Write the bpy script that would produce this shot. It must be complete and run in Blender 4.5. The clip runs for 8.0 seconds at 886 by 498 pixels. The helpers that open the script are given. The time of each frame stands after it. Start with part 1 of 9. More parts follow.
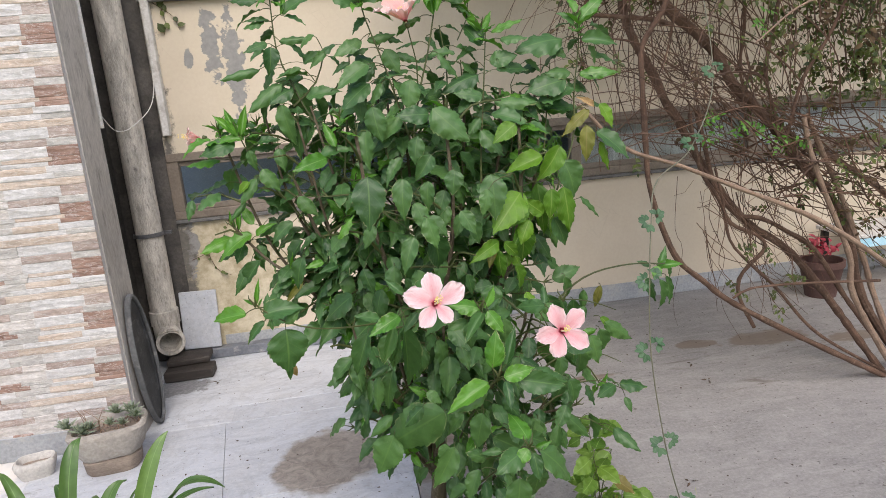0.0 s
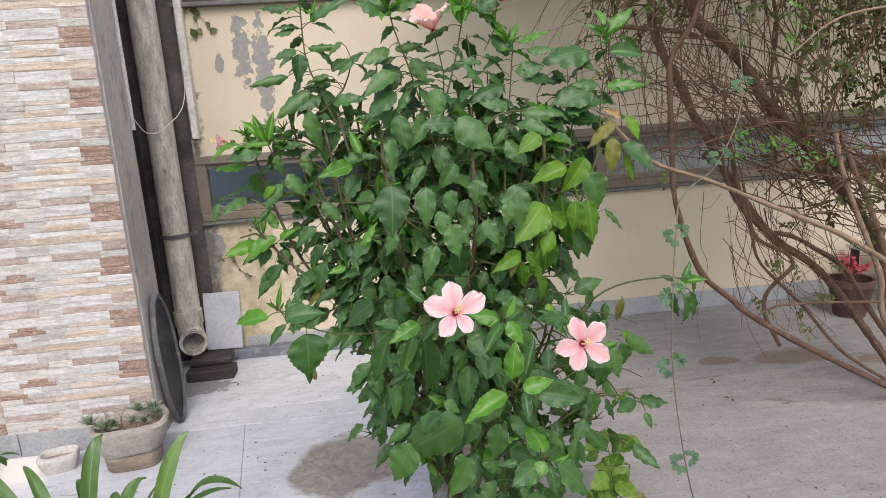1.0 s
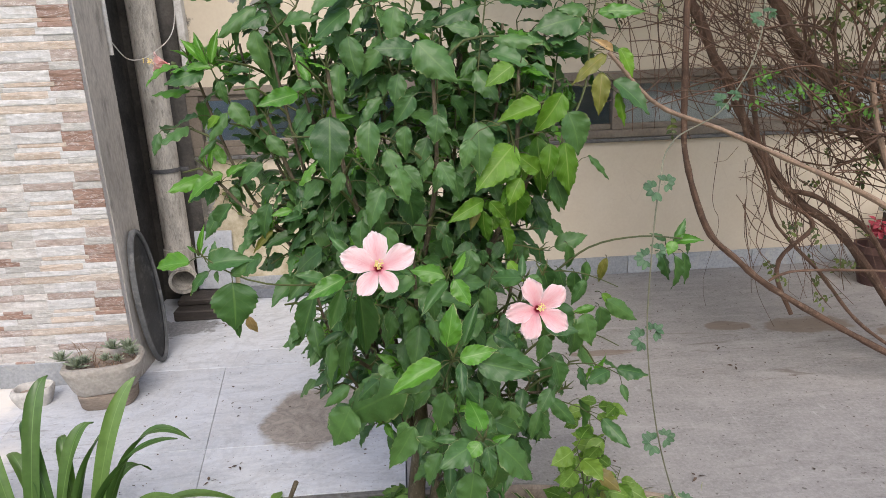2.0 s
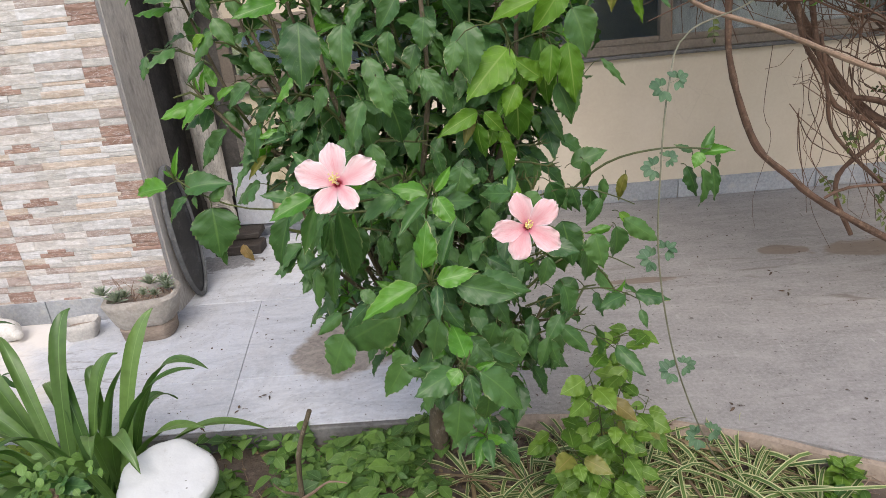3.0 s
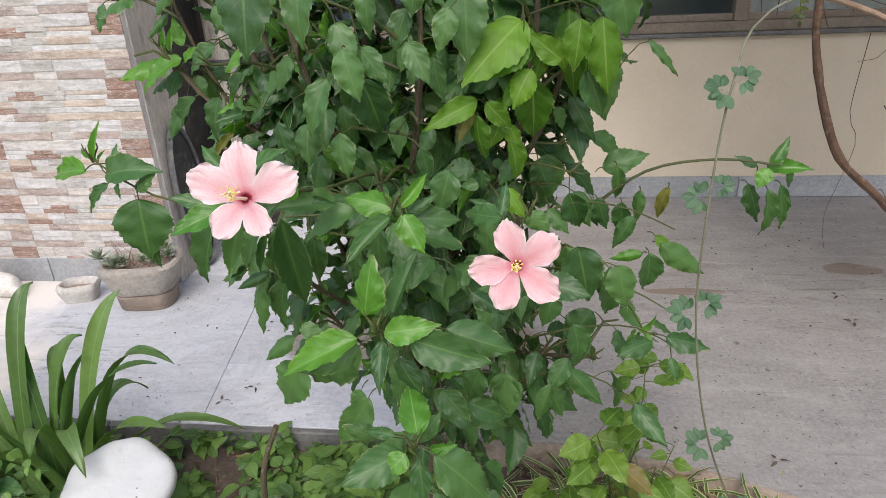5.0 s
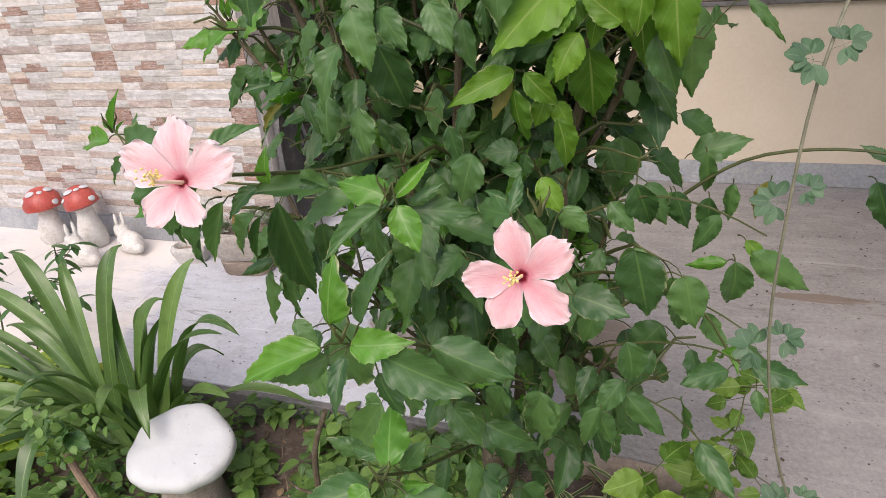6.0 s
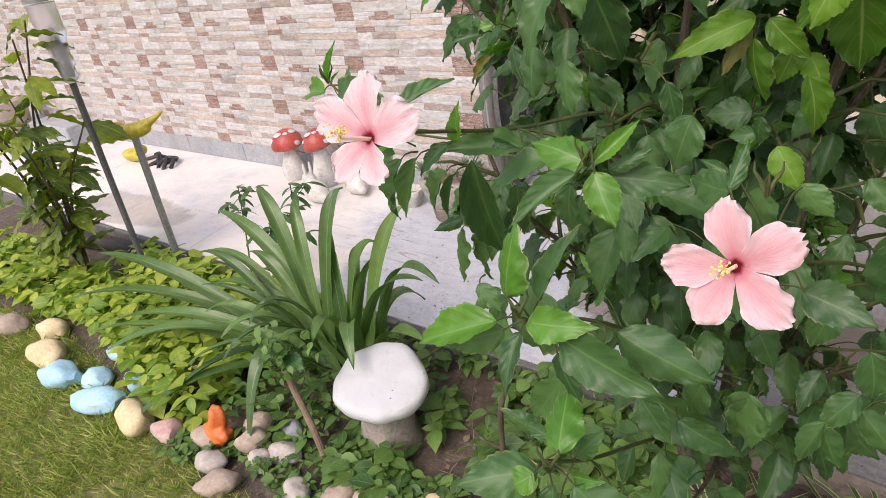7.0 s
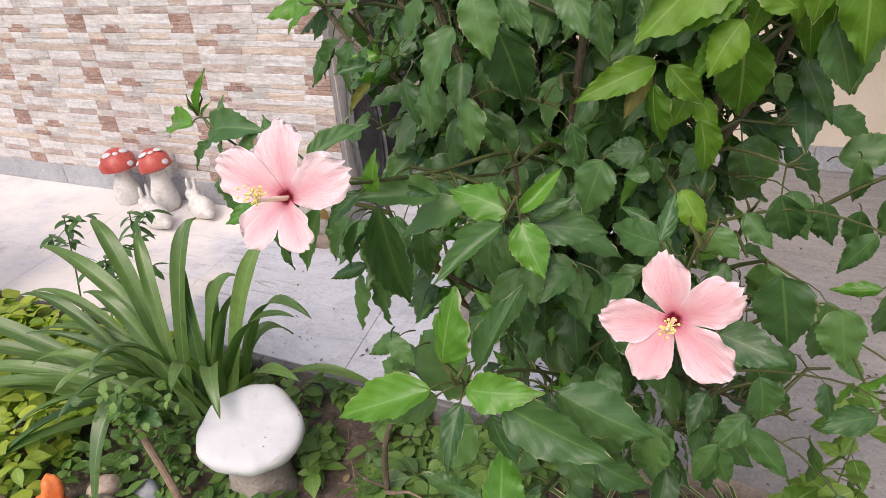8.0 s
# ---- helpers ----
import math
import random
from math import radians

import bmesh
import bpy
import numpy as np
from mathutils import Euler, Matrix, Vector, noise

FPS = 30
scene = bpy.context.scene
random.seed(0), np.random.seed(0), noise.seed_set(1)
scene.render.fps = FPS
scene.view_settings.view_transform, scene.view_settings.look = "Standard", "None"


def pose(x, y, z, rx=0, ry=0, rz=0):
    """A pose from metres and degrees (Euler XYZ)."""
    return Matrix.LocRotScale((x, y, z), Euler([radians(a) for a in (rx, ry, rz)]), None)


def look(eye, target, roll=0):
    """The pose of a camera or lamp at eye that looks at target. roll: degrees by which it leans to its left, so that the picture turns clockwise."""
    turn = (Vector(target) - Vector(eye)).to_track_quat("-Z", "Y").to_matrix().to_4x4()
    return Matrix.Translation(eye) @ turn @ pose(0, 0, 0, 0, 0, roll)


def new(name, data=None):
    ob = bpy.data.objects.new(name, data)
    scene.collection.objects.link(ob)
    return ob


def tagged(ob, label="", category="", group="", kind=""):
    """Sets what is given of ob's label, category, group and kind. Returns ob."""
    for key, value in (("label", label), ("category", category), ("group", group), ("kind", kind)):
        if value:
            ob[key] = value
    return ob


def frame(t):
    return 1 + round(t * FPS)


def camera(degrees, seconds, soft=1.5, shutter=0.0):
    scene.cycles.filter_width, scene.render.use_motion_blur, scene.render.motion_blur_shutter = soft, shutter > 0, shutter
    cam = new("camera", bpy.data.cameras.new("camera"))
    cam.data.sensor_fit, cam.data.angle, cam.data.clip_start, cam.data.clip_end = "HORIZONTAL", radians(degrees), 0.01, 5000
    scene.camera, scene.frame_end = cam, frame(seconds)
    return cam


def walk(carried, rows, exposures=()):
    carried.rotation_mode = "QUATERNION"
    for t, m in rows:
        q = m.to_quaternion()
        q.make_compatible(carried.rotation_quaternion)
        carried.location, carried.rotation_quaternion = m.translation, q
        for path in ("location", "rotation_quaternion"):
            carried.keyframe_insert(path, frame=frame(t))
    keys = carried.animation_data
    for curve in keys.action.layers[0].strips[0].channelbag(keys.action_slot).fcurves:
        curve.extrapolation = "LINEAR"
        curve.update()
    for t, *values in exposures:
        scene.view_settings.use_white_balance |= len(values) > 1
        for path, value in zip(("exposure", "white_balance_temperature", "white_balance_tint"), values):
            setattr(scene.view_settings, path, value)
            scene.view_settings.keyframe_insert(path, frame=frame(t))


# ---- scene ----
cam = camera(68.4, 8.0, soft=0.45)
PATH = [
    (0, (-0.134, 0.057, 1.443), (0.133, 1.989, 0.999), -5.0),
    (0.5, (-0.127, 0.032, 1.444), (0.096, 1.989, 1.099), -3.0),
    (1, (-0.133, 0.056, 1.446), (0.069, 2.002, 1.03), -3.9),
    (1.2, (-0.137, 0.073, 1.448), (0.123, 2.0, 0.979), -3.0),
    (2.3, (0.118, 0.269, 1.367), (0.145, 2.166, 0.736), -2.4),
    (2.5, (0.14, 0.287, 1.35), (0.123, 2.164, 0.66), -3.1),
    (3, (0.185, 0.299, 1.328), (0.094, 2.153, 0.582), -5.6),
    (3.5, (0.221, 0.321, 1.304), (0.131, 2.152, 0.503), -7.3),
    (4, (0.261, 0.436, 1.29), (0.211, 2.245, 0.437), -5.7),
    (4.5, (0.282, 0.54, 1.302), (0.127, 2.338, 0.441), -3.1),
    (5, (0.283, 0.59, 1.303), (0.044, 2.394, 0.473), -2.8),
    (5.2, (0.29, 0.624, 1.291), (-0.09, 2.395, 0.442), -4.8),
    (6.3, (0.445, 0.782, 1.262), (-0.323, 2.388, 0.352), -5.6),
    (6.5, (0.453, 0.792, 1.26), (-0.47, 2.293, 0.314), -7.7),
    (7, (0.405, 0.814, 1.253), (-0.774, 2.132, 0.319), -9.8),
    (7.5, (0.349, 0.824, 1.276), (-0.647, 2.31, 0.381), -6.3),
    (8, (0.307, 0.836, 1.274), (-0.473, 2.41, 0.318), -4.9),
]
EXPOSURES = [(0, 0.71, 6650, 12), (5.2, 0.71, 6650, 12), (6.3, 0.72, 6950, 19), (8, 0.72, 6950, 19)]
walk(cam, [(t, look(eye, target, roll)) for t, eye, target, roll in PATH], EXPOSURES)

# ---- light: a bright, thinly clouded sky ----
SUN_UP, SUN_TURN = 50.0, 178.0
world = bpy.data.worlds.new("sky")
scene.world = world
world.use_nodes = True
wt = world.node_tree
wt.nodes.clear()
sky = wt.nodes.new("ShaderNodeTexSky")
sky.sky_type, sky.sun_disc = "NISHITA", False
sky.sun_elevation, sky.sun_rotation = radians(SUN_UP), radians(SUN_TURN)
sky.dust_density, sky.air_density, sky.ozone_density = 2.2, 1.0, 0.6
bg = wt.nodes.new("ShaderNodeBackground")
bg.inputs["Strength"].default_value = 0.15
wo = wt.nodes.new("ShaderNodeOutputWorld")
wt.links.new(sky.outputs[0], bg.inputs["Color"])
wt.links.new(bg.outputs[0], wo.inputs["Surface"])
sun = new("sun", bpy.data.lights.new("sun", "SUN"))
sun.data.energy, sun.data.angle, sun.data.color = 1.3, radians(40), (1.0, 0.97, 0.92)
sun_dir = Vector((math.sin(radians(SUN_TURN)) * math.cos(radians(SUN_UP)), math.cos(radians(SUN_TURN)) * math.cos(radians(SUN_UP)), math.sin(radians(SUN_UP))))
sun.rotation_mode = "QUATERNION"
sun.rotation_quaternion = sun_dir.to_track_quat("Z", "Y")
# ---- materials ----
def tree(name):
    m = bpy.data.materials.new(name)
    m.use_nodes = True
    t = m.node_tree
    return m, t, t.nodes["Principled BSDF"]


def node(t, kind, **values):
    n = t.nodes.new("ShaderNode" + kind)
    for key, value in values.items():
        n.inputs[key].default_value = value
    return n


def mixed(t, fac, a, b, how="MIX"):
    """A colour mix; fac, a and b are sockets, numbers or colours."""
    n = t.nodes.new("ShaderNodeMix")
    n.data_type, n.blend_type = "RGBA", how
    for i, v in ((0, fac), (6, a), (7, b)):
        if hasattr(v, "is_output"):
            t.links.new(v, n.inputs[i])
        elif i:
            n.inputs[i].default_value = (*v, 1)
        else:
            n.inputs[i].default_value = v
    return n.outputs[2]


def ramp(t, value, lo, hi):
    n = t.nodes.new("ShaderNodeMapRange")
    n.inputs["From Min"].default_value, n.inputs["From Max"].default_value = lo, hi
    t.links.new(value, n.inputs["Value"])
    return n.outputs["Result"]


def arith(t, how, a, b=0.0):
    n = t.nodes.new("ShaderNodeMath")
    n.operation = how
    for i, v in enumerate((a, b)):
        if hasattr(v, "is_output"):
            t.links.new(v, n.inputs[i])
        else:
            n.inputs[i].default_value = v
    return n.outputs[0]


def place(t, stretch=(1, 1, 1)):
    g = t.nodes.new("ShaderNodeNewGeometry")
    m = t.nodes.new("ShaderNodeMapping")
    m.inputs["Scale"].default_value = stretch
    t.links.new(g.outputs["Position"], m.inputs["Vector"])
    return m.outputs[0]


def grain(t, vec, scale, detail=4.0, rough=0.6, twist=0.0):
    n = node(t, "TexNoise", Scale=scale, Detail=detail, Roughness=rough, Distortion=twist)
    t.links.new(vec, n.inputs["Vector"])
    return n.outputs["Fac"]


def blot(t, vec, centre, size, wobble=0.35, scale=6.0):
    """0 to 1: a stain with an uneven rim round a place."""
    sub = t.nodes.new("ShaderNodeVectorMath")
    sub.operation = "SUBTRACT"
    t.links.new(vec, sub.inputs[0])
    sub.inputs[1].default_value = centre
    div = t.nodes.new("ShaderNodeVectorMath")
    div.operation = "DIVIDE"
    t.links.new(sub.outputs[0], div.inputs[0])
    div.inputs[1].default_value = size
    ln = t.nodes.new("ShaderNodeVectorMath")
    ln.operation = "LENGTH"
    t.links.new(div.outputs[0], ln.inputs[0])
    far = arith(t, "ADD", ln.outputs["Value"], arith(t, "MULTIPLY", arith(t, "SUBTRACT", grain(t, vec, scale, 5.0), 0.5), 2 * wobble * 2))
    return ramp(t, far, 1.08, 0.92)


def bumped(t, bsdf, height, strength, distance=0.01):
    b = node(t, "Bump", Strength=strength, Distance=distance)
    t.links.new(height, b.inputs["Height"])
    t.links.new(b.outputs[0], bsdf.inputs["Normal"])


def surface(name, a, b, scale=6.0, fine=90.0, rough=0.7, bump=0.25, stretch=(1, 1, 1), metal=0.0, vary=0.0, dirt=None, spec=0.5, cleft=0.0):
    """A weathered surface: two tones in large patches, fine grain, optional dirt, optional change from piece to piece."""
    m, t, p = tree(name)
    vec = place(t, stretch)
    big, small = grain(t, vec, scale), grain(t, vec, fine, 6.0)
    col = mixed(t, ramp(t, big, 0.3, 0.7), a, b)
    col = mixed(t, 0.5, col, mixed(t, ramp(t, small, 0.25, 0.75), (0.25, 0.25, 0.25), (0.75, 0.75, 0.75)), "OVERLAY")
    if dirt:
        col = mixed(t, ramp(t, grain(t, vec, scale * 2.7, 6.0, 0.7), 0.54, 0.74), col, dirt)
    if vary:
        o = t.nodes.new("ShaderNodeObjectInfo")
        g = t.nodes.new("ShaderNodeNewGeometry")
        r = arith(t, "FRACT", arith(t, "ADD", o.outputs["Random"], g.outputs["Random Per Island"]))
        h = node(t, "HueSaturation")
        v = t.nodes.new("ShaderNodeMapRange")
        v.inputs["To Min"].default_value, v.inputs["To Max"].default_value = 1 - vary, 1 + vary
        t.links.new(r, v.inputs["Value"])
        t.links.new(v.outputs[0], h.inputs["Value"])
        t.links.new(col, h.inputs["Color"])
        col = h.outputs[0]
    t.links.new(col, p.inputs["Base Color"])
    rg = t.nodes.new("ShaderNodeMapRange")
    rg.inputs["To Min"].default_value, rg.inputs["To Max"].default_value = max(0.03, rough - 0.12), min(1.0, rough + 0.12)
    t.links.new(small, rg.inputs["Value"])
    t.links.new(rg.outputs[0], p.inputs["Roughness"])
    p.inputs["Metallic"].default_value = metal
    p.inputs["Specular IOR Level"].default_value = spec
    height = arith(t, "ADD", small, big)
    if cleft:
        # split stone: slanting chipped facets
        lean = t.nodes.new("ShaderNodeMapping")
        lean.inputs["Rotation"].default_value, lean.inputs["Scale"].default_value = (0, 0.6, 0), (1, 1, 2.0)
        t.links.new(vec, lean.inputs["Vector"])
        facet = node(t, "TexVoronoi", Scale=cleft)
        t.links.new(lean.outputs[0], facet.inputs["Vector"])
        rim = node(t, "TexVoronoi", Scale=cleft)
        rim.feature = "DISTANCE_TO_EDGE"
        t.links.new(lean.outputs[0], rim.inputs["Vector"])
        height = arith(t, "ADD", height, arith(t, "MULTIPLY", facet.outputs["Distance"], 1.6))
        line = arith(t, "MULTIPLY", ramp(t, rim.outputs["Distance"], 0.035, 0.0), ramp(t, grain(t, vec, 5.0), 0.42, 0.6))
        chip = mixed(t, arith(t, "MULTIPLY", line, 0.28), col, (0.20, 0.185, 0.18))
        # pale veins that run slantwise
        slant = t.nodes.new("ShaderNodeMapping")
        slant.inputs["Rotation"].default_value, slant.inputs["Scale"].default_value = (0, -0.5, 0), (1, 1, 3.2)
        t.links.new(vec, slant.inputs["Vector"])
        pale = ramp(t, arith(t, "ABSOLUTE", arith(t, "SUBTRACT", grain(t, slant.outputs[0], 9.0, 4.0, 0.6, 1.5), 0.5)), 0.022, 0.004)
        chip = mixed(t, arith(t, "MULTIPLY", pale, 0.38), chip, (0.72, 0.70, 0.69))
        t.links.new(chip, p.inputs["Base Color"])
    if bump:
        bumped(t, p, height, bump, 0.006)
    return m


def leafy(name, a, b, vein, rough=0.4, thin=0.25, veins=5.5, edge=None, spec=0.45, glow=(1.2, 1.6, 0.5)):
    """A leaf: two greens from leaf to leaf, a midrib with side veins, some light let through."""
    m, t, p = tree(name)
    uv = t.nodes.new("ShaderNodeUVMap")
    sep = t.nodes.new("ShaderNodeSeparateXYZ")
    t.links.new(uv.outputs[0], sep.inputs[0])
    side = arith(t, "ABSOLUTE", arith(t, "SUBTRACT", sep.outputs["X"], 0.5))
    o = t.nodes.new("ShaderNodeObjectInfo")
    g = t.nodes.new("ShaderNodeNewGeometry")
    r = arith(t, "FRACT", arith(t, "ADD", o.outputs["Random"], g.outputs["Random Per Island"]))
    vec = place(t)
    patch = grain(t, vec, 45.0)
    col = mixed(t, r, a, b)
    col = mixed(t, 0.35, col, mixed(t, ramp(t, patch, 0.3, 0.7), (0.3, 0.3, 0.3), (0.7, 0.7, 0.7)), "OVERLAY")
    mid = ramp(t, side, 0.035, 0.012)
    if veins:
        wave = arith(t, "ABSOLUTE", arith(t, "SUBTRACT", arith(t, "FRACT", arith(t, "SUBTRACT", arith(t, "MULTIPLY", sep.outputs["Y"], veins), arith(t, "MULTIPLY", side, veins * 0.75))), 0.5))
        lines = arith(t, "MULTIPLY", ramp(t, wave, 0.07, 0.01), 0.34)
        mid = arith(t, "MAXIMUM", mid, lines)
        # puckered between the veins
        pucker = arith(t, "MULTIPLY", ramp(t, wave, 0.0, 0.5), ramp(t, side, 0.0, 0.30))
        waves = arith(t, "ADD", arith(t, "MULTIPLY", grain(t, vec, 26.0, 2.0), 0.55), arith(t, "MULTIPLY", grain(t, vec, 120.0, 3.0), 0.22))
        bumped(t, p, arith(t, "ADD", waves, arith(t, "MULTIPLY", pucker, -0.17)), 0.42, 0.006)
    col = mixed(t, arith(t, "MULTIPLY", mid, 0.55), col, vein)
    if veins:
        # a film of dust and dried drops
        film = arith(t, "MULTIPLY", ramp(t, grain(t, vec, 11.0, 5.0, 0.7), 0.48, 0.72), 0.06)
        col = mixed(t, film, col, (0.16, 0.21, 0.12))
        drops = arith(t, "MULTIPLY", ramp(t, grain(t, vec, 150.0, 2.0), 0.66, 0.74), 0.12)
        col = mixed(t, drops, col, (0.30, 0.34, 0.22))
        # pale, scorched rims on some leaves
        worn = arith(t, "MULTIPLY", ramp(t, arith(t, "ADD", side, arith(t, "MULTIPLY", ramp(t, sep.outputs["Y"], 0.75, 1.0), 0.16)), 0.45, 0.52), ramp(t, grain(t, vec, 24.0, 3.0), 0.52, 0.62))
        col = mixed(t, arith(t, "MULTIPLY", worn, 0.8), col, (0.40, 0.40, 0.22))
    if edge:
        col = mixed(t, ramp(t, side, 0.27, 0.34), col, edge)
    t.links.new(col, p.inputs["Base Color"])
    rg = t.nodes.new("ShaderNodeMapRange")
    rg.inputs["To Min"].default_value, rg.inputs["To Max"].default_value = rough - 0.05, rough + 0.18
    t.links.new(patch, rg.inputs["Value"])
    t.links.new(rg.outputs[0], p.inputs["Roughness"])
    p.inputs["Specular IOR Level"].default_value = spec
    tr = t.nodes.new("ShaderNodeBsdfTranslucent")
    t.links.new(mixed(t, 1.0, col, glow, "MULTIPLY"), tr.inputs["Color"])
    mx = t.nodes.new("ShaderNodeMixShader")
    mx.inputs[0].default_value = thin
    t.links.new(p.outputs[0], mx.inputs[1])
    t.links.new(tr.outputs[0], mx.inputs[2])
    t.links.new(mx.outputs[0], t.nodes["Material Output"].inputs["Surface"])
    return m


# ---- building helpers ----
def inverse_of(ob):
    m = Matrix.Identity(4)
    while ob:
        m = ob.matrix_basis @ m if ob.parent is None else ob.matrix_parent_inverse @ ob.matrix_basis @ m
        ob = ob.parent
    return m.inverted()


def thing(name, at, label, category, group="", kind=""):
    """An Empty at a thing's base, for its parts."""
    ob = new(name)
    ob.empty_display_size = 0.05
    ob.matrix_basis = Matrix.Translation(at)
    return tagged(ob, label, category, group, kind)


def finish(name, bm, material, smooth=True):
    me = bpy.data.meshes.new(name)
    bm.to_mesh(me)
    bm.free()
    me.materials.append(material)
    if smooth:
        me.shade_smooth()
        me.set_sharp_from_angle(angle=radians(38))
    return me


def part(name, bm, material, parent, label="", smooth=True, kind=""):
    """One mesh object, in world coordinates, under a thing or a part."""
    me = bm if isinstance(bm, bpy.types.Mesh) else finish(name, bm, material, smooth)
    ob = new(name, me)
    if parent:
        ob.parent = parent
        ob.matrix_parent_inverse = inverse_of(parent)
    return tagged(ob, label, "", "", kind)


def solid(name, bm, material, label, category, group="", kind="", smooth=True):
    return tagged(new(name, finish(name, bm, material, smooth)), label, category, group, kind)


def shared(name, me, m, parent, kind=""):
    """A piece on a mesh that others use too, at the world pose m."""
    ob = new(name, me)
    ob.parent = parent
    ob.matrix_parent_inverse = inverse_of(parent)
    ob.matrix_basis = m
    return ob


def box(x0, x1, y0, y1, z0, z1, bevel=0.0, bm=None, segs=1):
    bm = bm or bmesh.new()
    made = bmesh.ops.create_cube(bm, size=1, matrix=Matrix.Translation(((x0 + x1) / 2, (y0 + y1) / 2, (z0 + z1) / 2)) @ Matrix.Diagonal((x1 - x0, y1 - y0, z1 - z0, 1)))
    if bevel:
        edges = {e for v in made["verts"] for e in v.link_edges}
        bmesh.ops.bevel(bm, geom=list(edges), offset=bevel, segments=segs, affect="EDGES", profile=0.6)
    return bm


def smooth_line(pts, step):
    """Points along a rounded line through the given ones."""
    pts = [Vector(p) for p in pts]
    if len(pts) == 2:
        n = max(2, int((pts[1] - pts[0]).length / step))
        return [pts[0].lerp(pts[1], i / n) for i in range(n + 1)]
    ext = [2 * pts[0] - pts[1]] + pts + [2 * pts[-1] - pts[-2]]
    out = []
    for i in range(1, len(ext) - 2):
        a, b, c, d = ext[i - 1:i + 3]
        n = max(1, int((c - b).length / step))
        for k in range(n):
            s = k / n
            out.append(0.5 * (2 * b + (c - a) * s + (2 * a - 5 * b + 4 * c - d) * s * s + (3 * b - a - 3 * c + d) * s ** 3))
    return out + [pts[-1]]


def tube(pts, r0, r1, sides=6, bm=None, knots=0.0):
    """A tapered round stem along points."""
    bm = bm or bmesh.new()
    rings, side = [], Vector((1, 0.2, 0.1))
    for i, p in enumerate(pts):
        d = (pts[min(i + 1, len(pts) - 1)] - pts[max(i - 1, 0)])
        d = d.normalized() if d.length > 1e-9 else Vector((0, 0, 1))
        side = side - d * side.dot(d)
        side = side.normalized() if side.length > 1e-4 else d.orthogonal().normalized()
        up = d.cross(side)
        r = r0 + (r1 - r0) * i / max(1, len(pts) - 1)
        r *= 1 + knots * random.uniform(-1, 1)
        rings.append([bm.verts.new(p + r * (math.cos(a) * side + math.sin(a) * up)) for a in (k * 2 * math.pi / sides for k in range(sides))])
    for u, v in zip(rings, rings[1:]):
        for k in range(sides):
            bm.faces.new((u[k], u[(k + 1) % sides], v[(k + 1) % sides], v[k]))
    bm.faces.new(list(reversed(rings[0])))
    bm.faces.new(rings[-1])
    return bm


def lathe(profile, at=(0, 0, 0), segs=32, bm=None, squash=(1, 1), closed=False):
    """A turned shape from (radius, height) pairs."""
    bm = bm or bmesh.new()
    at = Vector(at)
    rings = []
    for r, z in profile:
        if r < 1e-5:
            rings.append([bm.verts.new(at + Vector((0, 0, z)))])
        else:
            rings.append([bm.verts.new(at + Vector((squash[0] * r * math.cos(a), squash[1] * r * math.sin(a), z))) for a in (k * 2 * math.pi / segs for k in range(segs))])
    for u, v in zip(rings, rings[1:]):
        for k in range(segs):
            j = (k + 1) % segs
            face = [x for x in (u[k % len(u)], u[j % len(u)], v[j % len(v)], v[k % len(v)])]
            face = list(dict.fromkeys(face))
            if len(face) > 2:
                bm.faces.new(face)
    bmesh.ops.recalc_face_normals(bm, faces=bm.faces)
    return bm


def roughen(bm, amount, scale, seed=0.0):
    off = Vector((seed, seed * 1.7, seed * 0.3))
    bm.normal_update()
    for v in bm.verts:
        v.co += v.normal * amount * noise.noise(v.co * scale + off)
    return bm


def lump(at, size, seed, amount=0.18, sub=3, bm=None):
    """A rounded, uneven stone."""
    bm = bm or bmesh.new()
    made = bmesh.ops.create_icosphere(bm, subdivisions=sub, radius=1)["verts"]
    off = Vector((seed * 3.1, seed * 1.3, -seed))
    for v in made:
        d = v.co.normalized()
        k = 1 + amount * noise.noise(d * 1.1 + off) * 1.6 + amount * 0.35 * noise.noise(d * 3.5 + off)
        v.co = Vector(at) + Vector((d.x * size[0] * k, d.y * size[1] * k, d.z * size[2] * k))
    return bm


def blade(length, width, rows, cols, outline, fold=0.15, droop=0.2, wave=0.0, notch=0.0):
    """Points, faces and uv of one leaf blade that grows along y with its face to z."""
    pts, uvs, faces = [], [], []
    for i in range(rows + 1):
        s = i / rows
        w = width * 0.5 * outline(s)
        for j in range(cols + 1):
            c = 2 * j / cols - 1
            edge = 1 + (notch * (1 if i % 2 else -0.6) if abs(c) == 1 else 0)
            z = fold * abs(c) * w - droop * length * s * s + wave * width * abs(c) ** 2 * math.sin(s * 15 + 2 * c)
            y = length * s * (1 - 0.12 * droop * s) + (0.012 * length if abs(c) == 1 and i % 2 else 0)
            pts.append((c * w * edge, y, z))
            uvs.append((c * 0.5 + 0.5, s))
    for i in range(rows):
        for j in range(cols):
            a = i * (cols + 1) + j
            faces.append((a, a + 1, a + cols + 2, a + cols + 1))
    return np.array(pts), np.array(uvs), np.array(faces)


def ovate(s):
    k = max(0.0, (s - 0.55) / 0.45)
    return max(0.010, 2.60 * (s + 0.015) ** 0.62 * max(0.0, 1 - s) ** 0.82 * (1 - 0.5 * k * k * (3 - 2 * k)))


def lance(s):
    return max(0.015, 1.5 * (s + 0.01) ** 0.55 * max(0.0, 1 - s) ** 0.6)


def strap(s):
    return max(0.02, min(1.0, 0.75 + 0.5 * s) * min(1.0, (1 - s) * 3.2) ** 0.6)


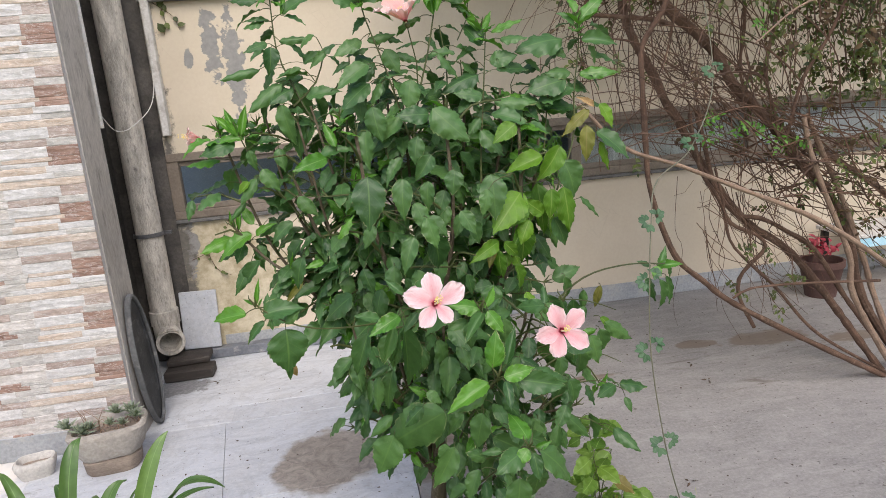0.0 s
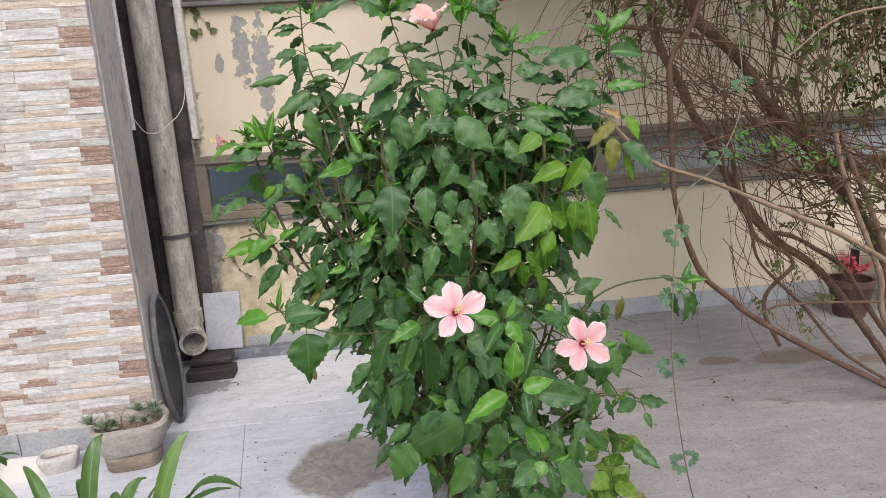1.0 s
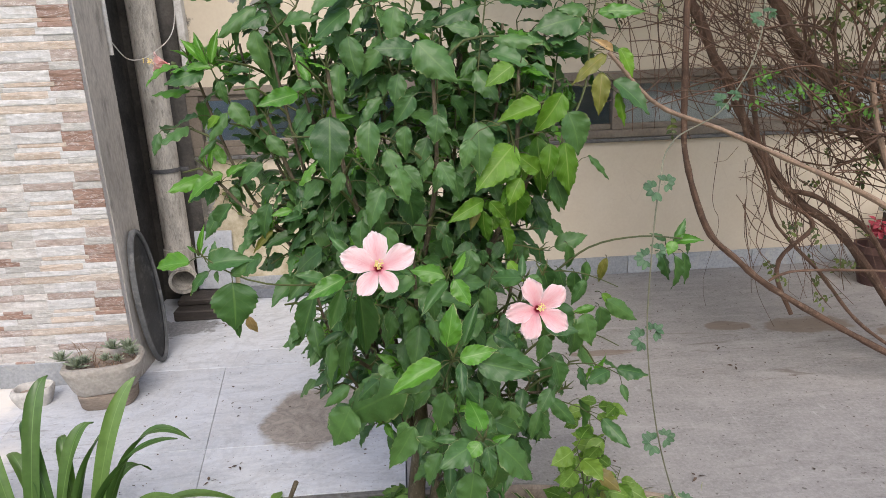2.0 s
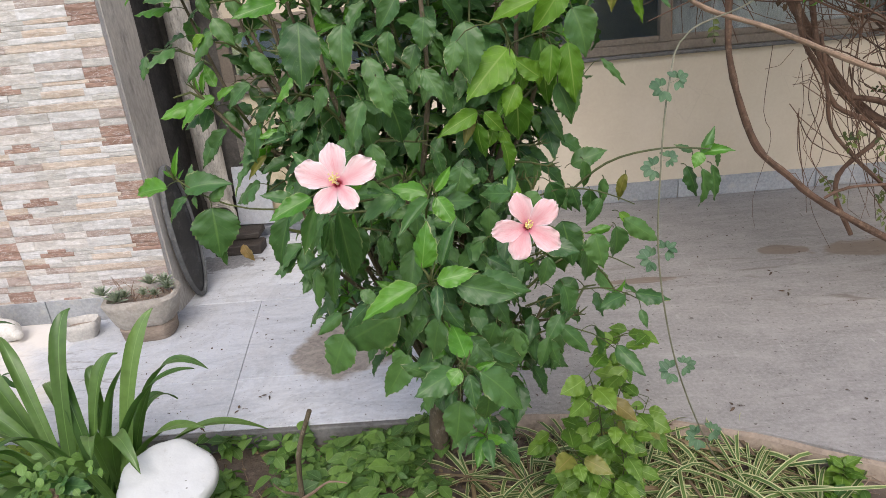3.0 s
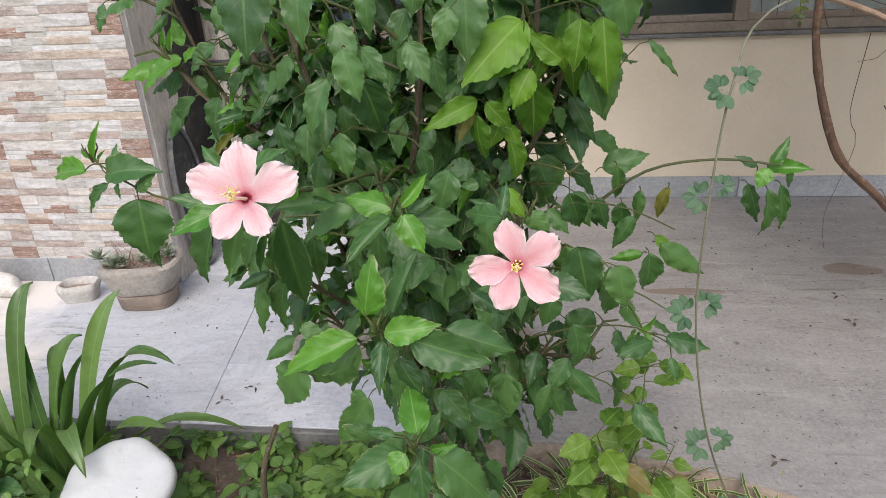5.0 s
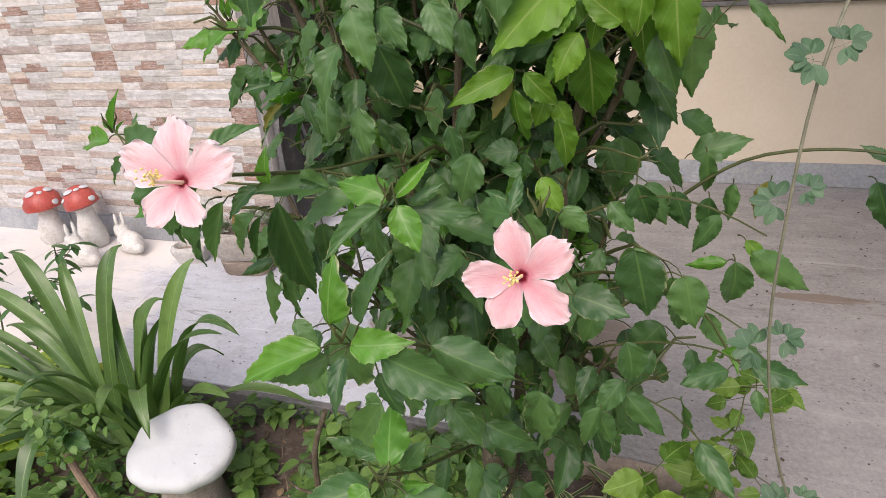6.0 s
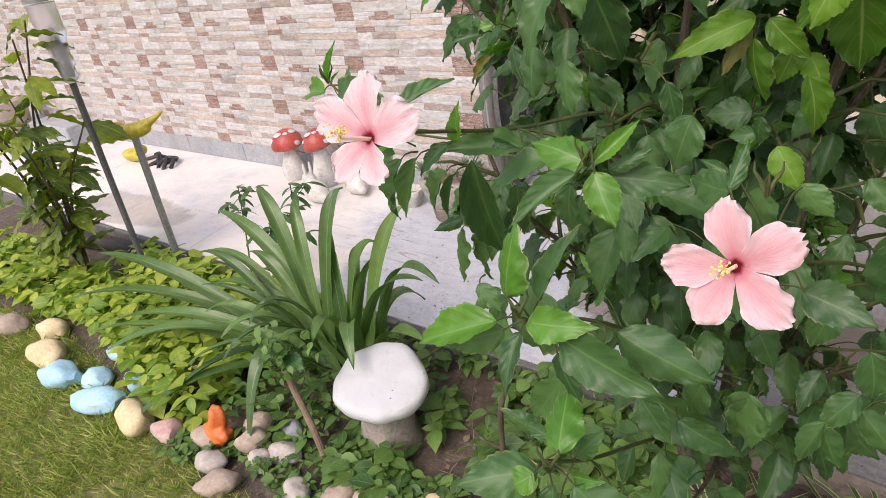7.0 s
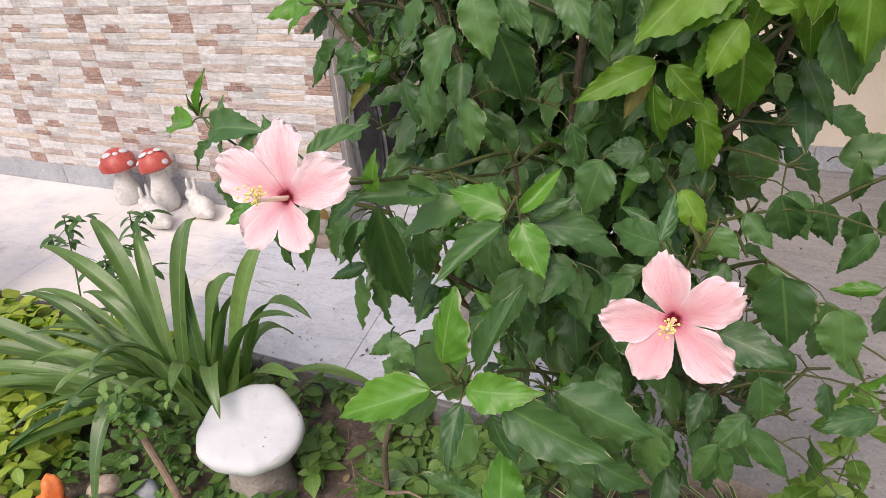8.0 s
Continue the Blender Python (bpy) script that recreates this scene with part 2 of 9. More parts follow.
def blade_mesh(name, shape, material):
    pts, uvs, faces = shape
    me = bpy.data.meshes.new(name)
    me.from_pydata(pts.tolist(), [], faces.tolist())
    lay = me.uv_layers.new(name="UVMap")
    idx = np.zeros(len(me.loops), dtype=np.int32)
    me.loops.foreach_get("vertex_index", idx)
    lay.data.foreach_set("uv", uvs[idx].astype(np.float32).ravel())
    me.materials.append(material)
    me.shade_smooth()
    return me


class Heap:
    """Many blades joined into one mesh."""

    def __init__(self):
        self.p, self.u, self.f, self.n = [], [], [], 0

    def add(self, shape, m):
        pts, uvs, faces = shape
        a = np.array(m)
        self.p.append(pts @ a[:3, :3].T + a[:3, 3])
        self.u.append(uvs)
        self.f.append(faces + self.n)
        self.n += len(pts)

    def mesh(self, name, material):
        return blade_mesh(name, (np.concatenate(self.p), np.concatenate(self.u), np.concatenate(self.f)), material)


def stance(at, way, face, size, wide=1.0):
    """The pose of a blade that starts at a place, grows one way and turns its face another."""
    y = Vector(way).normalized()
    z = Vector(face) - y * Vector(face).dot(y)
    z = z.normalized() if z.length > 1e-4 else y.orthogonal().normalized()
    x = y.cross(z)
    return Matrix(((x.x * size * wide, y.x * size, z.x * size, at[0]), (x.y * size * wide, y.y * size, z.y * size, at[1]), (x.z * size * wide, y.z * size, z.z * size, at[2]), (0, 0, 0, 1)))


def jitter(k):
    return Vector((random.uniform(-k, k), random.uniform(-k, k), random.uniform(-k, k)))
# ---- the place's materials ----
def cream_paint():
    m, t, p = tree("cream_paint")
    vec = place(t)
    big, fine = grain(t, vec, 2.2), grain(t, vec, 60.0, 6.0)
    col = mixed(t, ramp(t, big, 0.3, 0.7), (0.56, 0.482, 0.372), (0.625, 0.548, 0.434))
    col = mixed(t, 0.3, col, mixed(t, fine, (0.35, 0.35, 0.35), (0.65, 0.65, 0.65)), "OVERLAY")
    # damp, yellowed plaster beside the downpipe
    damp = blot(t, vec, (-1.0, 4.14, 0.45), (0.45, 1.0, 0.5), 0.5, 5.0)
    col = mixed(t, arith(t, "MULTIPLY", damp, 0.8), col, mixed(t, ramp(t, grain(t, vec, 9.0, 6.0, 0.75), 0.35, 0.65), (0.28, 0.225, 0.12), (0.60, 0.54, 0.40)))
    # paint that has flaked down to the cement
    flake = arith(t, "MAXIMUM", blot(t, vec, (-0.81, 4.14, 1.86), (0.045, 1.0, 0.20), 0.75, 16.0), blot(t, vec, (-0.70, 4.14, 1.74), (0.05, 1.0, 0.27), 0.8, 15.0))
    flake = arith(t, "MAXIMUM", flake, blot(t, vec, (-0.95, 4.14, 1.80), (0.03, 1.0, 0.05), 0.5, 14.0))
    flake = arith(t, "MAXIMUM", flake, blot(t, vec, (-1.12, 4.14, 0.72), (0.05, 1.0, 0.16), 0.7, 12.0))
    col = mixed(t, flake, col, mixed(t, grain(t, vec, 40.0, 6.0), (0.17, 0.17, 0.17), (0.36, 0.35, 0.33)))
    # black mould creeping in from the pipe niche
    sep = t.nodes.new("ShaderNodeSeparateXYZ")
    t.links.new(vec, sep.inputs[0])
    creep = arith(t, "ADD", ramp(t, sep.outputs["X"], -0.98, -1.15), arith(t, "MULTIPLY", arith(t, "SUBTRACT", grain(t, vec, 13.0, 6.0, 0.75), 0.5), 1.6))
    col = mixed(t, ramp(t, creep, 0.72, 0.95), col, mixed(t, grain(t, vec, 50.0, 6.0), (0.07, 0.065, 0.06), (0.22, 0.20, 0.17)))
    # hair cracks
    v = node(t, "TexVoronoi", Scale=7.0)
    v.feature = "DISTANCE_TO_EDGE"
    t.links.new(vec, v.inputs["Vector"])
    crack = arith(t, "MULTIPLY", ramp(t, v.outputs["Distance"], 0.012, 0.004), ramp(t, grain(t, vec, 3.0), 0.52, 0.62))
    col = mixed(t, arith(t, "MULTIPLY", crack, 0.12), col, (0.3, 0.26, 0.2))
    t.links.new(col, p.inputs["Base Color"])
    p.inputs["Roughness"].default_value = 0.75
    bumped(t, p, arith(t, "SUBTRACT", arith(t, "MULTIPLY", fine, 0.5), arith(t, "MULTIPLY", flake, 1.5)), 0.3, 0.005)
    return m


def marble():
    m, t, p = tree("marble")
    vec = place(t)
    warp = grain(t, vec, 1.6, 6.0, 0.6, 2.2)
    vein = arith(t, "ABSOLUTE", arith(t, "SUBTRACT", warp, 0.5))
    o = t.nodes.new("ShaderNodeObjectInfo")
    col = mixed(t, o.outputs["Random"], (0.475, 0.500, 0.550), (0.560, 0.588, 0.640))
    col = mixed(t, arith(t, "MULTIPLY", ramp(t, vein, 0.045, 0.0), 0.35), col, (0.30, 0.31, 0.34))
    col = mixed(t, arith(t, "MULTIPLY", ramp(t, grain(t, vec, 5.0, 6.0, 0.7), 0.42, 0.7), 0.35), col, (0.42, 0.41, 0.40))
    smear = grain(t, place(t, (0.7, 2.4, 1)), 4.0, 6.0, 0.7, 1.8)
    col = mixed(t, arith(t, "MULTIPLY", ramp(t, smear, 0.48, 0.66), 0.62), col, (0.315, 0.340, 0.385))
    scrape = grain(t, place(t, (0.8, 3.5, 1)), 11.0, 5.0, 0.75, 1.0)
    col = mixed(t, arith(t, "MULTIPLY", ramp(t, scrape, 0.60, 0.68), 0.55), col, (0.20, 0.205, 0.22))
    # grey veins that run slantwise through the slabs by the dish
    streak = arith(t, "MULTIPLY", ramp(t, grain(t, place(t, (1.0, 5.5, 1)), 7.0, 5.0, 0.7, 0.9), 0.55, 0.63), blot(t, vec, (-1.62, 2.50, 0.0), (0.42, 0.28, 1.0), 0.35, 4.0))
    col = mixed(t, arith(t, "MULTIPLY", streak, 0.75), col, (0.20, 0.195, 0.19))
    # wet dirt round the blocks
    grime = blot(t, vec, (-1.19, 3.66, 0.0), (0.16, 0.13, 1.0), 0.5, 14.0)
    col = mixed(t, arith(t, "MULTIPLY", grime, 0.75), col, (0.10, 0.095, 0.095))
    col = mixed(t, arith(t, "MULTIPLY", ramp(t, grain(t, vec, 60.0, 6.0, 0.8), 0.45, 0.75), 0.45), col, (0.72, 0.71, 0.70))
    col = mixed(t, arith(t, "MULTIPLY", ramp(t, grain(t, vec, 26.0, 6.0, 0.8), 0.52, 0.72), 0.45), col, (0.33, 0.33, 0.34))
    dots = arith(t, "MAXIMUM", ramp(t, grain(t, vec, 55.0, 2.0), 0.685, 0.72), ramp(t, grain(t, vec, 110.0, 2.0), 0.69, 0.72))
    col = mixed(t, arith(t, "MULTIPLY", dots, 0.6), col, (0.10, 0.085, 0.07))
    # brighter light on the far terrace, put into the marble as paler, warmer patches
    far_light = arith(t, "MULTIPLY", blot(t, vec, (-3.7, 2.6, 0.0), (2.2, 1.6, 1.0), 0.35, 1.2), ramp(t, grain(t, vec, 2.2, 6.0, 0.7), 0.25, 0.55))
    col = mixed(t, arith(t, "MULTIPLY", far_light, 0.8), col, (0.80, 0.745, 0.675))
    wet = blot(t, vec, (-0.34, 2.62, 0.0), (0.22, 0.25, 1.0), 0.30, 5.0)
    wet = arith(t, "MAXIMUM", wet, arith(t, "MULTIPLY", blot(t, vec, (-3.15, 2.28, 0.0), (0.50, 0.17, 1.0), 0.35, 3.0), 0.6))
    brown = mixed(t, ramp(t, grain(t, vec, 16.0, 6.0, 0.8, 1.5), 0.38, 0.62), (0.11, 0.08, 0.058), (0.30, 0.25, 0.20))
    col = mixed(t, arith(t, "MULTIPLY", wet, 0.8), col, brown)
    t.links.new(col, p.inputs["Base Color"])
    rg = t.nodes.new("ShaderNodeMapRange")
    rg.inputs["To Min"].default_value, rg.inputs["To Max"].default_value = 0.28, 0.6
    t.links.new(grain(t, vec, 9.0, 6.0), rg.inputs["Value"])
    t.links.new(rg.outputs[0], p.inputs["Roughness"])
    bumped(t, p, grain(t, vec, 120.0), 0.06, 0.003)
    return m


def concrete_floor():
    m, t, p = tree("concrete_floor")
    vec = place(t)
    sweep = place(t, (1.0, 1.9, 1))
    col = mixed(t, ramp(t, grain(t, sweep, 2.2, 6.0, 0.65, 1.6), 0.26, 0.74), (0.165, 0.156, 0.152), (0.306, 0.289, 0.280))
    col = mixed(t, arith(t, "MULTIPLY", ramp(t, grain(t, sweep, 7.0, 6.0, 0.75, 1.2), 0.46, 0.72), 0.4), col, (0.40, 0.385, 0.365))
    col = mixed(t, arith(t, "MULTIPLY", ramp(t, grain(t, vec, 14.0, 6.0, 0.75), 0.50, 0.72), 0.62), col, (0.19, 0.18, 0.17))
    col = mixed(t, arith(t, "MULTIPLY", ramp(t, grain(t, vec, 70.0, 6.0, 0.8), 0.42, 0.68), 0.62), col, (0.40, 0.39, 0.38))
    scuff = arith(t, "MULTIPLY", ramp(t, grain(t, place(t, (3.0, 0.5, 1)), 9.0, 3.0, 0.5, 3.0), 0.62, 0.70), ramp(t, grain(t, vec, 2.0), 0.5, 0.65))
    col = mixed(t, arith(t, "MULTIPLY", scuff, 0.4), col, (0.47, 0.46, 0.45))
    dots = arith(t, "MAXIMUM", ramp(t, grain(t, vec, 38.0, 2.0), 0.675, 0.70), ramp(t, grain(t, vec, 95.0, 2.0), 0.685, 0.71))
    col = mixed(t, arith(t, "MULTIPLY", dots, 0.75), col, (0.07, 0.06, 0.05))
    for c, s in (((2.08, 3.2, 0), (0.26, 0.10, 1)), ((1.68, 3.24, 0), (0.12, 0.05, 1)), ((0.15, 2.55, 0), (0.25, 0.2, 1)), ((2.6, 3.05, 0), (0.3, 0.06, 1)), ((0.95, 3.02, 0), (0.16, 0.03, 1))):
        col = mixed(t, arith(t, "MULTIPLY", blot(t, vec, c, s, 0.4, 5.0), 0.78), col, (0.17, 0.125, 0.09))
    # damp that has run along the floor
    run = arith(t, "MULTIPLY", ramp(t, grain(t, place(t, (0.9, 4.5, 1)), 2.6, 6.0, 0.7, 1.0), 0.57, 0.66), blot(t, vec, (1.75, 3.05, 0), (1.0, 0.42, 1), 0.4, 2.0))
    col = mixed(t, arith(t, "MULTIPLY", run, 0.7), col, (0.125, 0.10, 0.082))
    # long pale and dark drag marks
    drag = grain(t, place(t, (0.55, 7.0, 1)), 3.4, 6.0, 0.75, 0.8)
    col = mixed(t, arith(t, "MULTIPLY", ramp(t, drag, 0.56, 0.70), 0.42), col, (0.44, 0.425, 0.41))
    col = mixed(t, arith(t, "MULTIPLY", ramp(t, drag, 0.42, 0.30), 0.45), col, (0.13, 0.12, 0.115))
    t.links.new(col, p.inputs["Base Color"])
    rg = t.nodes.new("ShaderNodeMapRange")
    rg.inputs["To Min"].default_value, rg.inputs["To Max"].default_value = 0.35, 0.7
    t.links.new(grain(t, vec, 7.0, 6.0), rg.inputs["Value"])
    t.links.new(rg.outputs[0], p.inputs["Roughness"])
    bumped(t, p, grain(t, vec, 90.0, 6.0), 0.12, 0.004)
    return m


def petal_pink(name, pale, deep):
    m, t, p = tree(name)
    uv = t.nodes.new("ShaderNodeUVMap")
    sep = t.nodes.new("ShaderNodeSeparateXYZ")
    t.links.new(uv.outputs[0], sep.inputs[0])
    side = arith(t, "ABSOLUTE", arith(t, "SUBTRACT", sep.outputs["X"], 0.5))
    vec = place(t)
    col = mixed(t, ramp(t, arith(t, "ADD", side, arith(t, "MULTIPLY", sep.outputs["Y"], 0.55)), 0.12, 0.72), deep, pale)
    col = mixed(t, 0.25, col, mixed(t, ramp(t, grain(t, vec, 60.0), 0.3, 0.7), (0.35, 0.35, 0.35), (0.65, 0.65, 0.65)), "OVERLAY")
    # a paler, papery rim
    col = mixed(t, arith(t, "MULTIPLY", ramp(t, arith(t, "ADD", arith(t, "MAXIMUM", arith(t, "MULTIPLY", side, 2.0), sep.outputs["Y"]), arith(t, "MULTIPLY", grain(t, vec, 50.0), 0.12)), 0.93, 1.05), 0.6), col, (0.95, 0.85, 0.86))
    fan = arith(t, "DIVIDE", arith(t, "SUBTRACT", sep.outputs["X"], 0.5), arith(t, "ADD", sep.outputs["Y"], 0.35))
    ray = t.nodes.new("ShaderNodeCombineXYZ")
    t.links.new(arith(t, "MULTIPLY", fan, 34.0), ray.inputs["X"])
    t.links.new(arith(t, "MULTIPLY", sep.outputs["Y"], 3.2), ray.inputs["Y"])
    o = t.nodes.new("ShaderNodeObjectInfo")
    t.links.new(arith(t, "MULTIPLY", o.outputs["Random"], 40.0), ray.inputs["Z"])
    crease = grain(t, ray.outputs[0], 1.0, 3.0, 0.6, 0.6)
    lines = ramp(t, crease, 0.50, 0.68)
    col = mixed(t, arith(t, "MULTIPLY", arith(t, "MULTIPLY", lines, ramp(t, sep.outputs["Y"], 1.05, 0.55)), 0.42), col, (0.86, 0.27, 0.33))
    col = mixed(t, ramp(t, sep.outputs["Y"], 0.26, 0.10), col, (0.76, 0.20, 0.27))
    col = mixed(t, ramp(t, arith(t, "ADD", sep.outputs["Y"], arith(t, "MULTIPLY", side, 0.10)), 0.165, 0.10), col, (0.20, 0.006, 0.018))
    t.links.new(col, p.inputs["Base Color"])
    p.inputs["Roughness"].default_value = 0.6
    p.inputs["Specular IOR Level"].default_value = 0.25
    bumped(t, p, arith(t, "SUBTRACT", arith(t, "MULTIPLY", grain(t, vec, 75.0, 4.0), 3.0), arith(t, "MULTIPLY", crease, 2.2)), 0.34, 0.003)
    tr = t.nodes.new("ShaderNodeBsdfTranslucent")
    t.links.new(col, tr.inputs["Color"])
    mx = t.nodes.new("ShaderNodeMixShader")
    mx.inputs[0].default_value = 0.35
    t.links.new(p.outputs[0], mx.inputs[1])
    t.links.new(tr.outputs[0], mx.inputs[2])
    t.links.new(mx.outputs[0], t.nodes["Material Output"].inputs["Surface"])
    return m


def white_plaster():
    """Painted plaster, near white, with a few dark pits and faint smears."""
    m, t, p = tree("white_plaster")
    vec = place(t)
    col = mixed(t, ramp(t, grain(t, vec, 11.0, 5.0, 0.7), 0.3, 0.7), (0.490, 0.500, 0.508), (0.548, 0.560, 0.566))
    col = mixed(t, arith(t, "MULTIPLY", ramp(t, grain(t, vec, 30.0, 6.0, 0.8), 0.58, 0.74), 0.5), col, (0.37, 0.36, 0.345))
    pits = ramp(t, grain(t, vec, 75.0, 1.0), 0.735, 0.77)
    col = mixed(t, arith(t, "MULTIPLY", pits, 0.8), col, (0.12, 0.11, 0.10))
    t.links.new(col, p.inputs["Base Color"])
    p.inputs["Roughness"].default_value = 0.75
    bumped(t, p, arith(t, "SUBTRACT", grain(t, vec, 40.0, 5.0), pits), 0.4, 0.004)
    return m


def glass_pane(name, tint, rough=0.03):
    m, t, p = tree(name)
    p.inputs["Base Color"].default_value = (*tint, 1)
    p.inputs["Transmission Weight"].default_value = 1.0
    p.inputs["IOR"].default_value = 1.45
    vec = place(t)
    rg = t.nodes.new("ShaderNodeMapRange")
    rg.inputs["To Min"].default_value, rg.inputs["To Max"].default_value = rough, rough + 0.15
    t.links.new(grain(t, vec, 8.0, 6.0), rg.inputs["Value"])
    t.links.new(rg.outputs[0], p.inputs["Roughness"])
    return m


CREAM, MARBLE, CONCRETE = cream_paint(), marble(), concrete_floor()
# mouldy plaster, its colour taken near black for the shade in the niche
SHADED_MOULD = surface("shaded_mould_plaster", (0.045, 0.042, 0.04), (0.12, 0.11, 0.10), 5.0, 60.0, 0.95, 0.5, dirt=(0.13, 0.12, 0.10), spec=0.2)
PILASTER = surface("grey_render", (0.36, 0.335, 0.305), (0.56, 0.52, 0.475), 2.6, 45.0, 0.85, 0.35, (1.5, 1.5, 0.55), dirt=(0.13, 0.12, 0.11))
TILE = {
    "white": surface("tile_white", (0.466, 0.448, 0.439), (0.523, 0.513, 0.509), 8.0, 55.0, 0.45, 0.5, (0.8, 1, 1.5), vary=0.07, dirt=(0.458, 0.425, 0.399), cleft=13.0),
    "light": surface("tile_light", (0.444, 0.403, 0.375), (0.511, 0.486, 0.464), 8.0, 55.0, 0.45, 0.5, (0.8, 1, 1.5), vary=0.08, dirt=(0.416, 0.358, 0.317), cleft=13.0),
    "tan": surface("tile_tan", (0.409, 0.320, 0.252), (0.478, 0.405, 0.345), 8.0, 55.0, 0.45, 0.5, (0.8, 1, 1.5), vary=0.08, dirt=(0.432, 0.365, 0.311), cleft=13.0),
    "grey": surface("tile_grey", (0.351, 0.334, 0.319), (0.460, 0.440, 0.412), 8.0, 55.0, 0.45, 0.5, (0.8, 1, 1.5), vary=0.08, dirt=(0.366, 0.320, 0.279), cleft=13.0),
    "mauve": surface("tile_mauve", (0.300, 0.229, 0.199), (0.395, 0.329, 0.292), 8.0, 55.0, 0.5, 0.5, (0.8, 1, 1.5), vary=0.08, dirt=(0.209, 0.140, 0.113), cleft=13.0),
    "brown": surface("tile_brown", (0.228, 0.131, 0.099), (0.318, 0.212, 0.166), 8.0, 55.0, 0.5, 0.5, (0.8, 1, 1.5), vary=0.10, dirt=(0.139, 0.070, 0.050), cleft=13.0),
}
GROUT = surface("grout", (0.50, 0.47, 0.46), (0.58, 0.55, 0.54), 8.0, 90.0, 0.8)
SKIRT = surface("grey_skirting_stone", (0.26, 0.275, 0.29), (0.36, 0.37, 0.385), 5.0, 70.0, 0.45, 0.1, vary=0.08, dirt=(0.42, 0.40, 0.36))
KERB = surface("grey_kerb", (0.099, 0.099, 0.096), (0.167, 0.161, 0.155), 8.0, 60.0, 0.8, 0.5, dirt=(0.062, 0.056, 0.046))
KERB_BROWN = surface("brown_cement_edge", (0.20, 0.155, 0.12), (0.33, 0.265, 0.21), 8.0, 60.0, 0.85, 0.6, dirt=(0.12, 0.085, 0.06))
FRAME = surface("brown_window_frame", (0.15, 0.12, 0.095), (0.21, 0.175, 0.14), 4.0, 80.0, 0.45, 0.08, dirt=(0.22, 0.19, 0.16))
# darker copy of the frame brown: the climber's shade is in the colour
UPPER_FRAME = surface("shaded_window_frame", (0.060, 0.050, 0.042), (0.105, 0.088, 0.072), 4.0, 80.0, 0.5, 0.08, dirt=(0.14, 0.12, 0.10))
GLASS = glass_pane("window_glass", (0.80, 0.86, 0.90))
CURTAIN = surface("pale_curtain", (0.42, 0.43, 0.42), (0.52, 0.53, 0.52), 3.0, 60.0, 0.9, 0.1, (6, 6, 0.5))
ROOM = surface("room_wall", (0.26, 0.34, 0.42), (0.36, 0.43, 0.50), 2.0, 40.0, 0.9)
PIPE = surface("weathered_pipe", (0.30, 0.275, 0.24), (0.66, 0.615, 0.545), 7.0, 60.0, 0.8, 0.8, (3.0, 3.0, 0.9), dirt=(0.13, 0.118, 0.105))
WHITE_PLASTIC = surface("dirty_white_plastic", (0.52, 0.50, 0.47), (0.66, 0.64, 0.61), 6.0, 70.0, 0.5, 0.1, dirt=(0.36, 0.33, 0.29))
BLACK = surface("black_rubber", (0.014, 0.015, 0.016), (0.034, 0.035, 0.037), 6.0, 70.0, 0.6, 0.3, dirt=(0.085, 0.085, 0.085), spec=0.4)
DARK_WOOD = surface("wet_dark_wood", (0.020, 0.016, 0.014), (0.050, 0.040, 0.034), 5.0, 60.0, 0.7, 0.5, (0.8, 5, 5), dirt=(0.10, 0.085, 0.075))
LEDGE = surface("damp_grey_stone", (0.085, 0.094, 0.112), (0.20, 0.213, 0.24), 6.0, 70.0, 0.4, 0.2, (1, 1, 1), dirt=(0.36, 0.35, 0.34))
DUSTY = surface("dusty_rubber", (0.065, 0.068, 0.072), (0.135, 0.138, 0.142), 6.0, 70.0, 0.75, 0.3, dirt=(0.24, 0.235, 0.23), spec=0.3)
CEMENT = surface("pot_cement", (0.27, 0.245, 0.215), (0.42, 0.385, 0.345), 7.0, 70.0, 0.85, 0.5, dirt=(0.25, 0.215, 0.18))
FOOT = surface("brown_cement_foot", (0.17, 0.135, 0.108), (0.29, 0.235, 0.19), 9.0, 70.0, 0.85, 0.5, (1, 1, 4), dirt=(0.17, 0.12, 0.09))
CEMENT_GREY = surface("dish_cement", (0.42, 0.40, 0.375), (0.55, 0.525, 0.49), 9.0, 70.0, 0.85, 0.4, dirt=(0.32, 0.29, 0.26))
SOIL = surface("soil", (0.058, 0.042, 0.032), (0.135, 0.103, 0.080), 9.0, 60.0, 0.95, 1.0, dirt=(0.22, 0.175, 0.14))
LAWN = surface("lawn_ground", (0.15, 0.16, 0.05), (0.27, 0.25, 0.10), 5.0, 70.0, 0.95, 0.8, dirt=(0.22, 0.17, 0.10))
BARK = surface("shrub_bark", (0.058, 0.044, 0.026), (0.125, 0.098, 0.062), 14.0, 120.0, 0.85, 0.6, (2, 2, 0.8), dirt=(0.26, 0.22, 0.18))
TWIG = surface("green_twig", (0.040, 0.054, 0.014), (0.085, 0.098, 0.028), 20.0, 150.0, 0.6, 0.2)
VINE_BARK = surface("climber_bark", (0.062, 0.033, 0.021), (0.135, 0.078, 0.052), 12.0, 110.0, 0.85, 0.6, dirt=(0.22, 0.15, 0.105))
SHOOT_BARK = surface("red_brown_shoot", (0.054, 0.028, 0.017), (0.130, 0.070, 0.043), 14.0, 110.0, 0.75, 0.4, vary=0.3)
PINK_BARK = surface("pinkish_stem", (0.17, 0.11, 0.078), (0.30, 0.21, 0.15), 14.0, 110.0, 0.8, 0.5, dirt=(0.13, 0.09, 0.07))
VINE_STEM = surface("vine_stem", (0.12, 0.125, 0.08), (0.20, 0.19, 0.135), 20.0, 120.0, 0.7, 0.2)
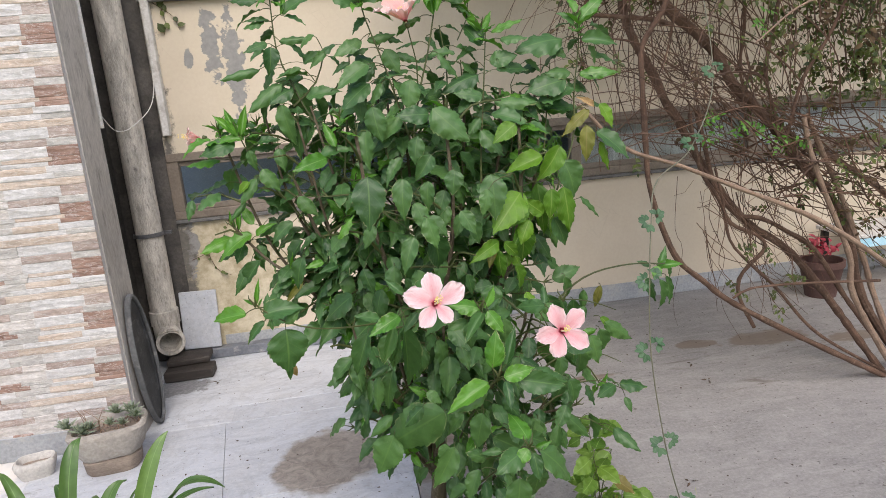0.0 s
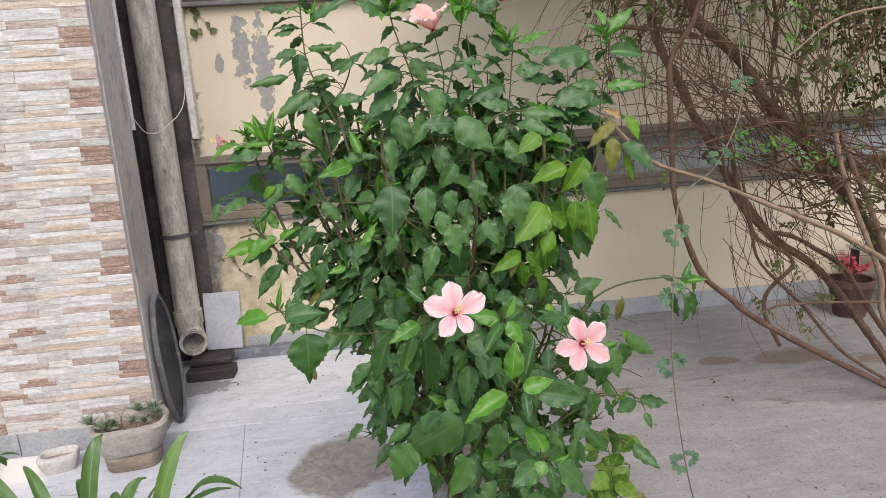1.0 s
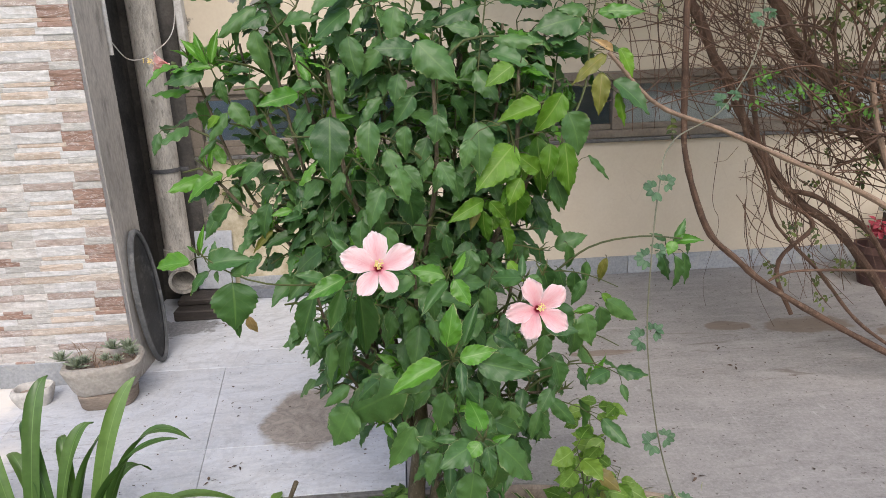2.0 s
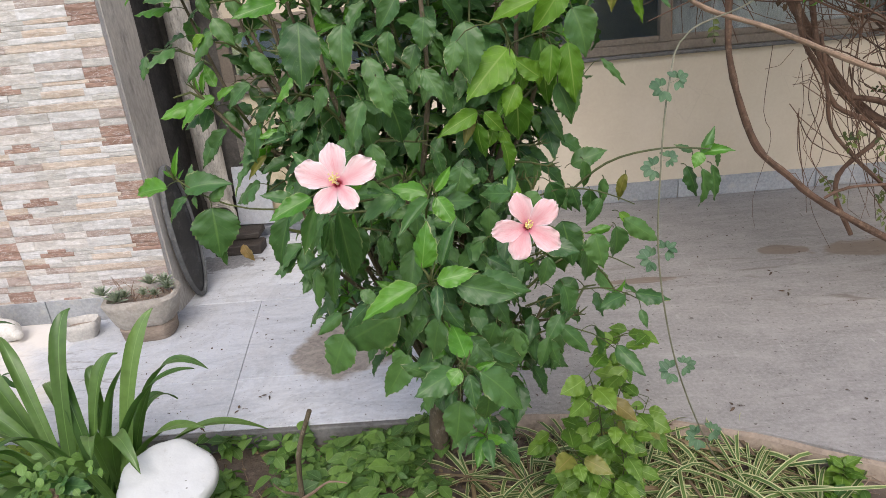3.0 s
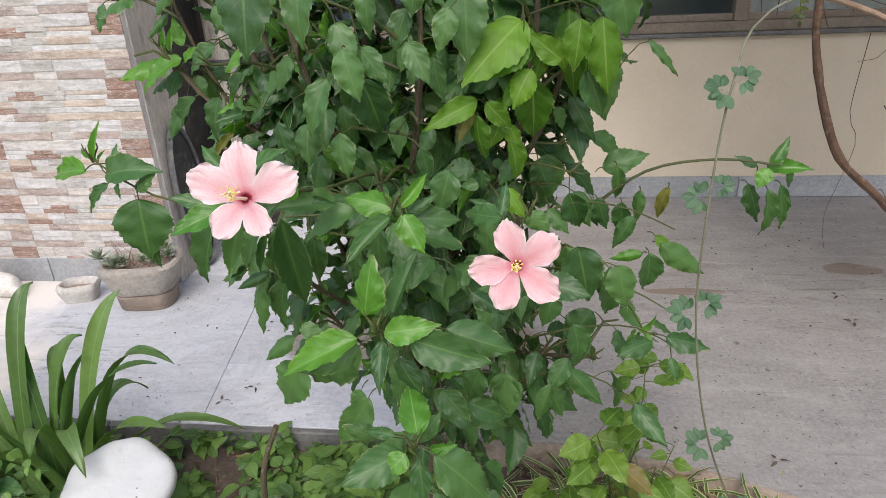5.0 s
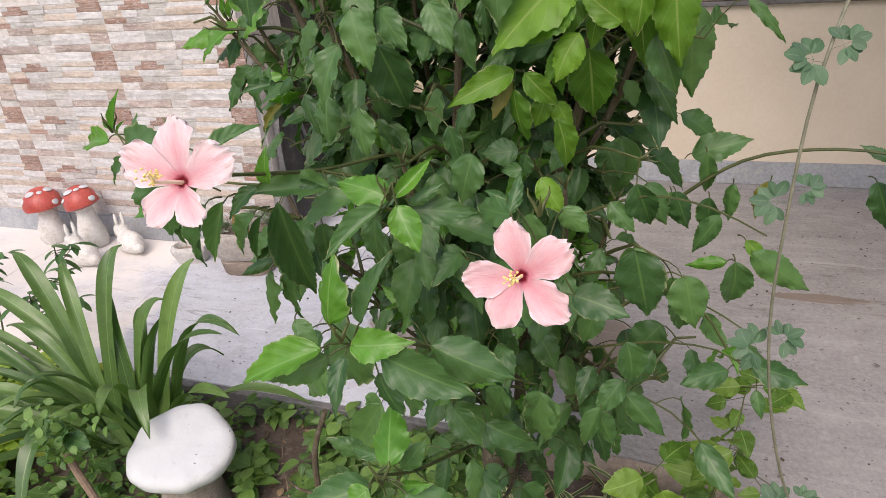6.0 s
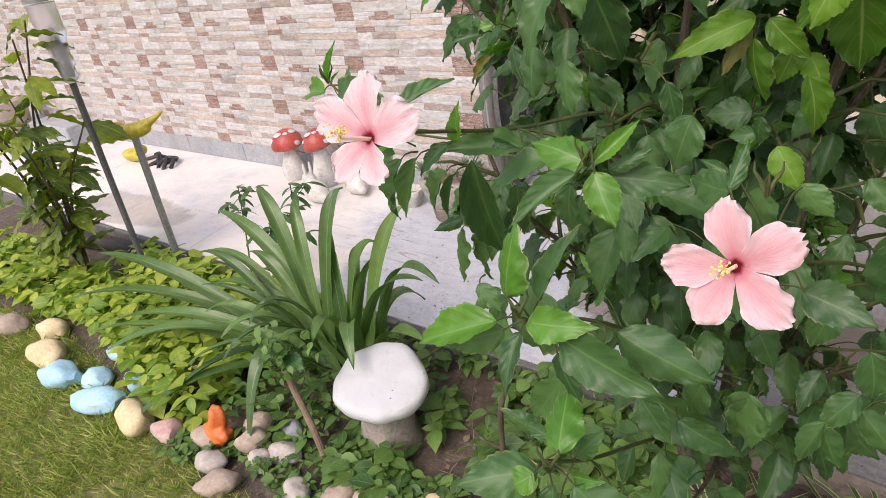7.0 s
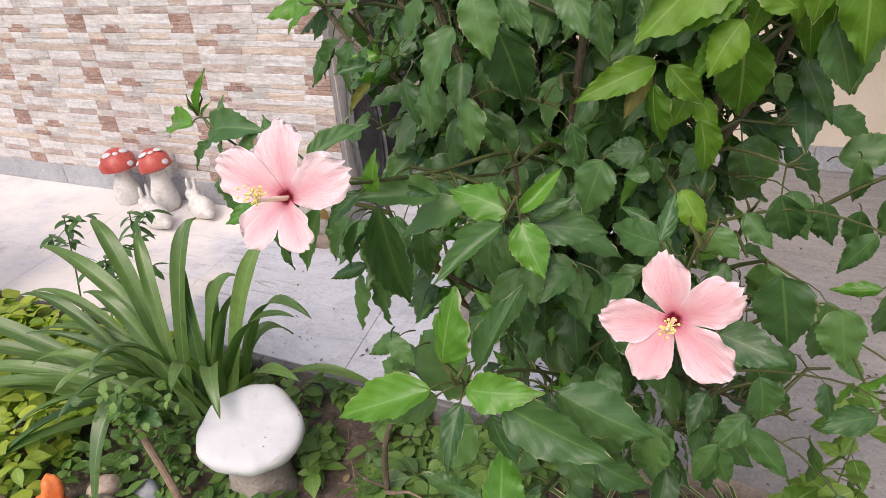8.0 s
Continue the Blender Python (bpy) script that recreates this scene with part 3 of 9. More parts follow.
L_DARK = leafy("leaf_mature", (0.028, 0.081, 0.023), (0.080, 0.174, 0.048), (0.11, 0.21, 0.055), 0.36, 0.16, spec=0.42)
L_MID = leafy("leaf_full", (0.032, 0.092, 0.025), (0.074, 0.170, 0.048), (0.12, 0.22, 0.07), 0.36, 0.20, spec=0.45)
L_YOUNG = leafy("leaf_young", (0.062, 0.190, 0.020), (0.115, 0.285, 0.034), (0.20, 0.36, 0.10), 0.30, 0.28)
L_WEED = leafy("weed_leaf", (0.056, 0.132, 0.012), (0.140, 0.240, 0.028), (0.26, 0.38, 0.12), 0.45, 0.30)
L_LIME = leafy("leaf_lime", (0.050, 0.145, 0.010), (0.130, 0.270, 0.018), (0.26, 0.36, 0.10), 0.45, 0.32)
L_DRY = leafy("leaf_dry", (0.32, 0.20, 0.09), (0.45, 0.30, 0.15), (0.5, 0.36, 0.2), 0.7, 0.2)
L_STRAP = leafy("strap_leaf", (0.040, 0.096, 0.021), (0.125, 0.215, 0.055), (0.20, 0.33, 0.11), 0.34, 0.2, veins=0, spec=0.6)
L_SPIDER = leafy("striped_leaf", (0.040, 0.088, 0.020), (0.10, 0.160, 0.042), (0.2, 0.3, 0.1), 0.45, 0.12, veins=0, edge=(0.42, 0.42, 0.22))
L_COVER = leafy("cover_leaf", (0.042, 0.105, 0.022), (0.145, 0.262, 0.052), (0.2, 0.32, 0.12), 0.45, 0.25, veins=5)
L_POTHOS = leafy("gold_leaf", (0.14, 0.26, 0.03), (0.44, 0.50, 0.07), (0.45, 0.52, 0.16), 0.45, 0.3, veins=0)
L_CLIMB = leafy("climber_leaf", (0.022, 0.036, 0.008), (0.12, 0.15, 0.030), (0.12, 0.15, 0.08), 0.5, 0.2, veins=0)
L_WITHER = leafy("withered_leaf", (0.045, 0.026, 0.012), (0.12, 0.075, 0.034), (0.12, 0.08, 0.05), 0.7, 0.15, veins=0)
L_BRONZE = leafy("bronze_leaf", (0.15, 0.12, 0.03), (0.19, 0.20, 0.04), (0.32, 0.24, 0.1), 0.45, 0.28, veins=5)
L_VINE = leafy("vine_leaf", (0.050, 0.110, 0.055), (0.088, 0.165, 0.085), (0.16, 0.26, 0.15), 0.5, 0.25, veins=0)
L_RED = leafy("red_leaf", (0.30, 0.03, 0.05), (0.45, 0.07, 0.10), (0.5, 0.1, 0.12), 0.5, 0.2, veins=0, glow=(1, 0.6, 0.6))
L_STRAW = leafy("straw_blade", (0.085, 0.058, 0.034), (0.25, 0.185, 0.10), (0.4, 0.33, 0.2), 0.7, 0.15, veins=0, glow=(1, 0.9, 0.7))
L_YELLOW = leafy("yellow_green_leaf", (0.055, 0.105, 0.012), (0.27, 0.32, 0.03), (0.34, 0.38, 0.10), 0.42, 0.3)
L_SUCC = leafy("succulent_leaf", (0.20, 0.235, 0.175), (0.31, 0.345, 0.27), (0.25, 0.28, 0.22), 0.5, 0.1, veins=0)
L_GRASS = leafy("grass_blade", (0.15, 0.24, 0.035), (0.50, 0.48, 0.17), (0.2, 0.26, 0.1), 0.55, 0.3, veins=0)
PETAL = petal_pink("petal_pink", (0.92, 0.62, 0.655), (0.86, 0.38, 0.43))
PETAL_PALE = petal_pink("petal_pale_pink", (0.94, 0.73, 0.765), (0.89, 0.43, 0.49))
PETAL_CORAL = petal_pink("petal_coral", (0.92, 0.60, 0.55), (0.86, 0.40, 0.38))
STYLE = surface("flower_style", (0.84, 0.66, 0.48), (0.88, 0.76, 0.58), 40.0, 200.0, 0.55, 0.1)
POLLEN = surface("pollen", (0.80, 0.60, 0.16), (0.88, 0.74, 0.34), 60.0, 300.0, 0.8, 0.3)
WHITE_PLASTER = white_plaster()
STALK = surface("stalk_cement", (0.24, 0.205, 0.17), (0.36, 0.315, 0.27), 9.0, 90.0, 0.9, 0.7, dirt=(0.16, 0.13, 0.10))
RED = surface("red_paint", (0.36, 0.045, 0.035), (0.50, 0.10, 0.075), 10.0, 90.0, 0.4, 0.2, dirt=(0.30, 0.05, 0.04))
YELLOW = surface("yellow_paint", (0.42, 0.33, 0.03), (0.58, 0.47, 0.06), 14.0, 90.0, 0.5, 0.2, dirt=(0.25, 0.18, 0.03))
STEEL = surface("grey_steel_rod", (0.22, 0.225, 0.23), (0.34, 0.345, 0.35), 8.0, 90.0, 0.5, 0.1, metal=0.6)
DARK_ROD = surface("dark_rod", (0.09, 0.09, 0.095), (0.15, 0.15, 0.155), 8.0, 90.0, 0.5, 0.1, metal=0.4)
CLEAR = glass_pane("clear_plastic", (0.90, 0.88, 0.92), 0.3)
TERRACOTTA = surface("old_terracotta", (0.07, 0.034, 0.028), (0.11, 0.056, 0.046), 8.0, 90.0, 0.8, 0.3, dirt=(0.13, 0.08, 0.066))
SACK = surface("beige_sack", (0.42, 0.34, 0.28), (0.55, 0.45, 0.38), 10.0, 90.0, 0.85, 0.4)
DEBRIS = surface("dry_debris", (0.045, 0.03, 0.022), (0.12, 0.08, 0.055), 30.0, 200.0, 0.9, 0.3, vary=0.3)
STONES = {
    "blue": surface("blue_painted_stone", (0.30, 0.57, 0.70), (0.46, 0.68, 0.78), 9.0, 90.0, 0.6, 0.3, dirt=(0.52, 0.56, 0.55)),
    "cream": surface("cream_painted_stone", (0.62, 0.47, 0.24), (0.72, 0.60, 0.38), 8.0, 90.0, 0.7, 0.3, dirt=(0.42, 0.33, 0.2)),
    "pink": surface("red_painted_stone", (0.45, 0.20, 0.17), (0.52, 0.42, 0.38), 12.0, 90.0, 0.7, 0.3, dirt=(0.44, 0.42, 0.38)),
    "brown": surface("brown_pebble", (0.34, 0.26, 0.20), (0.47, 0.38, 0.30), 9.0, 90.0, 0.75, 0.3, dirt=(0.24, 0.18, 0.14)),
    "grey": surface("grey_pebble", (0.37, 0.325, 0.285), (0.50, 0.455, 0.405), 9.0, 90.0, 0.75, 0.3, dirt=(0.3, 0.26, 0.22)),
    "slate": surface("slate_pebble", (0.16, 0.18, 0.20), (0.27, 0.28, 0.31), 9.0, 90.0, 0.7, 0.3, dirt=(0.3, 0.28, 0.25)),
}
ORANGE = surface("orange_paint", (0.62, 0.13, 0.03), (0.74, 0.22, 0.06), 12.0, 90.0, 0.5, 0.2, dirt=(0.45, 0.1, 0.04))
FIGURE = surface("white_figure", (0.55, 0.53, 0.49), (0.68, 0.66, 0.62), 9.0, 90.0, 0.7, 0.3, dirt=(0.42, 0.39, 0.34))
# ---- setting: ground, terrace, walls, window ----
random.seed(3)
WALL_Y, TILE_Y, CORNER_X = 4.145, 3.05, -1.229
GROUND = -0.07

bm = bmesh.new()
bmesh.ops.create_grid(bm, x_segments=60, y_segments=60, size=60, matrix=Matrix.Translation((0, 0, GROUND - 0.012)))
solid("ground", bm, LAWN, "short, partly worn lawn grass ground", "ground", kind="structure")

bm = bmesh.new()
bmesh.ops.create_grid(bm, x_segments=160, y_segments=24, size=0.5, matrix=Matrix.Translation((-0.9, 1.72, GROUND)) @ Matrix.Diagonal((7.0, 0.95, 1, 1)))
for v in bm.verts:
    v.co.z += 0.014 * noise.noise(v.co * 9) + 0.008 * noise.noise(v.co * 31)
    if v.co.y < 1.40 + 0.08 * math.sin(2.2 * v.co.x + 0.6) + 0.10 * max(0.0, v.co.x + 1.0):
        v.co.z -= 0.05
solid("flower_bed", bm, SOIL, "dark brown bare soil of the flower bed", "ground", kind="structure")

# terrace: marble slabs beside the tiled wall, worn concrete farther on
terrace = tagged(new("terrace_base", finish("terrace_base", box(-9.0, 0.0, 2.13, WALL_Y, GROUND - 0.1, -0.006), SKIRT, False)), "grey cement bed under the marble slabs", "floor", kind="structure")
slab_rows = [(2.115, 2.425), (2.430, 3.117), (3.122, 3.30), (3.305, WALL_Y - 0.004)]
slab_cols = [0.0, -0.82, -1.64, -2.46, -3.28, -4.10, -4.92, -5.74, -6.56, -7.4]
for (y0, y1) in slab_rows:
    for x1, x0 in zip(slab_cols, slab_cols[1:]):
        if y0 > 3.0 and x1 < -1.0:
            if y0 > 3.2 or x1 < -1.7:
                continue
            x0, y1 = -1.24, 3.30
            continue
        dz = random.uniform(-0.0012, 0.0012)
        bm = box(x0 + 0.0006, x1 - 0.0006, y0 - 0.0015, y1 + 0.0015, -0.03, dz, 0.0015)
        for v in bm.verts:
            v.co.x -= 0.14 * (v.co.y - 2.9) * min(1.0, max(0.0, -v.co.x / 0.7))
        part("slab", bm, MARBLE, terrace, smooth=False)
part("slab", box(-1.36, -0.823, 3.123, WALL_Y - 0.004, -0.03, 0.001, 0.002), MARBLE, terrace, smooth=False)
for i in range(9):
    part("kerb_stone", box(-0.003 - 1.0 * (i + 1), -0.006 - 1.0 * i, 2.088, 2.112, GROUND - 0.08, -0.001 - 0.002 * (i % 2), 0.004), KERB, terrace, smooth=False)

bm = bmesh.new()
outline = [(0.003, 2.10), (0.40, 2.09), (0.78, 2.02), (1.03, 1.91), (1.30, 1.76), (2.4, 1.22), (6.5, -0.6), (6.5, WALL_Y - 0.004), (0.003, WALL_Y - 0.004)]
top = [bm.verts.new((x, y, 0.0)) for x, y in outline]
low = [bm.verts.new((x, y, GROUND - 0.1)) for x, y in outline]
bm.faces.new(top)
for i in range(len(outline)):
    j = (i + 1) % len(outline)
    bm.faces.new((top[i], low[i], low[j], top[j]))
bmesh.ops.bevel(bm, geom=[e for e in bm.edges if abs(e.verts[0].co.z) < 1e-6 and abs(e.verts[1].co.z) < 1e-6], offset=0.006, segments=2, affect="EDGES")
bmesh.ops.recalc_face_normals(bm, faces=bm.faces)
solid("terrace_floor", bm, CONCRETE, "worn grey concrete terrace floor with dark specks", "floor", kind="structure", smooth=False)
bm = bmesh.new()
edge = smooth_line([(0.01, 2.095, 0), (0.40, 2.082, 0), (0.78, 2.012, 0), (1.03, 1.902, 0), (1.30, 1.752, 0), (2.4, 1.212, 0), (4.5, 0.29, 0)], 0.05)
rows = []
for p in edge:
    k = 0.010 * noise.noise(p * 11)
    rows.append([bm.verts.new((p.x, p.y + 0.004, -0.004)), bm.verts.new((p.x, p.y - 0.012 + k, -0.012)), bm.verts.new((p.x, p.y - 0.022 + k * 1.4, -0.045)), bm.verts.new((p.x, p.y - 0.03, GROUND - 0.05))])
for a, b in zip(rows, rows[1:]):
    for i in range(3):
        bm.faces.new((a[i], a[i + 1], b[i + 1], b[i]))
solid("terrace_edge", bm, KERB_BROWN, "rough brown cement edge of the terrace", "kerb", kind="structure")

# rear wall with its long low window
WIN = (-1.17, 5.2, 0.875, 1.27)
UPPER = 2.115
rear = tagged(new("wall_rear", finish("wall_rear", box(-1.17, 6.5, WALL_Y, WALL_Y + 0.23, -0.1, WIN[2]), CREAM, False)), "cream painted wall with flaking, damp plaster", "wall", kind="structure")
part("wall_above", box(-1.17, 6.5, WALL_Y, WALL_Y + 0.23, WIN[3], 3.4), CREAM, rear, smooth=False)
part("wall_end", box(5.2, 6.5, WALL_Y, WALL_Y + 0.23, WIN[2] + 0.001, WIN[3] - 0.001), CREAM, rear, smooth=False)
# niche walls: mould, with the recess's shade put into the colour
solid("wall_niche", box(-1.75, -1.172, WALL_Y + 0.002, WALL_Y + 0.23, -0.1, 3.4), SHADED_MOULD, "mouldy plaster behind the downpipe, coloured black for the niche's shade", "wall", kind="structure", smooth=False)
solid("wall_niche_side", box(-1.75, -1.47, 3.381, WALL_Y, -0.1, 3.4), SHADED_MOULD, "mouldy side of the pipe niche, coloured black for its shade", "wall", kind="structure", smooth=False)
bm = box(-1.47, CORNER_X, TILE_Y + 0.02, 3.352, -0.1, 3.4, 0.012)
solid("wall_pilaster", bm, PILASTER, "grey rendered end of the tiled wall", "wall", kind="structure", smooth=False)
solid("wall_right", box(6.5, 6.7, -4.0, 4.4, -0.1, 3.4), CREAM, "plain cream boundary wall", "wall", kind="structure", smooth=False)
for i in range(9):
    x0 = -1.0 + 0.82 * i
    part("skirting_slab", box(max(x0, -1.168), x0 + 0.816, WALL_Y - 0.014, WALL_Y - 0.001, 0.001, 0.118, 0.002), SKIRT, rear, smooth=False)

window = thing("window_1", (0, WALL_Y, WIN[2]), "long low window in a brown metal frame with dusty panes", "window", kind="structure")
x0, x1, z0, z1 = WIN
part("window_frame", box(x0, x1, WALL_Y - 0.012, WALL_Y + 0.06, z0, z0 + 0.05, 0.004), FRAME, window, smooth=False)
part("window_frame", box(x0, x1, WALL_Y - 0.012, WALL_Y + 0.06, z1 - 0.05, z1, 0.004), FRAME, window, smooth=False)
part("window_sill", box(x0, x1, WALL_Y - 0.03, WALL_Y - 0.002, z0 - 0.022, z0 - 0.001, 0.004), KERB, window, smooth=False)
mull = [-1.14, 0.11, 1.355, 2.6, 3.85, 5.17]
for x in mull:
    part("mullion", box(x - 0.034, x + 0.034, WALL_Y - 0.008, WALL_Y + 0.055, z0 + 0.05, z1 - 0.05, 0.003), FRAME, window, smooth=False)
for a, b in zip(mull, mull[1:]):
    sash = part("sash", box(a + 0.034, b - 0.034, WALL_Y + 0.01, WALL_Y + 0.04, z0 + 0.05, z0 + 0.085, 0.003), FRAME, window, smooth=False)
    part("sash_top", box(a + 0.034, b - 0.034, WALL_Y + 0.01, WALL_Y + 0.04, z1 - 0.08, z1 - 0.05, 0.003), FRAME, window, smooth=False)
    pane = part("pane", box(a + 0.034, b - 0.034, WALL_Y + 0.022, WALL_Y + 0.027, z0 + 0.085, z1 - 0.08), GLASS, window, smooth=False)
    pane.visible_shadow = False
solid("room_wall_behind", box(-1.6, 6.0, WALL_Y + 1.8, WALL_Y + 1.9, 0.2, 2.1), ROOM, "dim bluish wall of the room behind the window", "wall", kind="structure", smooth=False)
solid("room_floor", box(-1.6, 6.0, WALL_Y + 0.23, WALL_Y + 1.8, 0.2, 0.3), ROOM, "dim floor of the room behind the window", "floor", kind="structure", smooth=False)
solid("room_ceiling", box(-1.6, 6.0, WALL_Y + 0.23, WALL_Y + 1.8, 2.0, 2.1), ROOM, "dim ceiling of the room behind the window", "ceiling", kind="structure", smooth=False)
bm = bmesh.new()
fold = [(x * 0.02 + 1.42, WALL_Y + 0.12 + 0.012 * math.sin(x * 0.9) + 0.006 * math.sin(x * 0.37)) for x in range(180)]
lo = [bm.verts.new((x, y, 0.6)) for x, y in fold]
hi = [bm.verts.new((x, y, 1.6)) for x, y in fold]
for i in range(len(fold) - 1):
    bm.faces.new((lo[i], lo[i + 1], hi[i + 1], hi[i]))
solid("curtain", bm, CURTAIN, "pale grey curtain hanging inside the window", "curtain")

# ledge that closes the cream wall above the window
upper = thing("window_2", (0, WALL_Y, UPPER), "brown metal bottom frame of the upper window", "window", kind="structure")
part("window_sill", box(-1.17, 5.2, WALL_Y - 0.045, WALL_Y - 0.002, UPPER, UPPER + 0.026, 0.004), KERB, upper, smooth=False)
# frame strips coloured darker than the lower window's, for shade under the climber
part("window_frame", box(-1.17, 5.2, WALL_Y - 0.012, WALL_Y - 0.002, UPPER + 0.027, UPPER + 0.07, 0.004), DARK_WOOD, upper, smooth=False)
part("window_frame", box(-1.17, 5.2, WALL_Y - 0.016, WALL_Y - 0.002, UPPER + 0.071, UPPER + 0.16, 0.004), UPPER_FRAME, upper, smooth=False)

# downpipe, its conduit and channel
pipe = thing("downpipe", (-1.31, 4.0, 0.14), "weathered cream drain downpipe with an open elbow at its foot", "pipe")
PX, PY = -1.305, 4.02
part("pipe_shaft", tube(smooth_line([(PX, PY, 3.3), (PX + 0.003, PY, 1.6), (PX, PY, 0.34)], 0.12), 0.075, 0.075, 28), PIPE, pipe)
bm = lathe([(0.075, 0.0), (0.083, 0.002), (0.083, 0.085), (0.075, 0.09)], (PX, PY, 0.277), 28)
part("pipe_collar", bm, PIPE, pipe)
bm = bmesh.new()
path = [Vector((PX, PY, 0.30)), Vector((PX, PY - 0.015, 0.245)), Vector((PX + 0.003, PY - 0.06, 0.208)), Vector((PX + 0.006, PY - 0.13, 0.195))]
for k, (r, step) in enumerate(((0.075, path), (0.062, list(reversed(path))))):
    rings = []
    for i, p in enumerate(step):
        d = (step[min(i + 1, 3)] - step[max(i - 1, 0)]).normalized()
        s = Vector((1, 0, 0))
        u = d.cross(s)
        rings.append([bm.verts.new(p + r * (math.cos(a) * s + math.sin(a) * u)) for a in (j * 2 * math.pi / 28 for j in range(28))])
    for a, b in zip(rings, rings[1:]):
        for j in range(28):
            bm.faces.new((a[j], a[(j + 1) % 28], b[(j + 1) % 28], b[j]))
    if k == 0:
        mouth = rings[-1]
bmesh.ops.recalc_face_normals(bm, faces=bm.faces)
bmesh.ops.rotate(bm, verts=bm.verts, cent=(PX, PY, 0), matrix=Matrix.Rotation(radians(17), 3, "Z"))
part("pipe_elbow", bm, PIPE, pipe)
bm = bmesh.new()
ring = []
for r, dy in ((0.062, 0.004), (0.062, -0.004), (0.081, -0.004), (0.081, 0.03), (0.075, 0.034)):
    ring.append([bm.verts.new((PX + 0.006 + r * math.cos(a), PY - 0.13 + dy, 0.195 + r * math.sin(a))) for a in (j * 2 * math.pi / 28 for j in range(28))])
for a, b in zip(ring, ring[1:]):
    for j in range(28):
        bm.faces.new((a[j], a[(j + 1) % 28], b[(j + 1) % 28], b[j]))
bmesh.ops.recalc_face_normals(bm, faces=bm.faces)
bmesh.ops.rotate(bm, verts=bm.verts, cent=(PX, PY, 0), matrix=Matrix.Rotation(radians(17), 3, "Z"))
part("pipe_mouth", bm, PIPE, pipe)
clamp = part("pipe_clamp", lathe([(0.080, 0.0), (0.086, 0.002), (0.086, 0.022), (0.080, 0.024)], (PX, PY, 0.815), 28), DARK_ROD, pipe, "grey metal strap")
part("clamp_lug", box(PX + 0.08, PX + 0.13, PY - 0.012, PY + 0.012, 0.818, 0.838, 0.003), DARK_ROD, clamp)
solid("cable_channel", box(-1.155, -1.108, WALL_Y - 0.05, WALL_Y - 0.002, 1.375, 3.3, 0.006), WHITE_PLASTIC, "dirty white plastic cable channel on the wall", "channel")
solid("conduit", tube(smooth_line([(-1.240, 3.39, 3.3), (-1.240, 3.39, 2.2), (-1.240, 3.39, 1.45)], 0.2), 0.012, 0.012, 10), WHITE_PLASTIC, "thin white plastic conduit with a cut end", "pipe")
bm = tube(smooth_line([(-1.240, 3.39, 1.52), (-1.225, 3.55, 1.43), (-1.20, 3.80, 1.46), (-1.16, 4.07, 1.60), (-1.13, 4.09, 1.95)], 0.03), 0.0028, 0.0028, 6)
solid("cable", bm, WHITE_PLASTIC, "thin pale cable slung behind the downpipe", "cable")
# ---- the hibiscus shrub ----
random.seed(11)


def toothed(width, fold, droop, bend=0.0, ripple=0.02, curl=0.0, teeth=0.036):
    """One hibiscus leaf, a unit long: broad below the middle, drawn out to a point, with a toothed rim."""
    rows, cols, pts, uvs, faces = 30, 6, [], [], []
    for i in range(rows + 1):
        s = i / rows
        k = min(1.0, s / 0.38)
        u = max(0.0, (s - 0.38) / 0.62)
        w = 0.5 * width * max(0.02, (k * (2 - k)) ** 0.70 * (1 - u ** 1.75) * (1 - 0.30 * u ** 3))
        for j in range(cols + 1):
            c = 2 * j / cols - 1
            rim = abs(c) == 1 and 0.12 < s < 0.97
            out = 1 + (teeth * (-1.0, 0.1, 1.3)[i % 3] if rim else 0.0)
            z = fold * abs(c) ** 1.2 * w - droop * s * s - curl * abs(c) ** 3 * w + ripple * c * c * math.sin(s * 21 + 2.5 * c + width * 40)
            pts.append((c * w * out + bend * s * s, s * (1 - 0.25 * droop * s) - 0.10 * abs(c) * w + (0.016 if rim and i % 3 == 2 else 0.0), z))
            uvs.append((c * 0.5 + 0.5, s))
    for i in range(rows):
        for j in range(cols):
            a = i * (cols + 1) + j
            faces.append((a, a + 1, a + cols + 2, a + cols + 1))
    return np.array(pts), np.array(uvs), np.array(faces)


SHAPES = [
    toothed(0.50, 0.30, 0.18, 0.03, 0.026),
    toothed(0.44, 0.42, 0.36, -0.06, 0.032),
    toothed(0.56, 0.22, 0.26, 0.05, 0.030, 0.25),
    toothed(0.38, 0.85, 0.18, -0.04, 0.016),
    toothed(0.44, 0.28, 0.48, 0.08, 0.036, 0.4),
    toothed(0.52, 0.12, 0.22, -0.09, 0.034, 0.5),
    toothed(0.48, 0.60, 0.30, 0.10, 0.028),
    toothed(0.50, -0.18, 0.24, -0.05, 0.036, 0.2),
]
TONES = [L_DARK, L_MID, L_YOUNG, L_LIME, L_DRY, L_BRONZE]
LEAF_MESH = {}
LEAVES = []
NODES = []
SHRUB_AT = Vector((0.03, 2.0, GROUND))
AXIS = Vector((0.08, 1.85, 0))
shrub = thing("hibiscus_shrub", SHRUB_AT, "tall leafy hibiscus shrub with large pink flowers in the bed", "shrub")
twigs = bmesh.new()


def leaf(at, way, face, size, tone, shape=None, wide=1.0, stalk=None):
    LEAVES.append((Vector(at), Vector(way), Vector(face), size, tone, random.choice((0, 1, 2, 4, 5, 6, 7)) if shape is None else shape, wide, stalk))


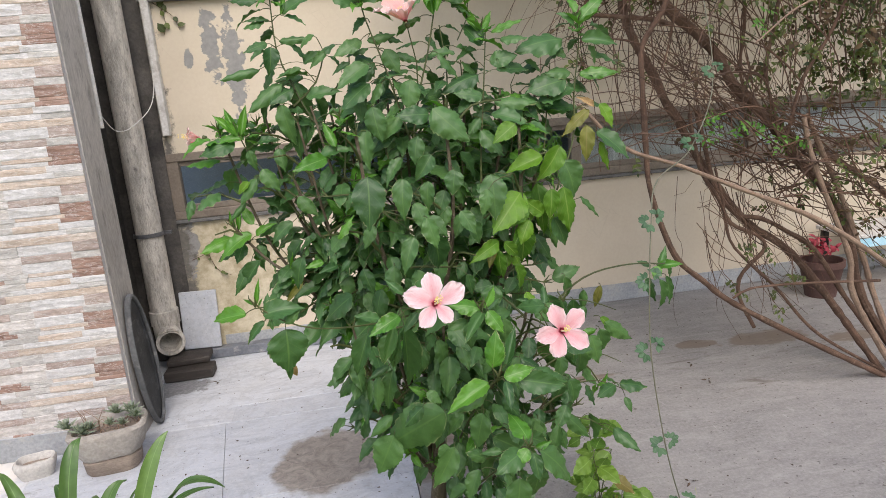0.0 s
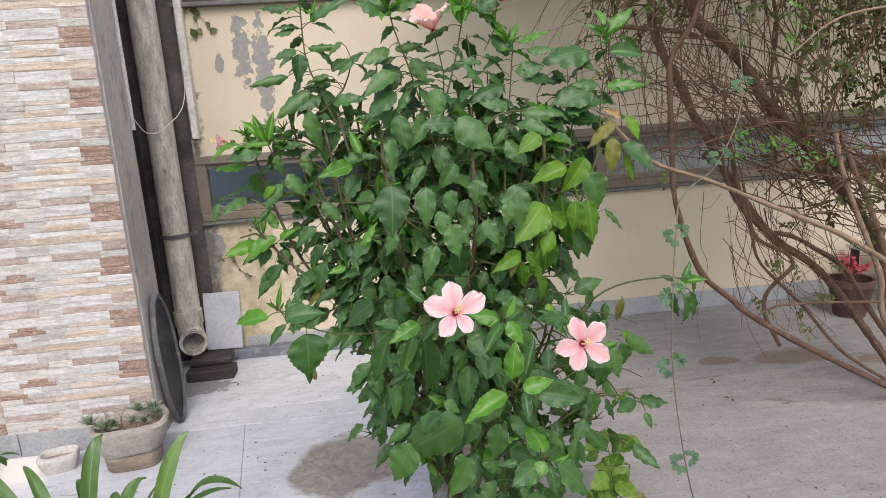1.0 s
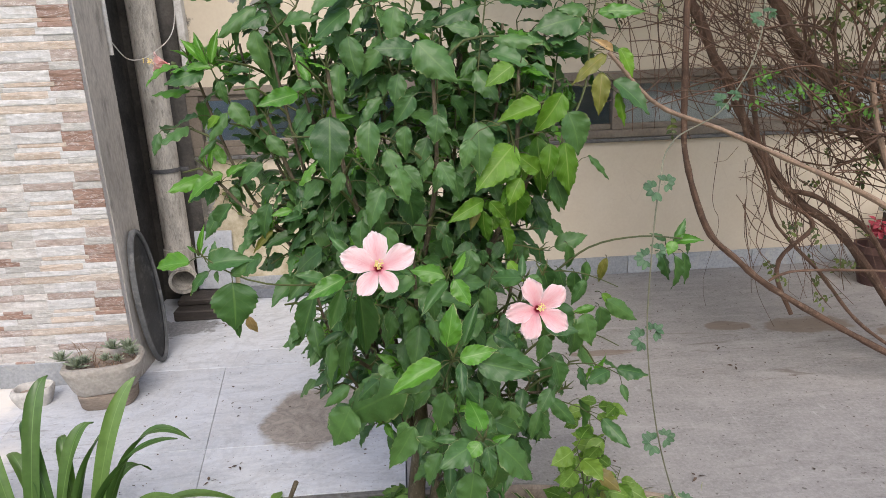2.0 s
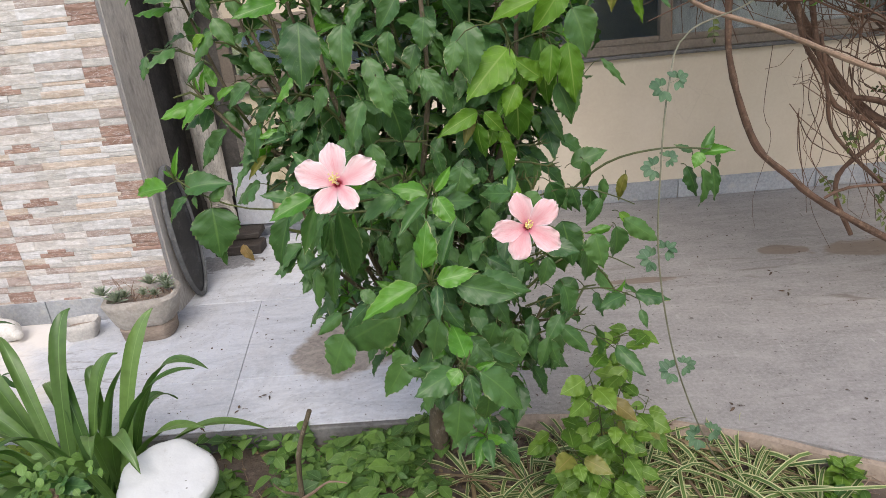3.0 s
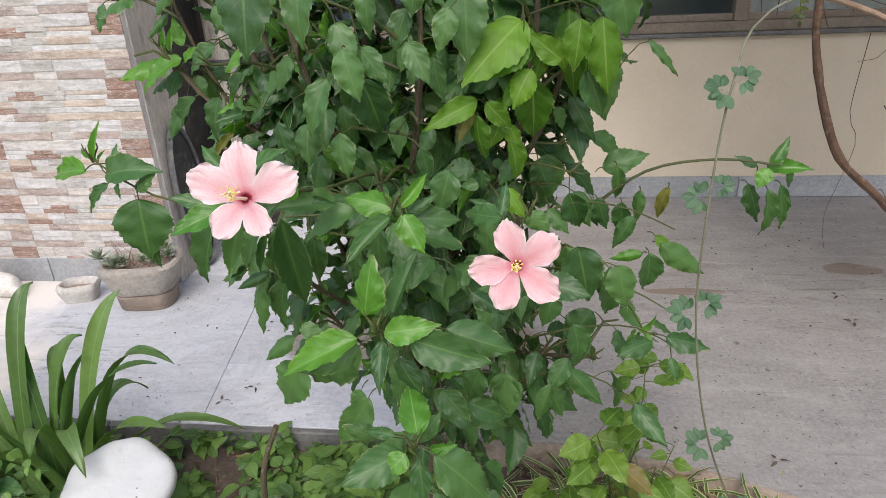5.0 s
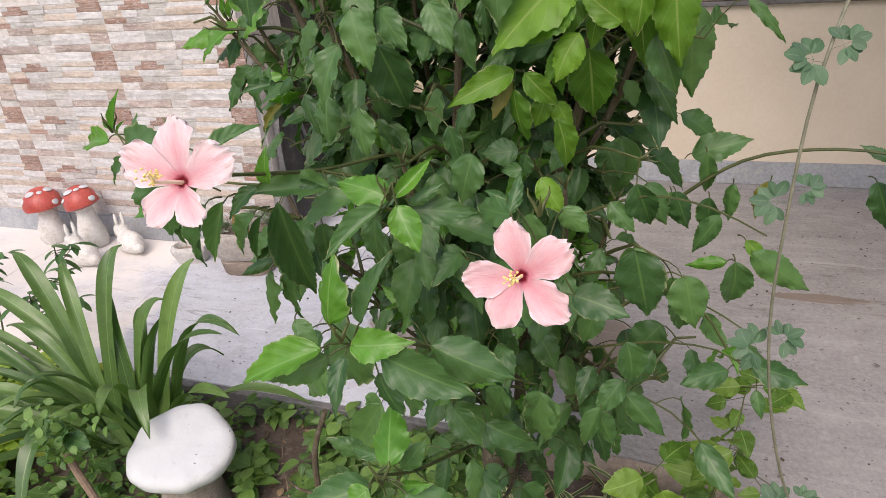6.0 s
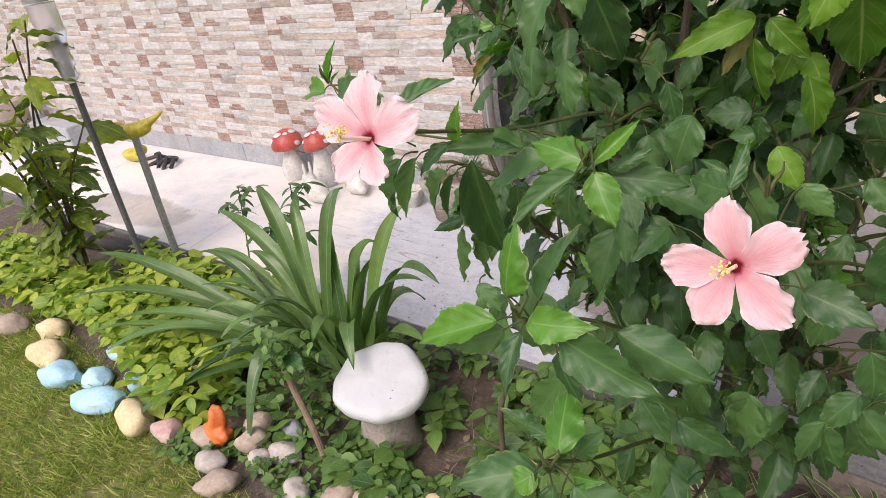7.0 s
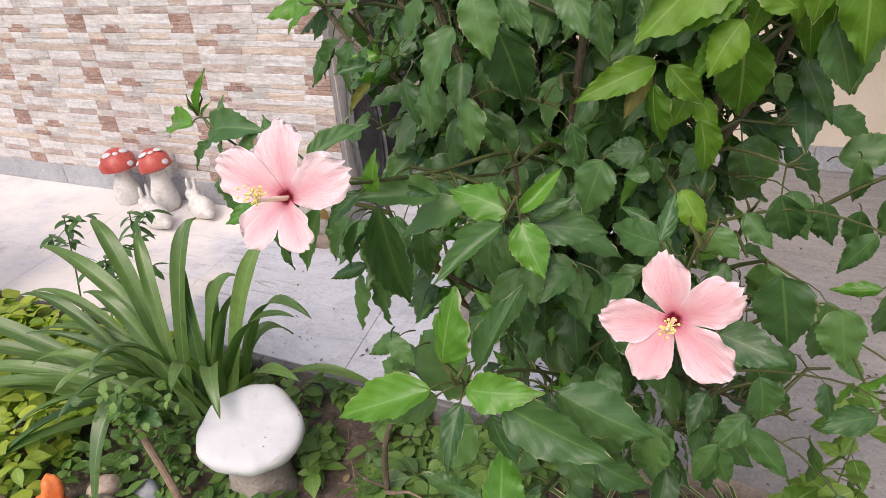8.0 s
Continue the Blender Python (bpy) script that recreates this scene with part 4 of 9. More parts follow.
def stalked(at, out, size, tone, hang, stalk=None):
    """A leaf on its stalk, growing out from a stem; hang 0: spread level, 1: hanging."""
    out = Vector(out).normalized()
    stalk = stalk if stalk is not None else size * random.uniform(0.3, 0.62)
    tip = Vector(at) + (out + Vector((0, 0, random.uniform(0.1, 0.6) - 0.5 * hang))).normalized() * stalk
    way = out * (1.05 - 0.55 * hang) + Vector((0, 0, 0.30 - 1.15 * hang)) + jitter(0.32)
    face = Vector((0, 0, 1)) * (1.0 - 0.4 * hang) + out * (0.3 + 0.55 * hang) + Vector((0.05, -0.55, 0.1)) + jitter(0.35)
    leaf(tip, way, face, size, tone, wide=random.uniform(0.85, 1.12), stalk=Vector(at))


def stem(pts, r0, r1, start=0.25, gap=0.032, size=0.085, tone=0, hang=0.75, bark=None, crown=True, sides=6, top=1.47):
    """A stem with its leaves set spirally from start to the tip; young leaves at the tip."""
    line = [p for p in smooth_line(pts, 0.03) if p.z < top]
    NODES.extend(line)
    if bark is None:
        tube(line, r0, r1, sides, twigs)
    else:
        part("branch", tube(line, r0, r1, 8, knots=0.06), bark, shrub)
    length = sum((b - a).length for a, b in zip(line, line[1:]))
    turn, walked, due = random.uniform(0, 6.28), 0.0, start * length
    for a, b in zip(line, line[1:]):
        step = (b - a).length
        while walked + step > due:
            p = a.lerp(b, (due - walked) / step)
            s = due / length
            turn += 2.4 + random.uniform(-0.4, 0.4)
            d = (b - a).normalized()
            u = d.orthogonal().normalized()
            out = u * math.cos(turn) + d.cross(u) * math.sin(turn)
            away = Vector((p.x - AXIS.x, p.y - AXIS.y, 0))
            out = out + (away.normalized() * 0.55 if away.length > 0.02 else Vector())
            out.z *= 0.4
            k = tone if s < 0.82 else min(2, tone + random.choice((0, 1, 1)))
            stalked(p, out, size * random.uniform(0.72, 1.2) * (1 - 0.25 * max(0, s - 0.8) / 0.2), k, hang * random.uniform(0.6, 1.15) * (1 - 0.5 * max(0, s - 0.75) / 0.25))
            due += gap * random.uniform(0.7, 1.35)
        walked += step
    if crown and line[-1].z < top - 0.04:
        tip(line[-1], (line[-1] - line[-2]).normalized(), size * 1.05)
    return line


def tip(at, up, size, tone=2, count=5):
    """The young rosette at a shoot's end, with buds."""
    up = (up + Vector((0, 0, 0.6))).normalized()
    u = up.orthogonal().normalized()
    for k in range(count):
        a = 2.4 * k + random.uniform(-0.3, 0.3)
        out = u * math.cos(a) + up.cross(u) * math.sin(a)
        rise = 1.5 - 0.33 * k
        leaf(at - up * 0.006 * k, out + up * rise, up * 1.2 - out * 0.5, size * random.uniform(0.6, 0.9) * (0.55 + 0.13 * k), tone, 3 if k < 2 else None, 0.8)
    for k in range(3):
        a = 2.1 * k
        out = u * math.cos(a) + up.cross(u) * math.sin(a)
        top = at + up * 0.028 + out * 0.012
        tube([at, at + up * 0.012 + out * 0.006, top - up * 0.008, top], 0.0025, 0.0006, 5, twigs)


def bushy(pts, r0, r1, side=6, size=0.088, tone=0, start=0.3, reach=0.20, bark=BARK, hang=0.8, gap=0.026):
    """A main stem with leafy side shoots."""
    line = stem(pts, r0, r1, start, gap, size, tone, hang, bark)
    n = len(line)
    for k in range(side):
        i = int(n * (start * 0.9 + (0.97 - start * 0.9) * (k + random.random() * 0.7) / side))
        p = line[min(i, n - 2)]
        a = random.uniform(0, 6.28)
        out = Vector((math.cos(a), math.sin(a), 0.0))
        away = Vector((p.x - AXIS.x, p.y - AXIS.y, 0))
        out = (out + away * 2.2).normalized()
        r = reach * random.uniform(0.55, 1.15)
        q = p + out * r + Vector((0, 0, r * random.uniform(0.1, 0.7)))
        mid = (p + q) / 2 + Vector((0, 0, 0.02)) + jitter(0.015)
        stem([p, mid, q], 0.004, 0.002, 0.15, 0.028, size, tone, hang, crown=random.random() < 0.45)


fork = Vector((0.05, 1.97, 0.22))
part("trunk", tube(smooth_line([SHRUB_AT, (0.035, 1.985, 0.08), fork, (0.06, 1.94, 0.45), (0.04, 1.9, 0.7)], 0.04), 0.030, 0.017, 12, knots=0.07), BARK, shrub, "brown woody trunk with grey patches")
part("trunk", tube(smooth_line([(0.07, 2.01, GROUND), (0.10, 1.98, 0.12), (0.13, 1.95, 0.4), (0.17, 1.88, 0.75)], 0.04), 0.018, 0.011, 10, knots=0.07), BARK, shrub)
# tall upright stems that stand clear against the wall
bushy([fork, (-0.10, 1.92, 0.75), (-0.22, 1.90, 1.2), (-0.285, 1.84, 1.70)], 0.008, 0.003, 5, 0.104, random.choice((0, 1)), 0.22, 0.15, hang=random.uniform(0.35, 0.65), gap=0.022)
bushy([fork, (-0.06, 1.86, 0.8), (-0.15, 1.82, 1.2), (-0.215, 1.80, 1.52)], 0.008, 0.003, 5, 0.104, random.choice((0, 1)), 0.22, 0.15, hang=random.uniform(0.35, 0.65), gap=0.022)
bushy([fork, (0.02, 1.86, 0.8), (-0.02, 1.82, 1.3), (-0.04, 1.80, 1.74)], 0.008, 0.003, 4, 0.104, random.choice((0, 1)), 0.22, 0.15, hang=random.uniform(0.35, 0.65), gap=0.022)
bushy([fork, (0.05, 1.90, 0.9), (0.04, 1.86, 1.4), (0.06, 1.84, 1.86)], 0.008, 0.003, 5, 0.104, random.choice((0, 1)), 0.22, 0.15, hang=random.uniform(0.35, 0.65), gap=0.022)
bushy([(0.06, 1.94, 0.45), (0.14, 1.88, 0.9), (0.19, 1.82, 1.3), (0.215, 1.80, 1.72)], 0.008, 0.003, 5, 0.104, random.choice((0, 1)), 0.22, 0.15, hang=random.uniform(0.35, 0.65), gap=0.022)
bushy([(0.06, 1.94, 0.45), (0.24, 1.90, 0.9), (0.37, 1.84, 1.3), (0.44, 1.81, 1.68)], 0.008, 0.003, 5, 0.104, random.choice((0, 1)), 0.22, 0.15, hang=random.uniform(0.35, 0.65), gap=0.022)
bushy([(0.06, 1.94, 0.45), (0.12, 1.98, 0.9), (0.14, 1.97, 1.3), (0.13, 1.95, 1.78)], 0.008, 0.003, 5, 0.104, random.choice((0, 1)), 0.22, 0.15, hang=random.uniform(0.35, 0.65), gap=0.022)
bushy([fork, (-0.16, 1.93, 0.75), (-0.36, 1.92, 1.08), (-0.456, 1.90, 1.415)], 0.008, 0.003, 5, 0.104, random.choice((0, 1)), 0.22, 0.15, hang=random.uniform(0.35, 0.65), gap=0.022)
bushy([(0.04, 1.9, 0.7), (-0.2, 1.90, 0.92), (-0.36, 1.90, 1.03), (-0.455, 1.90, 1.15)], 0.008, 0.003, 7, 0.080, random.choice((0, 1)), 0.3, 0.10, hang=0.55, gap=0.022)
bushy([fork, (-0.04, 1.92, 0.8), (-0.10, 1.90, 1.2), (-0.125, 1.88, 1.60)], 0.008, 0.003, 5, 0.104, 0, 0.22, 0.15, hang=random.uniform(0.35, 0.65), gap=0.022)
bushy([(0.06, 1.94, 0.45), (0.20, 1.92, 0.9), (0.28, 1.88, 1.25), (0.31, 1.86, 1.58)], 0.008, 0.003, 5, 0.104, 1, 0.22, 0.15, hang=random.uniform(0.35, 0.65), gap=0.022)
bushy([(0.06, 1.94, 0.45), (0.26, 1.94, 0.9), (0.35, 1.92, 1.25), (0.385, 1.90, 1.48)], 0.008, 0.003, 5, 0.104, 0, 0.22, 0.15, hang=random.uniform(0.35, 0.65), gap=0.022)
bushy([fork, (-0.02, 1.92, 0.8), (-0.05, 1.93, 1.2), (-0.06, 1.92, 1.50)], 0.007, 0.003, 6, 0.100, 0, 0.35, 0.15, hang=0.5, gap=0.022)
bushy([fork, (-0.12, 1.88, 0.8), (-0.20, 1.84, 1.15), (-0.24, 1.80, 1.42)], 0.007, 0.003, 6, 0.100, 0, 0.35, 0.15, hang=0.5, gap=0.022)
bushy([(0.06, 1.94, 0.45), (0.20, 1.84, 0.95), (0.28, 1.78, 1.3), (0.29, 1.77, 1.52)], 0.007, 0.003, 6, 0.100, 1, 0.35, 0.15, hang=0.5, gap=0.022)
bushy([(0.06, 1.94, 0.45), (0.22, 1.90, 0.95), (0.33, 1.86, 1.35), (0.375, 1.84, 1.66)], 0.007, 0.003, 6, 0.100, 1, 0.4, 0.14, hang=0.45, gap=0.022)
bushy([(0.06, 1.94, 0.45), (0.14, 1.92, 0.95), (0.20, 1.90, 1.4), (0.225, 1.88, 1.60)], 0.007, 0.003, 6, 0.100, 0, 0.4, 0.14, hang=0.45, gap=0.022)
bushy([fork, (-0.08, 1.90, 0.9), (-0.14, 1.88, 1.3), (-0.17, 1.86, 1.63)], 0.006, 0.003, 5, 0.105, 0, 0.5, 0.13, hang=0.4, gap=0.022)
bushy([fork, (0.02, 1.90, 0.9), (0.0, 1.88, 1.3), (0.005, 1.86, 1.62)], 0.006, 0.003, 5, 0.105, 1, 0.5, 0.13, hang=0.4, gap=0.022)
bushy([(0.06, 1.94, 0.45), (0.12, 1.90, 0.95), (0.15, 1.87, 1.35), (0.155, 1.85, 1.66)], 0.006, 0.003, 5, 0.105, 0, 0.5, 0.13, hang=0.4, gap=0.022)
bushy([fork, (-0.15, 1.92, 0.85), (-0.29, 1.90, 1.2), (-0.335, 1.88, 1.50)], 0.006, 0.003, 5, 0.100, 0, 0.5, 0.12, hang=0.4, gap=0.022)
# the crowded middle
bushy([(0.04, 1.9, 0.6), (-0.02, 1.75, 0.9), (-0.08, 1.66, 1.15), (-0.10, 1.64, 1.38)], 0.009, 0.004, 9, 0.084, 0, 0.15, 0.18, hang=0.95, gap=0.021)
bushy([(0.04, 1.9, 0.6), (0.08, 1.72, 0.9), (0.12, 1.66, 1.15), (0.12, 1.66, 1.42)], 0.009, 0.004, 9, 0.084, 0, 0.15, 0.18, hang=0.95, gap=0.021)
bushy([(0.17, 1.88, 0.75), (0.26, 1.76, 0.95), (0.30, 1.68, 1.15), (0.31, 1.68, 1.36)], 0.009, 0.004, 8, 0.084, 0, 0.1, 0.16, hang=0.95, gap=0.021)
bushy([(0.17, 1.88, 0.75), (0.30, 1.84, 0.95), (0.36, 1.80, 1.12), (0.39, 1.78, 1.32)], 0.008, 0.004, 7, 0.084, 1, 0.15, 0.12, hang=0.95, gap=0.021)
bushy([(0.04, 1.9, 0.7), (-0.12, 1.85, 0.9), (-0.22, 1.84, 1.1), (-0.27, 1.83, 1.27)], 0.008, 0.004, 7, 0.080, 0, 0.15, 0.14, hang=0.9, gap=0.022)
bushy([(0.04, 1.9, 0.5), (-0.08, 1.74, 0.65), (-0.14, 1.62, 0.80), (-0.16, 1.58, 0.92)], 0.007, 0.003, 7, 0.084, 0, 0.15, 0.14, hang=0.95, gap=0.021)
bushy([(0.04, 1.9, 0.5), (0.06, 1.72, 0.68), (0.06, 1.60, 0.85), (0.06, 1.55, 0.98)], 0.007, 0.003, 8, 0.086, 0, 0.15, 0.16, hang=0.95, gap=0.021)
bushy([(0.13, 1.95, 0.4), (0.22, 1.76, 0.65), (0.27, 1.64, 0.82), (0.28, 1.58, 0.94)], 0.007, 0.003, 8, 0.084, 0, 0.15, 0.15, hang=0.95, gap=0.021)
bushy([(0.13, 1.95, 0.4), (0.25, 1.84, 0.62), (0.31, 1.76, 0.76), (0.335, 1.73, 0.86)], 0.007, 0.003, 6, 0.080, 0, 0.2, 0.12, hang=0.9, gap=0.022)
# low growth round the trunk
bushy([(0.05, 1.97, 0.22), (-0.03, 1.86, 0.42), (-0.10, 1.78, 0.56), (-0.13, 1.74, 0.66)], 0.006, 0.003, 3, 0.082, 0, 0.4, 0.12, hang=0.95, gap=0.021)
bushy([(0.05, 1.97, 0.22), (0.10, 1.78, 0.38), (0.12, 1.62, 0.52), (0.13, 1.56, 0.62)], 0.006, 0.003, 3, 0.082, 0, 0.45, 0.12, hang=0.95, gap=0.021)
bushy([(0.10, 1.98, 0.12), (0.22, 1.82, 0.32), (0.29, 1.72, 0.48), (0.335, 1.68, 0.60)], 0.006, 0.003, 6, 0.088, 0, 0.3, 0.12, hang=0.9, gap=0.022)
bushy([(0.10, 1.98, 0.12), (0.16, 1.74, 0.26), (0.18, 1.56, 0.36), (0.18, 1.46, 0.42)], 0.005, 0.003, 1, 0.080, 0, 0.3, 0.11, hang=0.9, gap=0.022)
bushy([(0.13, 1.95, 0.4), (0.27, 1.80, 0.50), (0.36, 1.70, 0.56), (0.415, 1.64, 0.60)], 0.005, 0.003, 5, 0.080, 0, 0.35, 0.09, hang=0.85)

# the leaf-edged shoots that reach out towards the lawn
NEAR_TOP = (Vector((-0.005, 1.225, 1.075)), Vector((0.278, 1.345, 0.945)))
stem([(0.06, 1.70, 0.92), (0.05, 1.55, 0.99), (0.02, 1.40, 1.02), NEAR_TOP[0]], 0.0034, 0.0020, 0.1, 0.030, 0.095, 0, 0.95, crown=False)
stem([(0.22, 1.72, 0.74), (0.26, 1.56, 0.86), (0.28, 1.42, 0.92), NEAR_TOP[1]], 0.0034, 0.0020, 0.1, 0.034, 0.090, 0, 0.9, crown=False)
stem([(0.06, 1.74, 0.70), (0.10, 1.52, 0.92), (0.12, 1.42, 1.0), (0.125, 1.365, 1.02)], 0.0034, 0.0020, 0.1, 0.034, 0.085, 0, 0.9, crown=False)
stem([(0.10, 1.74, 0.50), (0.11, 1.48, 0.72), (0.115, 1.34, 0.83), (0.113, 1.25, 0.885)], 0.0034, 0.0020, 0.2, 0.038, 0.085, 0, 0.9, crown=False)
stem([(0.12, 1.70, 0.36), (0.14, 1.45, 0.56), (0.15, 1.28, 0.69), (0.147, 1.195, 0.765)], 0.0034, 0.0020, 0.25, 0.04, 0.085, 0, 0.9, crown=False)
stem([(0.05, 1.72, 0.90), (-0.10, 1.56, 0.935), (-0.24, 1.49, 0.965), (-0.33, 1.48, 1.01), (-0.375, 1.48, 1.055)], 0.0028, 0.0016, 0.9, 0.05, 0.06, 0, 0.8, crown=False)

# long shoots that stand clear above the rest
stem([(-0.219, 1.900, 1.072), (-0.295, 1.880, 1.204), (-0.356, 1.870, 1.288), (-0.394, 1.860, 1.384), (-0.409, 1.860, 1.435)], 0.0031, 0.0016, 0.02, 0.0145, 0.084, 0, 0.6, crown=False, top=3.0)
stem([(-0.137, 1.840, 1.316), (-0.205, 1.850, 1.424), (-0.249, 1.860, 1.528), (-0.273, 1.860, 1.610), (-0.273, 1.860, 1.748)], 0.0031, 0.0016, 0.02, 0.0145, 0.084, 0, 0.6, crown=False, top=3.0)
stem([(0.066, 1.750, 1.204), (0.042, 1.720, 1.328), (0.022, 1.720, 1.414), (-0.009, 1.730, 1.539), (-0.044, 1.730, 1.651), (-0.058, 1.730, 1.726)], 0.0031, 0.0016, 0.02, 0.0145, 0.084, 0, 0.6, crown=False, top=3.0)
stem([(0.203, 1.720, 1.092), (0.219, 1.730, 1.302), (0.244, 1.760, 1.464), (0.264, 1.780, 1.610)], 0.0031, 0.0016, 0.02, 0.0145, 0.084, 0, 0.6, crown=False, top=3.0)
stem([(0.415, 1.720, 1.185), (0.484, 1.770, 1.314), (0.498, 1.790, 1.429), (0.521, 1.800, 1.572), (0.512, 1.800, 1.640)], 0.0031, 0.0016, 0.02, 0.0145, 0.084, 0, 0.6, crown=False, top=3.0)
stem([(0.039, 1.720, 1.329), (0.072, 1.750, 1.457), (0.110, 1.770, 1.572), (0.134, 1.770, 1.671), (0.150, 1.780, 1.742)], 0.0031, 0.0016, 0.02, 0.0145, 0.084, 0, 0.6, crown=False, top=3.0)
stem([(0.133, 1.740, 1.201), (0.135, 1.740, 1.351), (0.154, 1.780, 1.513), (0.144, 1.780, 1.629)], 0.0031, 0.0016, 0.02, 0.0145, 0.084, 0, 0.6, crown=False, top=3.0)
stem([(-0.248, 1.850, 1.460), (-0.183, 1.860, 1.517), (-0.153, 1.860, 1.590)], 0.0031, 0.0016, 0.02, 0.0145, 0.084, 0, 0.6, crown=False, top=3.0)
stem([(0.199, 1.660, 1.141), (0.290, 1.660, 1.208), (0.358, 1.660, 1.226)], 0.0031, 0.0016, 0.02, 0.0145, 0.084, 0, 0.6, crown=False, top=3.0)
stem([(-0.142, 1.800, 1.243), (-0.110, 1.820, 1.437), (-0.087, 1.800, 1.597)], 0.0027, 0.0015, 0.02, 0.018, 0.080, 0, 0.6, crown=False, top=3.0)
stem([(0.010, 1.780, 1.235), (0.016, 1.800, 1.446), (0.012, 1.800, 1.564)], 0.0027, 0.0015, 0.02, 0.018, 0.080, 0, 0.6, crown=False, top=3.0)
stem([(0.307, 1.780, 1.247), (0.329, 1.800, 1.399), (0.327, 1.800, 1.468)], 0.0027, 0.0015, 0.02, 0.018, 0.080, 0, 0.6, crown=False, top=3.0)
stem([(0.175, 1.800, 1.222), (0.198, 1.820, 1.421), (0.200, 1.820, 1.542)], 0.0027, 0.0015, 0.02, 0.018, 0.080, 0, 0.6, crown=False, top=3.0)
stem([(0.410, 1.800, 1.286), (0.435, 1.820, 1.440), (0.445, 1.820, 1.516)], 0.0027, 0.0015, 0.02, 0.018, 0.080, 0, 0.6, crown=False, top=3.0)



def rooted(base, way):
    """The place on a stem near by from which an outer leaf's stalk may grow."""
    best = base - way.normalized() * 0.012 + Vector((0, 0.026, -0.012))
    near = 0.085
    for p in NODES:
        d = (p - base).length + 0.35 * max(0.0, (p - base).dot(way.normalized()))
        if d < near and p.y > base.y - 0.02:
            best, near = p, d
    return best


def placed(base, end, tone, wide=1.0, shape=None, lean=(-0.04, -0.80, 0.56)):
    """One of the outer leaves: from its stalk to its tip, its face turned out to the lawn."""
    base, end = Vector(base), Vector(end)
    way = end - base
    size = way.length * 1.03
    face = Vector(lean) + jitter(0.28)
    OUTER.append((base, way, face, size, tone, random.choice((0, 1, 2, 5, 6, 7)) if shape is None else shape, wide, rooted(base, way)))


OUTER = []
# outer leaves of the upper front
placed((0.045, 1.560, 1.180), (0.087, 1.530, 1.135), 0, 0.95)
placed((0.004, 1.520, 1.144), (-0.037, 1.480, 1.073), 0, 0.95)
placed((0.048, 1.540, 1.138), (0.083, 1.560, 1.040), 0, 1.15)
placed((0.016, 1.550, 1.217), (0.045, 1.520, 1.149), 0, 0.90)
placed((0.184, 1.520, 1.235), (0.171, 1.500, 1.177), 0, 1.00)
placed((0.153, 1.570, 1.163), (0.159, 1.550, 1.098), 0, 1.05)
placed((0.132, 1.600, 1.172), (0.113, 1.580, 1.116), 0, 1.00)
placed((0.008, 1.540, 1.059), (0.008, 1.520, 0.989), 0, 1.10)
placed((-0.046, 1.560, 1.070), (-0.058, 1.540, 1.003), 0, 1.10)
placed((-0.082, 1.620, 1.163), (-0.113, 1.600, 1.111), 0, 0.90)
placed((-0.179, 1.640, 1.070), (-0.218, 1.600, 1.068), 1, 0.80)
placed((-0.184, 1.640, 1.094), (-0.199, 1.630, 1.051), 1, 0.80)
placed((-0.147, 1.640, 1.078), (-0.178, 1.630, 1.056), 1, 0.90)
placed((-0.269, 1.740, 1.079), (-0.306, 1.720, 0.999), 0, 1.00)
placed((0.138, 1.640, 1.040), (0.109, 1.620, 1.004), 0, 1.10)
placed((0.083, 1.660, 1.056), (0.070, 1.640, 0.987), 0, 1.00)
placed((-0.119, 1.620, 1.058), (-0.105, 1.600, 0.992), 0, 1.00)
# lime-green young leaves
placed((0.214, 1.580, 1.094), (0.142, 1.520, 1.075), 3, 0.85)
placed((0.228, 1.580, 1.093), (0.271, 1.580, 1.043), 3, 1.05)
placed((0.214, 1.580, 1.072), (0.213, 1.590, 0.990), 3, 0.80)
placed((0.207, 1.590, 1.089), (0.180, 1.560, 1.040), 5, 0.70)
placed((0.284, 1.600, 1.123), (0.255, 1.570, 1.080), 3, 0.95)
placed((0.298, 1.660, 1.108), (0.309, 1.680, 1.000), 3, 1.15)
placed((0.283, 1.600, 1.207), (0.199, 1.520, 1.141), 3, 1.05)
placed((0.355, 1.700, 1.212), (0.364, 1.660, 1.072), 3, 0.80, 1)
placed((0.385, 1.740, 1.143), (0.416, 1.720, 1.064), 3, 0.95)
placed((0.429, 1.800, 1.142), (0.426, 1.780, 1.006), 0, 0.90)
placed((0.263, 1.620, 1.023), (0.291, 1.620, 0.949), 3, 0.90)
placed((0.312, 1.780, 0.941), (0.339, 1.780, 0.871), 0, 1.30)
placed((0.292, 1.620, 1.196), (0.273, 1.600, 1.133), 3, 1.10)
placed((0.316, 1.640, 1.164), (0.296, 1.630, 1.112), 3, 1.00)
placed((0.339, 1.680, 1.171), (0.356, 1.680, 1.116), 3, 1.10)
placed((0.340, 1.760, 1.043), (0.364, 1.760, 0.999), 0, 1.20)
placed((0.369, 1.800, 1.054), (0.425, 1.780, 0.970), 0, 0.60)
placed((0.203, 1.640, 0.971), (0.153, 1.620, 0.968), 1, 1.30)
placed((0.212, 1.630, 0.947), (0.181, 1.620, 0.941), 1, 1.40)
placed((0.219, 1.620, 0.972), (0.210, 1.620, 0.934), 1, 1.30)
placed((0.247, 1.620, 1.051), (0.235, 1.610, 1.011), 3, 1.20)
placed((0.262, 1.620, 1.047), (0.285, 1.620, 1.002), 3, 1.10)
placed((0.274, 1.680, 0.971), (0.242, 1.660, 0.932), 1, 1.20)
placed((0.259, 1.520, 0.976), (0.289, 1.500, 0.934), 3, 1.10)
